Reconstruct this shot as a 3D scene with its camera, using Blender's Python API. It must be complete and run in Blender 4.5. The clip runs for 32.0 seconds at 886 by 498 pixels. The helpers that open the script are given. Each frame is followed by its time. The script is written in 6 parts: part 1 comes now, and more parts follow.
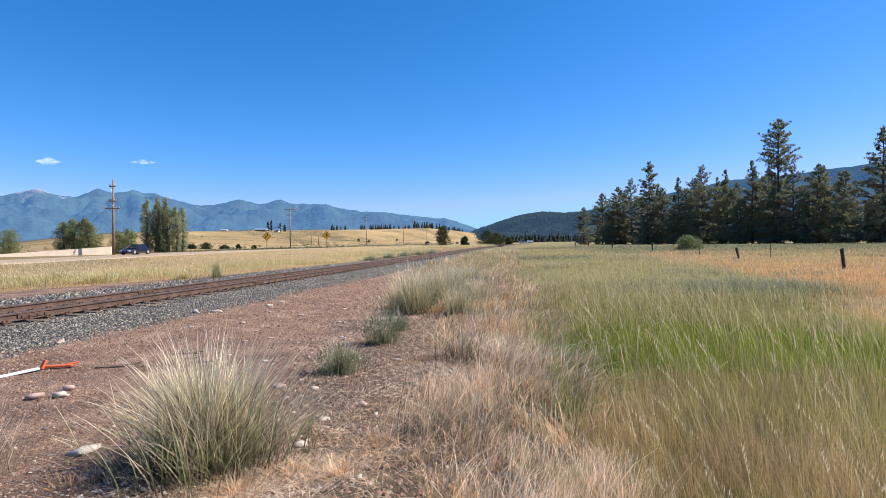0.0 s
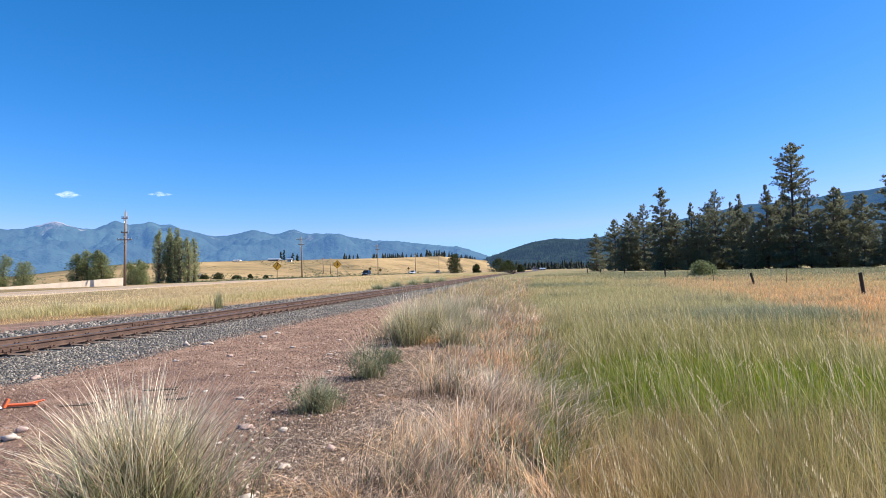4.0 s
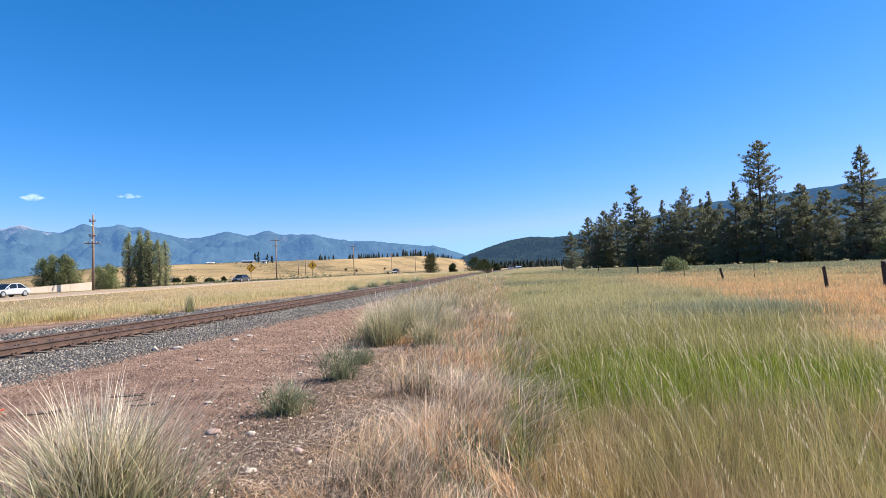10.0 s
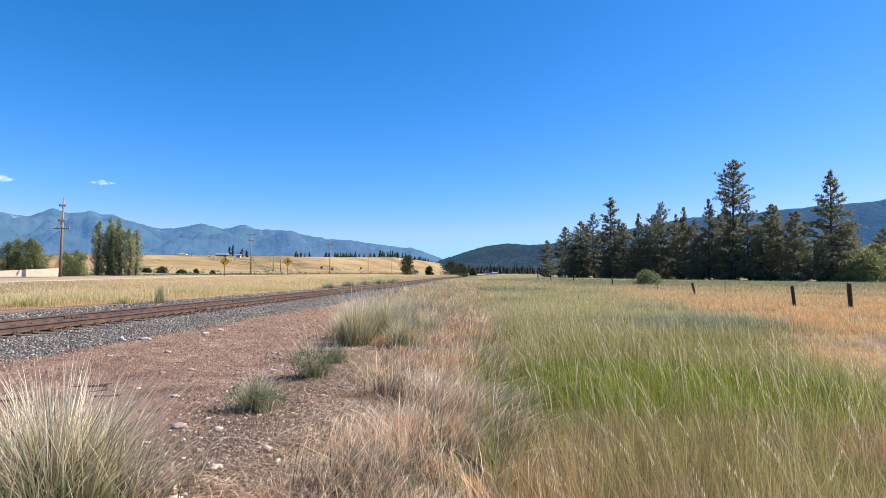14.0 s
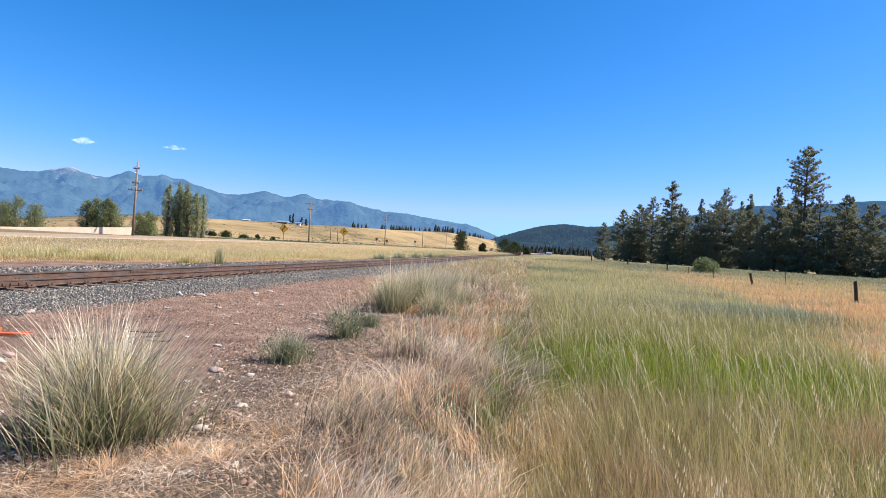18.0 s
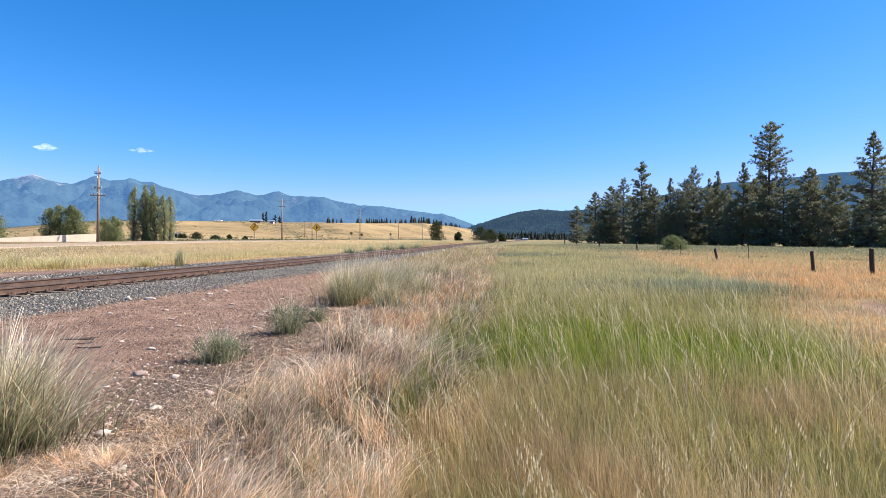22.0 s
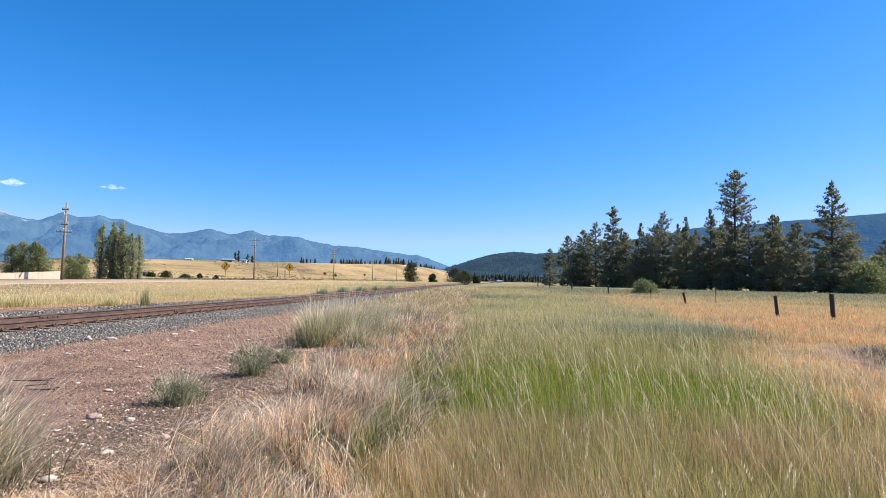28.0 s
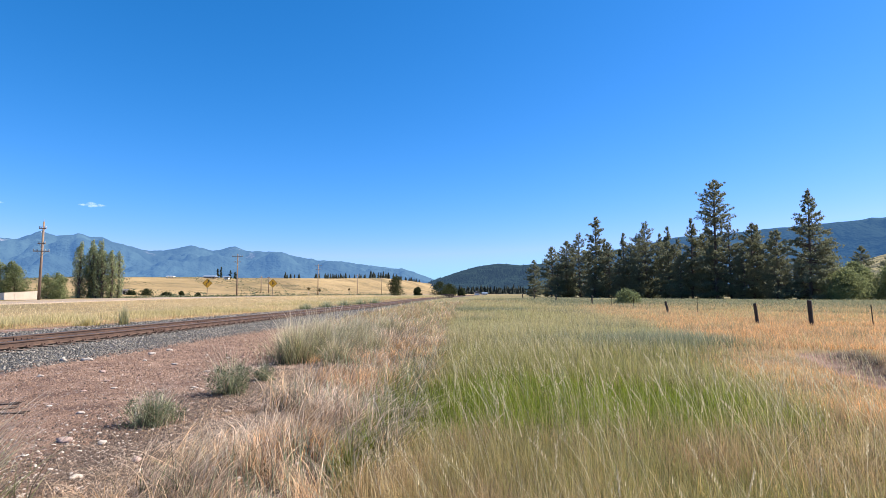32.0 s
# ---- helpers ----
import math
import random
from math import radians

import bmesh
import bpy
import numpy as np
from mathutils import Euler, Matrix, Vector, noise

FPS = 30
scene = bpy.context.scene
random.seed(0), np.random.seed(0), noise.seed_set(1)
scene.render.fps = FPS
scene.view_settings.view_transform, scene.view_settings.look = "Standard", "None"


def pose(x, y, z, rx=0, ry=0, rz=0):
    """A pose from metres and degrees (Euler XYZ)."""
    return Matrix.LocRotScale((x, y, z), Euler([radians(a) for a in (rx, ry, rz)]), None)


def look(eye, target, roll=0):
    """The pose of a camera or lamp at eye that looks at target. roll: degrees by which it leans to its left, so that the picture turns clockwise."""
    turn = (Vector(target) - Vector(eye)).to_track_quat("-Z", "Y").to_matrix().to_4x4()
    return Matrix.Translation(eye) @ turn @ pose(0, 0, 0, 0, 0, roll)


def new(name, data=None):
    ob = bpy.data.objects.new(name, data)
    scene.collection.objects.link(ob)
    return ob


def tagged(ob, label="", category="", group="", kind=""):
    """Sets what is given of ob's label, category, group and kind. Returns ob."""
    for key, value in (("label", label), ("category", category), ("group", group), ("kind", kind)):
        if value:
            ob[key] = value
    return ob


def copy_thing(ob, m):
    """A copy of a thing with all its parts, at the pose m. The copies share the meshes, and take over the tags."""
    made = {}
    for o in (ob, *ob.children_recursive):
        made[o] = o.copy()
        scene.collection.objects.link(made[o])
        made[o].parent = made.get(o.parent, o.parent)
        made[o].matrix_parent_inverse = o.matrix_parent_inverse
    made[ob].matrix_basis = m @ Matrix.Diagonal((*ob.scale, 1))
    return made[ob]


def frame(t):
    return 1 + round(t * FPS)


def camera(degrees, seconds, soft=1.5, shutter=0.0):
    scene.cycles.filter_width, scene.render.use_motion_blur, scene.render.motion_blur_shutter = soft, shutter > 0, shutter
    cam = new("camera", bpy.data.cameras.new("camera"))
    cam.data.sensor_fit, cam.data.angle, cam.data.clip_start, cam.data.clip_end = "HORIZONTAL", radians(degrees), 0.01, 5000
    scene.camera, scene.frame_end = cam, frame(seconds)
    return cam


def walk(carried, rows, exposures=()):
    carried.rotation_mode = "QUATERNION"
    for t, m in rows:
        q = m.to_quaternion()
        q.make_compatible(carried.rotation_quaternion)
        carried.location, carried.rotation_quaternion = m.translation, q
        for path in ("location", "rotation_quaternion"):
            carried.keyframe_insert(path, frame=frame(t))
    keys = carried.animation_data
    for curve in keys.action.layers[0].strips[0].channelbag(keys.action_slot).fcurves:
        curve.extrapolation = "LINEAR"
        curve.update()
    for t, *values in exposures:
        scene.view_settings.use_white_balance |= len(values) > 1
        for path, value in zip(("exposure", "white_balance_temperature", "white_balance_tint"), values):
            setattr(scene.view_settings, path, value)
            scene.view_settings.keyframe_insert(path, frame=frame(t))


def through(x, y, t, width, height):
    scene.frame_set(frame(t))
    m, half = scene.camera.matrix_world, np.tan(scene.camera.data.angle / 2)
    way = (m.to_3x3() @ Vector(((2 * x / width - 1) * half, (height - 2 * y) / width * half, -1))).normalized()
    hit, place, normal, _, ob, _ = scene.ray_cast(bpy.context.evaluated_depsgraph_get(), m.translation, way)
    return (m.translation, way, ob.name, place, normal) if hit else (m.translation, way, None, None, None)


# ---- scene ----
cam = camera(74.55, 32.0, soft=0.5)
PATH = (
    (0.0, (0.000, 0.000, 1.750), (0.000, 9.999, 1.643), -0.75),
    (0.5, (0.034, -0.038, 1.761), (0.039, 9.962, 1.677), -0.67),
    (1.0, (0.120, 0.077, 1.745), (0.151, 10.077, 1.672), -0.63),
    (1.5, (0.225, 0.222, 1.743), (0.299, 10.221, 1.730), -0.68),
    (2.0, (0.256, 0.242, 1.750), (0.307, 10.241, 1.841), -0.78),
    (2.5, (0.315, 0.352, 1.746), (0.263, 10.350, 1.938), -1.05),
    (3.0, (0.363, 0.449, 1.740), (0.132, 10.442, 2.027), -1.40),
    (3.5, (0.367, 0.475, 1.733), (0.121, 10.467, 2.060), -1.46),
    (5.5, (0.460, 0.557, 1.737), (0.572, 10.542, 2.266), -0.57),
    (6.0, (0.466, 0.557, 1.741), (0.660, 10.544, 2.213), -0.73),
    (6.5, (0.477, 0.552, 1.736), (0.745, 10.538, 2.195), -0.64),
    (7.0, (0.478, 0.576, 1.730), (0.813, 10.562, 2.148), -0.52),
    (7.5, (0.485, 0.560, 1.729), (0.824, 10.546, 2.145), -0.43),
    (8.0, (0.481, 0.592, 1.723), (0.803, 10.579, 2.124), -0.46),
    (8.5, (0.487, 0.556, 1.730), (0.733, 10.545, 2.147), -0.80),
    (9.0, (0.488, 0.552, 1.734), (0.607, 10.539, 2.221), -1.43),
    (9.5, (0.493, 0.492, 1.743), (0.655, 10.479, 2.219), -1.54),
    (10.0, (0.485, 0.482, 1.736), (0.682, 10.473, 2.093), -2.11),
    (10.5, (0.480, 0.468, 1.731), (0.675, 10.459, 2.086), -1.84),
    (11.0, (0.490, 0.479, 1.728), (0.913, 10.464, 2.091), -1.72),
    (11.5, (0.472, 0.484, 1.731), (0.908, 10.467, 2.140), -0.67),
    (12.0, (0.461, 0.447, 1.731), (0.788, 10.436, 2.065), -0.66),
    (12.5, (0.466, 0.456, 1.730), (0.663, 10.450, 2.039), -1.63),
    (13.0, (0.470, 0.484, 1.729), (0.916, 10.469, 2.044), -1.47),
    (13.5, (0.468, 0.497, 1.726), (1.061, 10.475, 2.034), -0.25),
    (14.0, (0.448, 0.533, 1.717), (1.035, 10.507, 2.122), 0.53),
    (14.5, (0.438, 0.522, 1.718), (0.992, 10.499, 2.126), 0.63),
    (16.5, (0.664, 0.291, 1.722), (1.031, 10.281, 1.991), -0.18),
    (17.0, (0.728, 0.269, 1.715), (0.857, 10.264, 1.990), 0.06),
    (17.5, (0.768, 0.204, 1.723), (0.627, 10.196, 2.089), 0.77),
    (18.0, (0.858, 0.172, 1.668), (0.517, 10.167, 1.635), 3.41),
    (18.5, (0.964, 0.155, 1.680), (0.896, 10.155, 1.686), 2.94),
    (19.0, (1.113, 0.257, 1.669), (0.933, 10.252, 1.426), 0.72),
    (19.5, (1.238, 0.278, 1.680), (1.011, 10.275, 1.653), -0.17),
    (20.0, (1.285, 0.264, 1.675), (1.125, 10.263, 1.685), 0.34),
    (20.5, (1.286, 0.184, 1.682), (1.371, 10.183, 1.645), 0.48),
    (21.0, (1.313, 0.158, 1.674), (1.453, 10.157, 1.702), 2.65),
    (21.5, (1.427, 0.203, 1.670), (1.518, 10.202, 1.527), 0.94),
    (22.0, (1.501, 0.227, 1.657), (1.549, 10.225, 1.474), 0.57),
    (22.5, (1.511, 0.141, 1.669), (1.604, 10.140, 1.581), -0.48),
    (23.0, (1.526, 0.102, 1.663), (1.876, 10.091, 1.962), 0.36),
    (23.5, (1.568, 0.092, 1.674), (2.119, 10.051, 2.392), 1.23),
    (24.0, (1.578, 0.126, 1.679), (2.368, 10.063, 2.475), 0.51),
    (24.5, (1.585, 0.113, 1.679), (2.432, 10.047, 2.458), 0.53),
    (25.0, (1.562, 0.135, 1.684), (2.441, 10.064, 2.492), 0.33),
    (25.5, (1.565, 0.129, 1.689), (2.335, 10.078, 2.339), 0.10),
    (27.5, (1.570, 0.154, 1.663), (2.199, 10.123, 2.127), 0.62),
    (28.0, (1.605, 0.153, 1.664), (2.075, 10.127, 2.198), 1.16),
    (28.5, (1.598, 0.156, 1.666), (1.645, 10.140, 2.227), 1.27),
    (29.0, (1.580, 0.158, 1.661), (1.832, 10.135, 2.276), 0.88),
    (29.5, (1.592, 0.126, 1.673), (2.006, 10.098, 2.306), 1.00),
    (30.0, (1.598, 0.128, 1.666), (2.247, 10.092, 2.213), 1.23),
    (30.5, (1.671, 0.129, 1.677), (2.442, 10.069, 2.459), 0.81),
    (31.0, (1.688, 0.163, 1.667), (2.458, 10.108, 2.378), 0.71),
    (31.5, (1.706, 0.149, 1.679), (2.416, 10.100, 2.369), 0.85),
    (32.0, (1.707, 0.138, 1.675), (2.436, 10.082, 2.434), 0.15),
)
walk(cam, [(t, look(eye, aim, roll)) for t, eye, aim, roll in PATH], ((0, 0.68), (3, 0.74), (7, 0.79), (15, 0.8), (21, 0.86), (27, 0.84), (32, 0.83)))

# ---- light: clear sky, sun from the right ----
SUN_AZ, SUN_EL = 82.0, 46.0
world = bpy.data.worlds.new("sky")
scene.world = world
world.use_nodes = True
wn, wl = world.node_tree.nodes, world.node_tree.links
wn.clear()
sky = wn.new("ShaderNodeTexSky")
sky.sky_type, sky.sun_disc = "NISHITA", False
sky.sun_elevation, sky.sun_rotation = radians(SUN_EL), radians(SUN_AZ)
sky.altitude, sky.air_density, sky.dust_density, sky.ozone_density = 900, 1.0, 0.4, 3.0
tone = wn.new("ShaderNodeMix")
tone.data_type, tone.blend_type = "RGBA", "MULTIPLY"
tone.inputs[0].default_value, tone.inputs[7].default_value = 1.0, (0.37, 0.91, 1.48, 1)
back = wn.new("ShaderNodeBackground")
back.inputs["Strength"].default_value = 0.075
wout = wn.new("ShaderNodeOutputWorld")
wl.new(sky.outputs[0], tone.inputs[6])
# dry mountain air: deep blue overhead, whitish at the horizon
split, join = wn.new("ShaderNodeSeparateColor"), wn.new("ShaderNodeCombineColor")
deep, gain = wn.new("ShaderNodeMath"), wn.new("ShaderNodeMath")
deep.operation, gain.operation = "POWER", "MULTIPLY"
deep.inputs[1].default_value, gain.inputs[1].default_value = 2.0, 1.32
most = wn.new("ShaderNodeMath")
most.operation, most.inputs[1].default_value = "MINIMUM", 3.2
wl.new(tone.outputs[2], split.inputs[0])
wl.new(split.outputs[0], deep.inputs[0]), wl.new(deep.outputs[0], gain.inputs[0]), wl.new(gain.outputs[0], most.inputs[0])
wl.new(most.outputs[0], join.inputs[0]), wl.new(split.outputs[1], join.inputs[1]), wl.new(split.outputs[2], join.inputs[2])
wl.new(join.outputs[0], back.inputs[0])
wl.new(back.outputs[0], wout.inputs[0])
sun = new("sun", bpy.data.lights.new("sun", "SUN"))
sun.data.energy, sun.data.angle, sun.data.color = 5.0, radians(0.53), (1.0, 0.95, 0.87)
ca, ce = radians(SUN_AZ), radians(SUN_EL)
sun.matrix_world = look((0, 0, 60), (-math.sin(ca) * math.cos(ce), -math.cos(ca) * math.cos(ce), 60 - math.sin(ce)))


# ---- materials ----
def ramp_set(node, stops):
    els = node.color_ramp.elements
    while len(els) > 1:
        els.remove(els[-1])
    els[0].position, els[0].color = stops[0][0], (*stops[0][1], 1)
    for p, c in stops[1:]:
        els.new(p).color = (*c, 1)


class Mat:
    """A small builder for node materials."""

    def __init__(self, name, rough=0.8, metal=0.0):
        self.m = bpy.data.materials.new(name)
        self.m.use_nodes = True
        self.n, self.l = self.m.node_tree.nodes, self.m.node_tree.links
        self.b = self.n["Principled BSDF"]
        self.b.inputs["Roughness"].default_value, self.b.inputs["Metallic"].default_value = rough, metal
        self.geo = self.n.new("ShaderNodeNewGeometry")

    def put(self, socket, value):
        if isinstance(value, bpy.types.NodeSocket):
            self.l.new(value, socket)
        else:
            socket.default_value = value if not isinstance(value, tuple) or len(value) != 3 or socket.type != "RGBA" else (*value, 1)

    def noise(self, scale, detail=3.0, rough=0.55, coord=None, stretch=None):
        node = self.n.new("ShaderNodeTexNoise")
        node.inputs["Scale"].default_value, node.inputs["Detail"].default_value, node.inputs["Roughness"].default_value = scale, detail, rough
        src = coord or self.geo.outputs["Position"]
        if stretch:
            mp = self.n.new("ShaderNodeMapping")
            mp.inputs["Scale"].default_value = stretch
            self.l.new(src, mp.inputs[0])
            src = mp.outputs[0]
        self.l.new(src, node.inputs["Vector"])
        return node.outputs["Fac"]

    def voronoi(self, scale, out="Distance", feature="F1"):
        node = self.n.new("ShaderNodeTexVoronoi")
        node.feature = feature
        node.inputs["Scale"].default_value = scale
        self.l.new(self.geo.outputs["Position"], node.inputs["Vector"])
        return node.outputs[out]

    def ramp(self, fac, *stops):
        node = self.n.new("ShaderNodeValToRGB")
        ramp_set(node, stops)
        self.put(node.inputs[0], fac)
        return node.outputs[0]

    def mix(self, fac, a, b, kind="MIX"):
        node = self.n.new("ShaderNodeMix")
        node.data_type, node.blend_type = "RGBA", kind
        self.put(node.inputs[0], fac), self.put(node.inputs[6], a), self.put(node.inputs[7], b)
        return node.outputs[2]

    def math(self, op, a, b=0.0, clamp=False):
        node = self.n.new("ShaderNodeMath")
        node.operation, node.use_clamp = op, clamp
        self.put(node.inputs[0], a), self.put(node.inputs[1], b)
        return node.outputs[0]

    def attr(self, name):
        node = self.n.new("ShaderNodeAttribute")
        node.attribute_name = name
        return node.outputs["Fac"]

    def bump(self, height, strength=0.5, distance=0.02):
        node = self.n.new("ShaderNodeBump")
        node.inputs["Strength"].default_value, node.inputs["Distance"].default_value = strength, distance
        self.l.new(height, node.inputs["Height"])
        self.l.new(node.outputs[0], self.b.inputs["Normal"])
        return self

    def color(self, value):
        self.put(self.b.inputs["Base Color"], value)
        return self

    def island(self):
        return self.geo.outputs["Random Per Island"]

    def object_random(self):
        return self.n.new("ShaderNodeObjectInfo").outputs["Random"]


def plain(name, a, b, scale=8.0, rough=0.7, metal=0.0, bump=0.0, distance=0.01):
    """Two tones mottled at two scales."""
    m = Mat(name, rough, metal)
    big, fine = m.noise(scale, 4), m.noise(scale * 9, 3)
    fac = m.math("ADD", m.math("MULTIPLY", big, 0.65), m.math("MULTIPLY", fine, 0.35))
    m.color(m.ramp(fac, (0.32, a), (0.68, b)))
    if bump:
        m.bump(fine, bump, distance)
    return m.m


def leaf_light(m, share):
    """Lets that share of the light through a thin leaf, in the leaf's own colour."""
    trans, both = m.n.new("ShaderNodeBsdfTranslucent"), m.n.new("ShaderNodeMixShader")
    m.l.new(m.b.inputs["Base Color"].links[0].from_socket, trans.inputs[0])
    both.inputs[0].default_value = share
    m.l.new(m.b.outputs[0], both.inputs[1]), m.l.new(trans.outputs[0], both.inputs[2])
    m.l.new(both.outputs[0], m.n["Material Output"].inputs[0])


def blades(name, low, tips, patch=None, gloss=0.65, through=0.3, patch_scale=0.25, spread=0.35):
    """Grass: root to tip colours, single blades and patches that differ, light through the leaf."""
    m = Mat(name, gloss)
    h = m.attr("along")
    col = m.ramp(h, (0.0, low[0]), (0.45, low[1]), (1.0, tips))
    if patch:
        col = m.mix(m.ramp(m.noise(patch_scale, 3), (0.42, (0, 0, 0)), (0.62, (1, 1, 1))), col, m.ramp(h, (0.0, patch[0]), (1.0, patch[1])))
    v = m.math("ADD", m.math("MULTIPLY", m.island(), spread * 2), 1 - spread)
    col = m.mix(1.0, col, v, "MULTIPLY")
    col = m.mix(1.0, col, m.ramp(m.noise(4.5, 4, 0.7, stretch=(1, 1, 0.2)), (0.36, (0.62, 0.60, 0.58)), (0.5, (1.0, 1.0, 1.0)), (0.64, (1.28, 1.25, 1.2))), "MULTIPLY")
    m.color(col)
    leaf_light(m, through)
    return m.m


MAT = {}


def make_materials():
    g = Mat("ground", 0.95)
    dirt_f, grit = g.noise(0.9, 5), g.noise(38, 4, 0.7)
    dirt = g.ramp(g.math("ADD", g.math("MULTIPLY", dirt_f, 0.5), g.math("MULTIPLY", grit, 0.5)), (0.38, (0.152, 0.083, 0.053)), (0.5, (0.292, 0.171, 0.112)), (0.62, (0.44, 0.29, 0.198)))
    chips = g.voronoi(26, "Color")
    sep = g.n.new("ShaderNodeSeparateColor")
    g.l.new(chips, sep.inputs[0])
    pale = g.math("GREATER_THAN", sep.outputs[0], 0.965)
    dirt = g.mix(g.math("MULTIPLY", pale, 0.55), dirt, (0.48, 0.42, 0.38))
    straw = g.ramp(g.noise(3.0, 5, 0.7), (0.35, (0.06, 0.042, 0.026)), (0.62, (0.20, 0.135, 0.072)))
    field = g.ramp(g.noise(0.35, 5, 0.65), (0.36, (0.105, 0.108, 0.032)), (0.52, (0.22, 0.17, 0.06)), (0.66, (0.36, 0.25, 0.10)))
    dry = g.ramp(g.noise(0.06, 8, 0.75, stretch=(1, 0.45, 1)), (0.33, (0.24, 0.16, 0.065)), (0.5, (0.42, 0.285, 0.125)), (0.7, (0.30, 0.21, 0.088)))
    streak = g.ramp(g.noise(0.016, 9, 0.78, stretch=(1, 0.5, 1)), (0.40, (1.0, 0.98, 0.94)), (0.50, (0.78, 0.75, 0.67)), (0.58, (0.46, 0.46, 0.38)))
    dry = g.mix(1.0, dry, streak, "MULTIPLY")
    speck = g.voronoi(85, "Color")
    sep2 = g.n.new("ShaderNodeSeparateColor")
    g.l.new(speck, sep2.inputs[0])
    dirt = g.mix(0.75, dirt, g.ramp(sep2.outputs[1], (0.0, (0.30, 0.28, 0.26)), (0.5, (0.95, 0.92, 0.9)), (0.9, (1.2, 1.16, 1.1)), (1.0, (1.4, 1.35, 1.3))), "MULTIPLY")
    dark = g.ramp(g.noise(1.7, 6, 0.75), (0.46, (1, 1, 1)), (0.62, (0.64, 0.58, 0.53)))
    dirt = g.mix(1.0, dirt, dark, "MULTIPLY")
    stones = g.ramp(g.voronoi(19, "Distance"), (0.1, (0.20, 0.20, 0.205)), (0.5, (0.05, 0.05, 0.055)))
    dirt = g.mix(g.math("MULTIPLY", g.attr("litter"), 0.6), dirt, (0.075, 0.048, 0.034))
    col = g.mix(g.attr("dry"), field, dry)
    col = g.mix(g.attr("weed"), col, straw)
    col = g.mix(g.attr("dirt"), col, dirt)
    col = g.mix(g.attr("ballast"), col, stones)
    g.color(col).bump(g.math("ADD", grit, g.math("MULTIPLY", g.noise(7, 3), 1.5)), 1.0, 0.05)
    MAT["ground"] = g.m

    r = Mat("asphalt", 1.0)
    r.b.inputs["Specular IOR Level"].default_value = 0.1
    r.color(r.ramp(r.math("ADD", r.math("MULTIPLY", r.noise(0.6, 4), 0.5), r.math("MULTIPLY", r.noise(60, 2), 0.5)), (0.35, (0.31, 0.225, 0.155)), (0.65, (0.41, 0.305, 0.215)))).bump(r.noise(90, 2), 0.3, 0.005)
    MAT["asphalt"] = r.m
    MAT["line_white"] = plain("line_white", (0.55, 0.55, 0.52), (0.75, 0.75, 0.72), 3)
    MAT["line_yellow"] = plain("line_yellow", (0.6, 0.36, 0.04), (0.75, 0.48, 0.06), 3)

    st = Mat("ballast_stone", 0.85)
    tint = st.ramp(st.island(), (0.0, (0.026, 0.023, 0.019)), (0.4, (0.082, 0.072, 0.060)), (0.75, (0.195, 0.165, 0.132)), (1.0, (0.44, 0.37, 0.29)))
    st.color(st.mix(st.math("MULTIPLY", st.noise(45, 3), 0.45), tint, (0.13, 0.118, 0.105))).bump(st.noise(80, 3), 0.5, 0.006)
    MAT["ballast_stone"] = st.m
    pb = Mat("pebble", 0.85)
    pb.color(pb.mix(pb.math("MULTIPLY", pb.noise(30, 3), 0.5), pb.ramp(pb.island(), (0.0, (0.10, 0.065, 0.05)), (0.6, (0.25, 0.17, 0.135)), (0.92, (0.33, 0.255, 0.21)), (1.0, (0.50, 0.43, 0.37))), (0.2, 0.15, 0.12)))
    MAT["pebble"] = pb.m
    cd = Mat("clod", 0.95)
    cd.color(cd.ramp(cd.island(), (0.0, (0.048, 0.027, 0.018)), (0.5, (0.205, 0.115, 0.074)), (0.9, (0.34, 0.212, 0.143)), (0.985, (0.34, 0.245, 0.185)), (1.0, (0.50, 0.41, 0.33))))
    MAT["clod"] = cd.m
    MAT["mulch"] = plain("mulch", (0.035, 0.024, 0.018), (0.15, 0.098, 0.070), 9, 0.95)
    MAT["pale_rock"] = plain("pale_rock", (0.36, 0.28, 0.22), (0.62, 0.53, 0.44), 14, 0.85, bump=0.5)
    MAT["pink_rock"] = plain("pink_rock", (0.31, 0.20, 0.16), (0.52, 0.37, 0.30), 14, 0.85, bump=0.5)

    ra = Mat("rail_rust", 0.75, 0.35)
    f = ra.math("ADD", ra.math("MULTIPLY", ra.noise(3, 4), 0.5), ra.math("MULTIPLY", ra.noise(60, 3), 0.5))
    ra.color(ra.ramp(f, (0.35, (0.06, 0.035, 0.026)), (0.55, (0.145, 0.085, 0.058)), (0.7, (0.25, 0.15, 0.095)))).bump(ra.noise(70, 3), 0.3, 0.004)
    MAT["rail_rust"] = ra.m
    MAT["rail_head"] = plain("rail_head", (0.10, 0.085, 0.078), (0.19, 0.17, 0.155), 20, 0.42, 0.8)
    t = Mat("tie_wood", 0.9)
    t.color(t.ramp(t.noise(4, 5, 0.7, stretch=(6, 1, 6)), (0.3, (0.06, 0.038, 0.026)), (0.6, (0.165, 0.108, 0.072)), (0.8, (0.26, 0.185, 0.13)))).bump(t.noise(9, 4, 0.6, stretch=(9, 1, 9)), 0.6, 0.012)
    MAT["tie_wood"] = t.m

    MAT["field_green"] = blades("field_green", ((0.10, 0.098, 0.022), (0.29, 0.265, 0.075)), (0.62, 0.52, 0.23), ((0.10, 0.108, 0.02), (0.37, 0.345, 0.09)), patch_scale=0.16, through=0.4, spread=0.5)
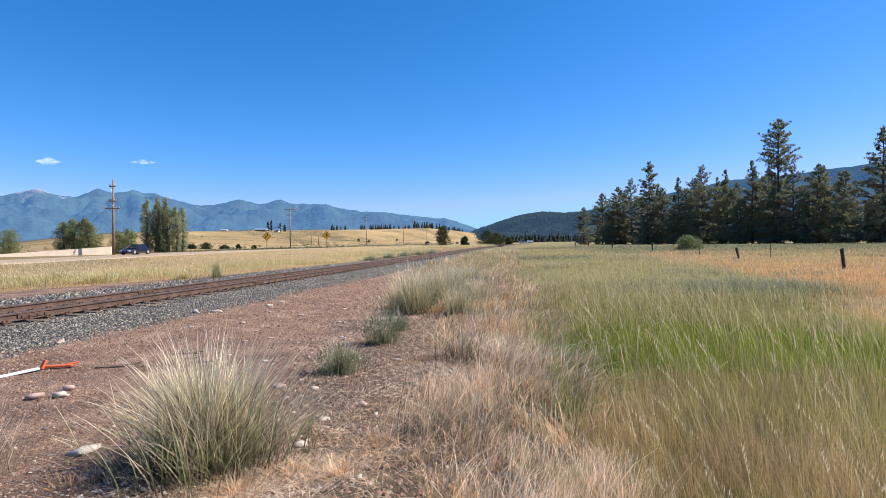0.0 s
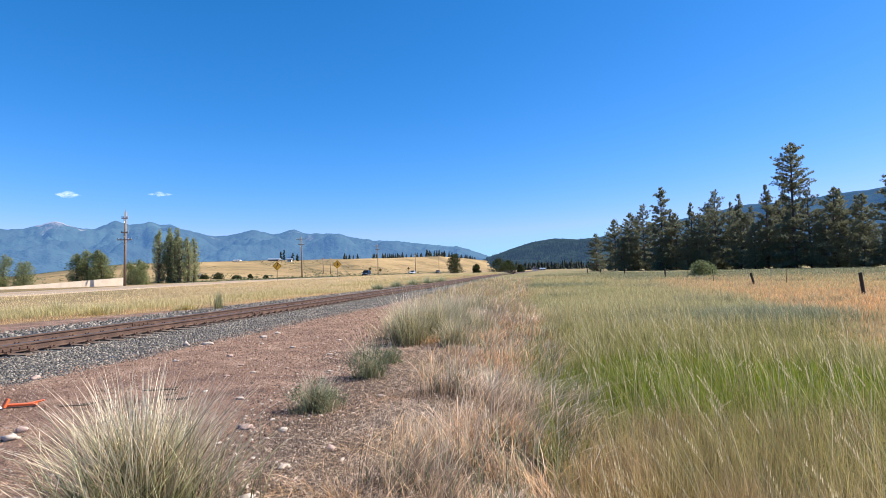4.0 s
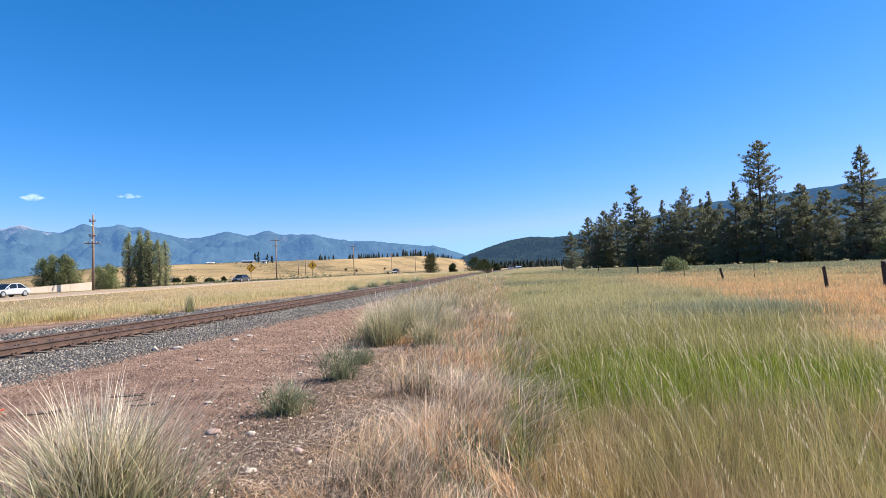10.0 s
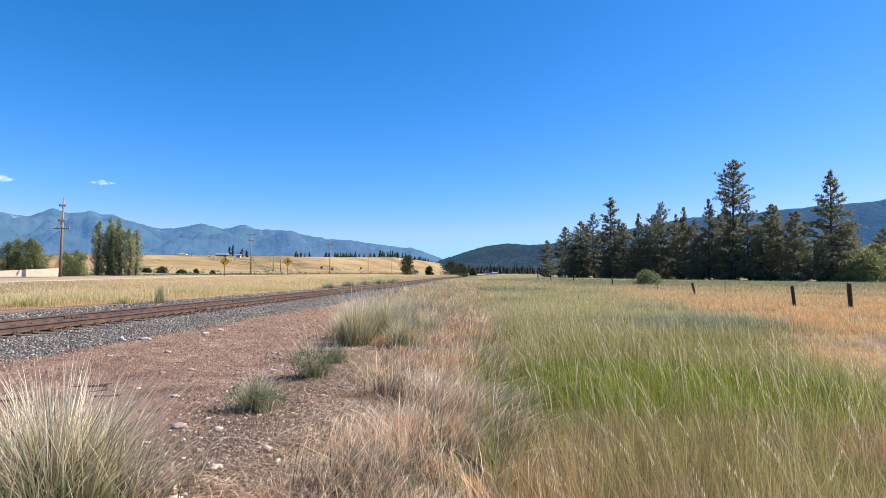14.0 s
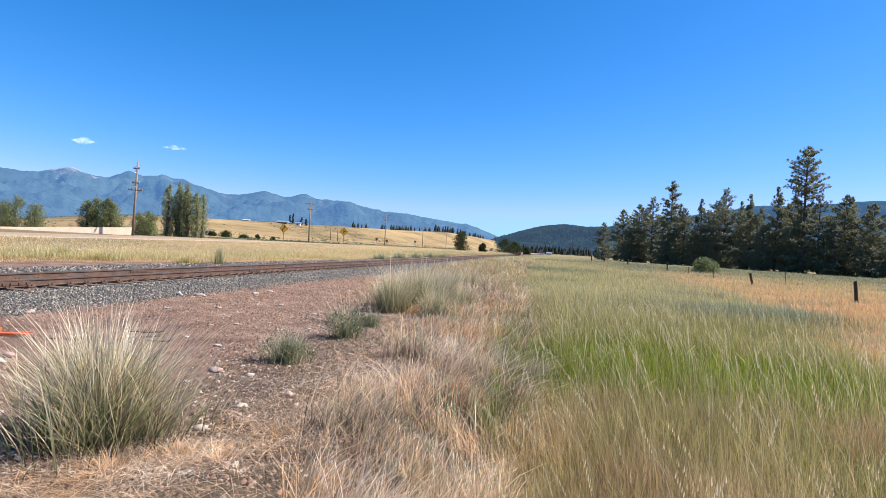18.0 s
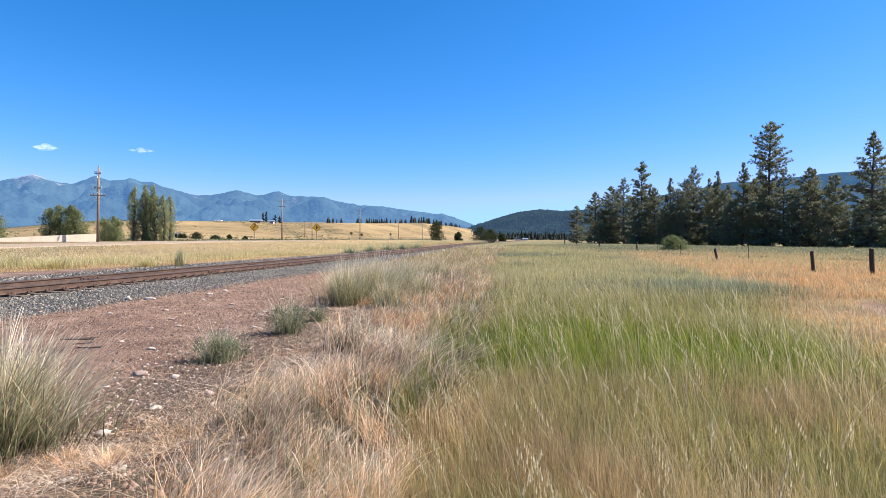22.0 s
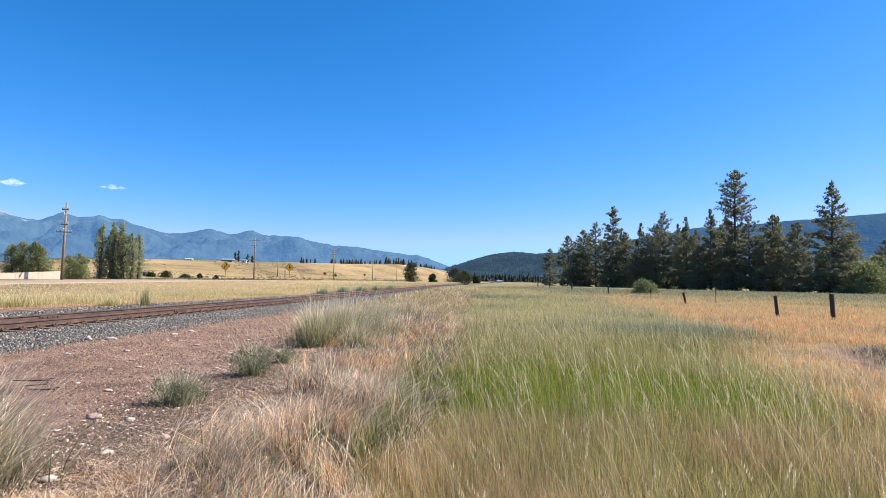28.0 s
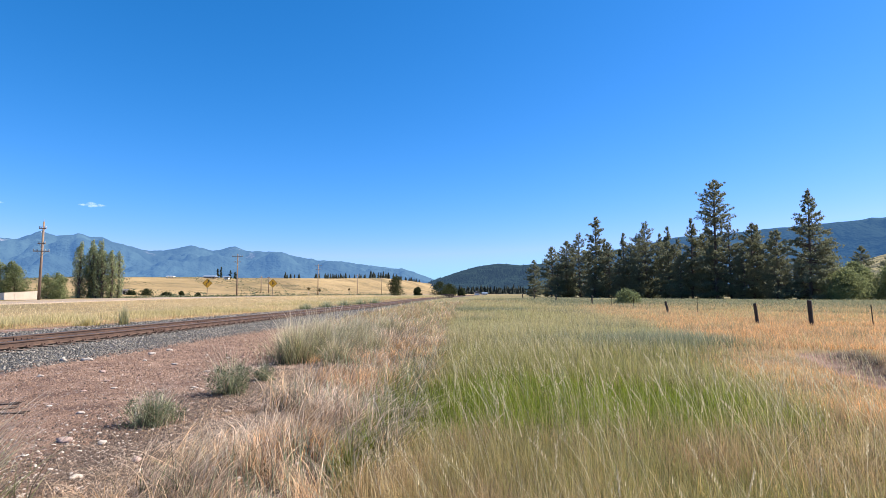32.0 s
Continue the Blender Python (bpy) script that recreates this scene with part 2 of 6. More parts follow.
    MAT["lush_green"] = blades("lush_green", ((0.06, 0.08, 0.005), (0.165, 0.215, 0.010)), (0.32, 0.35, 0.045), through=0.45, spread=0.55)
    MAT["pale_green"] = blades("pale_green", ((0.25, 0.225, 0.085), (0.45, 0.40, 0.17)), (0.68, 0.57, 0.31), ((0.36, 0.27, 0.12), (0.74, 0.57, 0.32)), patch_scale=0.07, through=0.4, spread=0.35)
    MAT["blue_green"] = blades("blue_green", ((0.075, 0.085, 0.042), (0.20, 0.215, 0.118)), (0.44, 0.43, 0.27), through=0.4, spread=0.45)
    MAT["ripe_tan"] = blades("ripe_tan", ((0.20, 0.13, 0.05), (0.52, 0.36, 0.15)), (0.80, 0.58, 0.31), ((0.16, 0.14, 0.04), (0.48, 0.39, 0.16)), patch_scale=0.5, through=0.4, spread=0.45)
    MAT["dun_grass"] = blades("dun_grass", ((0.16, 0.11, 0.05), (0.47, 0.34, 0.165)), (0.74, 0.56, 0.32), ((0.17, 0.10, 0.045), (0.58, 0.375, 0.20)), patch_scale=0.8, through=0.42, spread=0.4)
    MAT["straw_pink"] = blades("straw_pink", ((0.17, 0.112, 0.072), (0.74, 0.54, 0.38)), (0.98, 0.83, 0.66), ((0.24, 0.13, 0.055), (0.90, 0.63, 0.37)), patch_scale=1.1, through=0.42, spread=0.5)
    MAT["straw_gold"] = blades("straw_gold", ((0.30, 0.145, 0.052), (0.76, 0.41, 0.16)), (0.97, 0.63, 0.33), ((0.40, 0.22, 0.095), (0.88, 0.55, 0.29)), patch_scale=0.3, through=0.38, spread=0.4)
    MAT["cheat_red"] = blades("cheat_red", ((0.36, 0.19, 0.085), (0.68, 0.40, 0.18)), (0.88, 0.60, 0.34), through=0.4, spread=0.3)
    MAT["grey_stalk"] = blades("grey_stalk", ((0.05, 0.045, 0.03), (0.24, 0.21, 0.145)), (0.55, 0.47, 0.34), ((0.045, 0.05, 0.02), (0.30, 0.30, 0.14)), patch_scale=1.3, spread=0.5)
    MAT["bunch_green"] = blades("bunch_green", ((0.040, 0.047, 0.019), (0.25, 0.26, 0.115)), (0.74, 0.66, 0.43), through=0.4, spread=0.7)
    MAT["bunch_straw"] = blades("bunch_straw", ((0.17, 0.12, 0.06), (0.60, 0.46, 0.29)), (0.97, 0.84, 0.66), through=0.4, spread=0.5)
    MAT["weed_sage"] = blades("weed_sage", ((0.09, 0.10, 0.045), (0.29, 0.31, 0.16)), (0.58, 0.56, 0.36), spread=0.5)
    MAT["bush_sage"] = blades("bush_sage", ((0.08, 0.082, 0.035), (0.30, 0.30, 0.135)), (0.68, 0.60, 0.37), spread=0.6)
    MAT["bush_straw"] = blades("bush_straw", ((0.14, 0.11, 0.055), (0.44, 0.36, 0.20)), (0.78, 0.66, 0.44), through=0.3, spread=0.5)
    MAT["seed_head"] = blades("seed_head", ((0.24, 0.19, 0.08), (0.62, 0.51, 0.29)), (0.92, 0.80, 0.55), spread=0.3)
    ear = Mat("seed_ear", 0.9)
    ear.b.inputs["Specular IOR Level"].default_value = 0.1
    ear.color(ear.ramp(ear.island(), (0.0, (0.50, 0.38, 0.20)), (1.0, (0.88, 0.74, 0.48))))
    leaf_light(ear, 0.4)
    MAT["seed_ear"] = ear.m
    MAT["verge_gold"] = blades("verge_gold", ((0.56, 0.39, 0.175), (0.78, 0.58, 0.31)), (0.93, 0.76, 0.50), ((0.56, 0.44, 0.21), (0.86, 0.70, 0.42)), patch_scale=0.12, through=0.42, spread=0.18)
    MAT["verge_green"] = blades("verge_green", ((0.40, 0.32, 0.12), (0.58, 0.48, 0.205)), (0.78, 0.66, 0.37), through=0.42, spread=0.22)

    pn = Mat("pine_needle", 0.6)
    pn.color(pn.ramp(pn.math("ADD", pn.math("MULTIPLY", pn.island(), 0.6), pn.math("MULTIPLY", pn.noise(0.5, 3), 0.4)), (0.15, (0.11, 0.115, 0.066)), (0.5, (0.20, 0.205, 0.118)), (0.85, (0.31, 0.30, 0.18))))
    leaf_light(pn, 0.5)
    MAT["pine_needle"] = pn.m
    MAT["far_conifer"] = plain("far_conifer", (0.012, 0.017, 0.010), (0.03, 0.036, 0.02), 0.3, 0.95)
    bk = Mat("bark", 0.95)
    bk.color(bk.ramp(bk.noise(3, 5, 0.7, stretch=(3, 3, 0.5)), (0.35, (0.045, 0.032, 0.025)), (0.65, (0.17, 0.115, 0.085)))).bump(bk.noise(6, 4, stretch=(4, 4, 0.6)), 0.8, 0.05)
    MAT["bark"] = bk.m
    for name, a, b, c in (("leaf_green", (0.13, 0.145, 0.06), (0.24, 0.26, 0.11), (0.38, 0.39, 0.19)), ("leaf_poplar", (0.19, 0.205, 0.095), (0.32, 0.335, 0.165), (0.46, 0.47, 0.26)), ("leaf_sage", (0.07, 0.08, 0.04), (0.17, 0.19, 0.10), (0.32, 0.33, 0.20)), ("leaf_pale", (0.10, 0.12, 0.05), (0.18, 0.205, 0.09), (0.28, 0.30, 0.15)), ("leaf_juniper", (0.02, 0.028, 0.012), (0.05, 0.062, 0.024), (0.10, 0.11, 0.045))):
        lf = Mat(name, 0.85)
        lf.b.inputs["Specular IOR Level"].default_value = 0.15
        lf.color(lf.ramp(lf.math("ADD", lf.math("MULTIPLY", lf.island(), 0.7), lf.math("MULTIPLY", lf.noise(0.8, 2), 0.3)), (0.15, a), (0.5, b), (0.9, c)))
        leaf_light(lf, 0.55)
        MAT[name] = lf.m

    w = Mat("weathered_wood", 0.9)
    w.color(w.ramp(w.noise(5, 5, 0.7, stretch=(8, 8, 0.7)), (0.3, (0.07, 0.05, 0.04)), (0.7, (0.24, 0.18, 0.14)))).bump(w.noise(10, 4, stretch=(10, 10, 0.6)), 0.5, 0.01)
    MAT["weathered_wood"] = w.m
    w = Mat("pole_wood", 0.9)
    w.color(w.ramp(w.noise(3, 5, 0.7, stretch=(8, 8, 0.4)), (0.3, (0.17, 0.105, 0.07)), (0.7, (0.36, 0.25, 0.18)))).bump(w.noise(8, 4, stretch=(10, 10, 0.5)), 0.4, 0.01)
    MAT["pole_wood"] = w.m
    MAT["post_dark"] = plain("post_dark", (0.02, 0.014, 0.012), (0.065, 0.045, 0.036), 12, 0.95, bump=0.6)
    MAT["steel"] = plain("steel", (0.30, 0.30, 0.30), (0.45, 0.45, 0.45), 12, 0.45, 0.8)
    MAT["rust_steel"] = plain("rust_steel", (0.07, 0.04, 0.028), (0.16, 0.09, 0.06), 30, 0.8, 0.3)
    MAT["insulator"] = plain("insulator", (0.25, 0.24, 0.23), (0.4, 0.39, 0.37), 20, 0.3)
    MAT["sign_yellow"] = plain("sign_yellow", (0.52, 0.27, 0.012), (0.66, 0.36, 0.02), 4, 0.45)
    MAT["sign_back"] = plain("sign_back", (0.17, 0.10, 0.02), (0.27, 0.165, 0.035), 6, 0.5, 0.2)
    MAT["black_paint"] = plain("black_paint", (0.008, 0.008, 0.008), (0.02, 0.02, 0.02), 10, 0.5)
    MAT["wall_beige"] = plain("wall_beige", (0.60, 0.47, 0.34), (0.74, 0.60, 0.45), 1.2, 0.85, bump=0.3)
    MAT["white_paint"] = plain("white_paint", (0.72, 0.71, 0.68), (0.82, 0.81, 0.78), 5, 0.5)
    MAT["orange_paint"] = plain("orange_paint", (0.62, 0.10, 0.025), (0.78, 0.16, 0.04), 12, 0.55)
    MAT["roof_blue"] = plain("roof_blue", (0.30, 0.36, 0.43), (0.40, 0.46, 0.52), 2, 0.45, 0.5)
    MAT["roof_dark"] = plain("roof_dark", (0.10, 0.09, 0.09), (0.17, 0.15, 0.14), 3, 0.8)
    MAT["cabin_wood"] = plain("cabin_wood", (0.20, 0.14, 0.10), (0.32, 0.24, 0.18), 3, 0.8)

    for name, c, metal in (("paint_black", (0.006, 0.009, 0.02), 0.3), ("paint_navy", (0.008, 0.012, 0.03), 0.3), ("paint_white", (0.62, 0.64, 0.66), 0.2), ("paint_grey", (0.13, 0.125, 0.125), 0.6), ("paint_maroon", (0.10, 0.007, 0.010), 0.3)):
        p = Mat(name, 0.28, metal)
        p.color(p.mix(p.math("MULTIPLY", p.noise(3, 4), 0.10), c, (0.15, 0.12, 0.09)))
        p.b.inputs["Coat Weight"].default_value = 0.6
        MAT[name] = p.m
    gl = Mat("car_glass", 0.06)
    gl.color((0.012, 0.014, 0.016))
    MAT["car_glass"] = gl.m
    MAT["tyre"] = plain("tyre", (0.012, 0.012, 0.012), (0.03, 0.03, 0.03), 30, 0.85)
    MAT["alloy"] = plain("alloy", (0.55, 0.55, 0.56), (0.68, 0.68, 0.68), 20, 0.3, 0.7)
    MAT["lamp_clear"] = plain("lamp_clear", (0.65, 0.66, 0.68), (0.78, 0.78, 0.8), 20, 0.15)
    MAT["lamp_red"] = plain("lamp_red", (0.25, 0.01, 0.008), (0.35, 0.02, 0.015), 20, 0.2)
    MAT["trim_dark"] = plain("trim_dark", (0.012, 0.012, 0.012), (0.03, 0.03, 0.03), 12, 0.6)
    MAT["aluminium"] = plain("aluminium", (0.48, 0.49, 0.50), (0.62, 0.62, 0.63), 6, 0.4, 0.6)
    MAT["deck_wood"] = plain("deck_wood", (0.22, 0.18, 0.14), (0.36, 0.3, 0.24), 4, 0.85)

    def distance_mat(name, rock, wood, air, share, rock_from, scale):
        """The far backdrop of mountains, kilometres away: rock and forest, with air haze put in as a faint blue
        emission.
        """
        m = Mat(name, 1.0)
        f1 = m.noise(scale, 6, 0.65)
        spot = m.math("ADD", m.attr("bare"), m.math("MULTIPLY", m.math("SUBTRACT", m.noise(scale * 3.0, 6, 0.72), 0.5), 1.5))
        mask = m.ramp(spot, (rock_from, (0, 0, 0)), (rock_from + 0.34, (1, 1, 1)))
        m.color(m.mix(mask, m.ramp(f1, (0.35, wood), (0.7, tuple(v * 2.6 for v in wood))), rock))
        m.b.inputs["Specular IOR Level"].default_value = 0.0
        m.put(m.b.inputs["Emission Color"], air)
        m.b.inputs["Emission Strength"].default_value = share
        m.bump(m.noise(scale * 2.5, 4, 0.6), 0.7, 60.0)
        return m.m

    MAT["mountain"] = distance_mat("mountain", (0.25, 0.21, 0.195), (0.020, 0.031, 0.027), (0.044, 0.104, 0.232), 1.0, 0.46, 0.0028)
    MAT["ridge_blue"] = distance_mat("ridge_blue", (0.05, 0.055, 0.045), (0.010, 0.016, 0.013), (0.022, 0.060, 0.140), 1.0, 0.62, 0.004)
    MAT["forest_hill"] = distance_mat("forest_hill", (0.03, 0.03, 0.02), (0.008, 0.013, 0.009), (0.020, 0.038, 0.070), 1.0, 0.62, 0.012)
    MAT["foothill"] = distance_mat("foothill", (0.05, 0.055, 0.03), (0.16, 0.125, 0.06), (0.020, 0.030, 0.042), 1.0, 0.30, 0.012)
    cl = Mat("cloud", 1.0)
    cl.color((0.8, 0.8, 0.8))
    cl.b.inputs["Alpha"].default_value = 0.075
    # part of the cloud's sunlit white is put in as emission
    cl.put(cl.b.inputs["Emission Color"], (0.85, 0.92, 1.0))
    cl.b.inputs["Emission Strength"].default_value = 0.35
    MAT["cloud"] = cl.m


make_materials()


# ---- mesh helpers ----
def mesh_of(name, verts, faces, material, smooth=False, floats=None):
    me = bpy.data.meshes.new(name)
    me.from_pydata(verts, [], faces)
    me.materials.append(material)
    if smooth:
        me.shade_smooth()
    for key, values in (floats or {}).items():
        me.attributes.new(key, "FLOAT", "POINT").data.foreach_set("value", np.ascontiguousarray(values, dtype=np.float32))
    return me


def arrays_mesh(name, verts, loops, sizes, material, floats=None):
    """A mesh from numpy arrays: corners of all faces in a row, and how many each face has."""
    me = bpy.data.meshes.new(name)
    me.vertices.add(len(verts))
    me.vertices.foreach_set("co", np.ascontiguousarray(verts, dtype=np.float32).ravel())
    me.loops.add(len(loops))
    me.loops.foreach_set("vertex_index", np.ascontiguousarray(loops, dtype=np.int32))
    starts = np.concatenate([[0], np.cumsum(sizes)[:-1]])
    me.polygons.add(len(sizes))
    me.polygons.foreach_set("loop_start", starts.astype(np.int32))
    me.materials.append(material)
    for key, values in (floats or {}).items():
        me.attributes.new(key, "FLOAT", "POINT").data.foreach_set("value", np.ascontiguousarray(values, dtype=np.float32))
    me.update(calc_edges=True)
    return me


def part(name, bm, material, parent, label="", smooth=False):
    me = bpy.data.meshes.new(name)
    bm.to_mesh(me)
    bm.free()
    me.materials.append(material)
    if smooth:
        me.shade_smooth()
    ob = new(name, me)
    ob.parent = parent
    return tagged(ob, label) if label else ob


def box(bm, x, y, z, sx, sy, sz, bevel=0.0, turn=None):
    made = bmesh.ops.create_cube(bm, size=1.0)["verts"]
    m = Matrix.Translation((x, y, z)) @ (turn or Matrix.Identity(4)) @ Matrix.Diagonal((sx, sy, sz, 1))
    bmesh.ops.transform(bm, matrix=m, verts=made)
    if bevel:
        edges = list({e for v in made for e in v.link_edges})
        bmesh.ops.bevel(bm, geom=edges, offset=bevel, segments=2, affect="EDGES", profile=0.6)
    return bm


def rod(bm, a, b, r0, r1=None, sides=8):
    a, b = Vector(a), Vector(b)
    made = bmesh.ops.create_cone(bm, cap_ends=True, segments=sides, radius1=r0, radius2=r0 if r1 is None else r1, depth=(b - a).length)["verts"]
    turn = (b - a).to_track_quat("Z", "Y").to_matrix().to_4x4()
    bmesh.ops.transform(bm, matrix=Matrix.Translation((a + b) / 2) @ turn, verts=made)
    return bm


def loft(bm, rings, close=True):
    """Skin between rings of equal length."""
    rows = [[bm.verts.new(p) for p in ring] for ring in rings]
    n = len(rows[0])
    for a, b in zip(rows, rows[1:]):
        for i in range(n if close else n - 1):
            bm.faces.new((a[i], a[(i + 1) % n], b[(i + 1) % n], b[i]))
    if close:
        bm.faces.new(list(reversed(rows[0])))
        bm.faces.new(rows[-1])
    return bm


def smooth01(a, b, v):
    k = np.clip((np.asarray(v, float) - a) / (b - a), 0, 1)
    return k * k * (3 - 2 * k)


# ---- the plan: the track and the road run side by side into the distance ----
TRACK_X, TRACK_SLOPE, GAUGE = -11.1, 0.172, 1.507
ROAD_X, ROAD_SLOPE = -50.4, 0.157
STAND = (0.8, 0.3)


def track_side(x, y):
    """Metres to the right of the near rail."""
    return (x - TRACK_X - TRACK_SLOPE * y) / math.hypot(1, TRACK_SLOPE)


def road_side(x, y):
    return (x - ROAD_X - ROAD_SLOPE * y) / math.hypot(1, ROAD_SLOPE)


def weed_edge(y):
    return np.interp(y, (0, 3.9, 4.5, 5.5, 7, 8.6, 11.3, 14, 16.5, 26, 45, 90), (-1.7, -1.45, -0.8, -0.4, -0.15, -0.05, -0.2, -0.6, -1.3, -2.0, -1.2, 5.8))


def field_edge(y):
    return np.interp(y, (0, 4, 7.7, 11, 17.7, 35, 60, 120), (0.55, 0.85, 1.65, 1.95, 2.5, 4.25, 7.5, 17))


def verge_edge(y):
    """Where the dirt beyond the rails ends, in metres from the near rail."""
    return np.interp(y, (10, 20, 24, 29, 35, 48, 60, 90), (-8.6, -8.2, -7.0, -5.8, -4.9, -3.9, -2.9, -2.6))


def golden_edge(y):
    return np.interp(y, (0, 5, 8.5, 14, 20, 30, 45, 60, 90), (5.8, 6.4, 7.2, 9.8, 12.4, 15.0, 16.5, 20, 36))


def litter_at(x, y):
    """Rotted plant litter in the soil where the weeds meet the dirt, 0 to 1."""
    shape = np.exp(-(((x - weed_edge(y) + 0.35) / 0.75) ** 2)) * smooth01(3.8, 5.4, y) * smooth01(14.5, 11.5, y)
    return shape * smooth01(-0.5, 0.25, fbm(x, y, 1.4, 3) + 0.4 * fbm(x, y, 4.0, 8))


def fbm(x, y, scale, seed=0.0):
    """Cheap smooth variation, about -1 to 1."""
    x, y = np.asarray(x, float) * scale + seed, np.asarray(y, float) * scale - seed
    return (np.sin(x * 1.0 + 1.7 * np.sin(y * 0.9)) + np.sin(y * 1.3 + 1.3 * np.sin(x * 0.7 + 2)) + 0.6 * np.sin(2.3 * x + 1.9 * y) + 0.4 * np.sin(4.1 * x - 3.3 * y + 1)) / 3.0


def bank_frame(x, y):
    """Metres along the gully in the golden grass, and across it to its steep side."""
    along = -(x - 14.3) * 0.41 - (y - 16.4) * 0.91
    return along, (x - 14.3) * 0.91 - (y - 16.4) * 0.41 + 0.25 * fbm(along, along * 0.3, 1.3, 4)


def bank_bare(x, y):
    """Thin, low growth before the gully, 0 to 1."""
    along, across = bank_frame(x, y)
    return smooth01(-4.2, -2.0, across) * smooth01(1.6, 0.3, across) * smooth01(-1.0, 0.8, along) * smooth01(11, 8.5, along)


def bank_cut(x, y):
    """How deep the washed-out gully in the golden grass is cut, 0 to 1: a steep far side and a gentle near one."""
    along, across = bank_frame(x, y)
    return smooth01(-1.5, -0.2, across) * (1 - smooth01(0.0, 0.3, across)) * smooth01(-0.3, 1.0, along) * smooth01(9.5, 8.0, along)


def ground_z(x, y):
    x, y = np.asarray(x, float), np.asarray(y, float)
    r = np.hypot(x, y)
    s, q = track_side(x, y), road_side(x, y)
    z = 0.75 * smooth01(22, 110, r) + 0.012 * fbm(x, y, 1.1) + 0.014 * fbm(x, y, 4.3, 2) * (1 - smooth01(20, 40, r)) + 0.05 * fbm(x, y, 0.23, 3) * smooth01(6, 20, r)
    bed = (1 - smooth01(0.5, 2.2, s)) * smooth01(-4.2, -2.6, s)
    z = z * (1 - bed) + (0.185 + 0.42 * smooth01(25, 130, y)) * bed
    shelf = 0.2 * smooth01(0.5, -1.5, s) * (1 - smooth01(30, 110, r)) * smooth01(-30, -12, s)
    z = np.maximum(z, shelf)
    # low bank under the weeds, shallow ditch before the field
    z = z + 0.10 * np.exp(-(((x - weed_edge(y) - 0.9) / 0.7) ** 2)) * smooth01(70, 30, y) * (y > 0)
    z = z - 0.10 * np.exp(-(((x - field_edge(y) - 0.3) / 0.8) ** 2)) * smooth01(60, 25, y) * (y > 0)
    along, across = bank_frame(x, y)
    z = z - 0.22 * bank_cut(x, y) + 0.16 * smooth01(0.0, 0.3, across) * smooth01(3.2, 0.8, across) * smooth01(-0.3, 1.0, along) * smooth01(9.5, 8.0, along)
    # low grassy bank before the far stretch of the road, roadbed
    z = z + 0.30 * np.exp(-(((q - 8.5) / 2.2) ** 2)) * smooth01(95, 140, y) * smooth01(420, 260, y)
    z = z + 0.04 * (1 - smooth01(4.5, 9, np.abs(q)))
    # the dry hill behind the road
    az = np.degrees(np.arctan2(x, y))
    rise = smooth01(22, 120, -q) - 0.35 * smooth01(125, 420, -q)
    z = z + 0.0255 * np.clip(r, 0, 900) * rise * smooth01(-44, -27, az) * (y > 0) * (1 + 0.05 * fbm(az, r * 0.01, 0.35))
    # far plain lifts gently to the foothills
    z = z + 4.0 * smooth01(350, 1600, r)
    return z


def grid_axis(near, step, far, grow):
    out, v, d = list(np.arange(0, near, step)), near, step
    while v < far:
        out.append(v)
        d *= grow
        v += d
    return np.array(out)


def build_ground():
    xp, yp = grid_axis(16, 0.25, 4600, 1.075), grid_axis(34, 0.28, 4600, 1.06)
    xs, ys = np.concatenate([-xp[:0:-1], xp]), np.concatenate([-grid_axis(6, 0.5, 3500, 1.14)[:0:-1], yp])
    X, Y = np.meshgrid(xs, ys)
    Z = ground_z(X, Y)
    s, q = track_side(X, Y), road_side(X, Y)
    wob = 0.35 * fbm(X, Y, 0.9, 5) + 0.2 * fbm(X, Y, 2.9, 1)
    ballast = smooth01(2.5, 2.0, s + 0.5 * wob) * smooth01(-5.2, -4.2, s + 0.5 * wob) * (1 - 0.5 * smooth01(38, 70, Y))
    dirt = (1 - smooth01(-0.15, 0.35, X - weed_edge(Y) + wob * 0.8)) * smooth01(-1.2, 0.6, s - verge_edge(Y) + wob) * (1 - smooth01(36, 60, Y))
    dirt = np.maximum(dirt, np.maximum(smooth01(0.05, 0.35, bank_cut(X, Y)), 0.3 * bank_bare(X, Y) * smooth01(-0.2, 0.3, fbm(X, Y, 1.6, 2))))
    weed = (1 - smooth01(-0.3, 0.5, X - field_edge(Y) + wob)) * (1 - smooth01(16, 45, Y)) * (s > 0)
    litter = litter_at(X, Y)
    dry = np.maximum(smooth01(0.3, -1.2, s - verge_edge(Y) + wob), smooth01(-0.5, 2.5, X - golden_edge(Y) + 2 * wob) * smooth01(95, 60, np.hypot(X, Y)) * 0.9)
    dry = np.maximum(dry, 0.7 * smooth01(200, 500, np.hypot(X, Y)))
    n, m = X.shape
    idx = np.arange(n * m).reshape(n, m)
    quads = np.stack([idx[:-1, :-1], idx[:-1, 1:], idx[1:, 1:], idx[1:, :-1]], -1).reshape(-1)
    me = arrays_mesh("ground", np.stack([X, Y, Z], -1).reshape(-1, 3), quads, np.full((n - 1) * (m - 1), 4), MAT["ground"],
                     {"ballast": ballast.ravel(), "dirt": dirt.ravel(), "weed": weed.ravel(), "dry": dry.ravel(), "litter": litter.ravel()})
    me.shade_smooth()
    tagged(new("ground", me), "dry valley ground of brown dirt and grass rising to a golden hill", "ground", kind="structure")


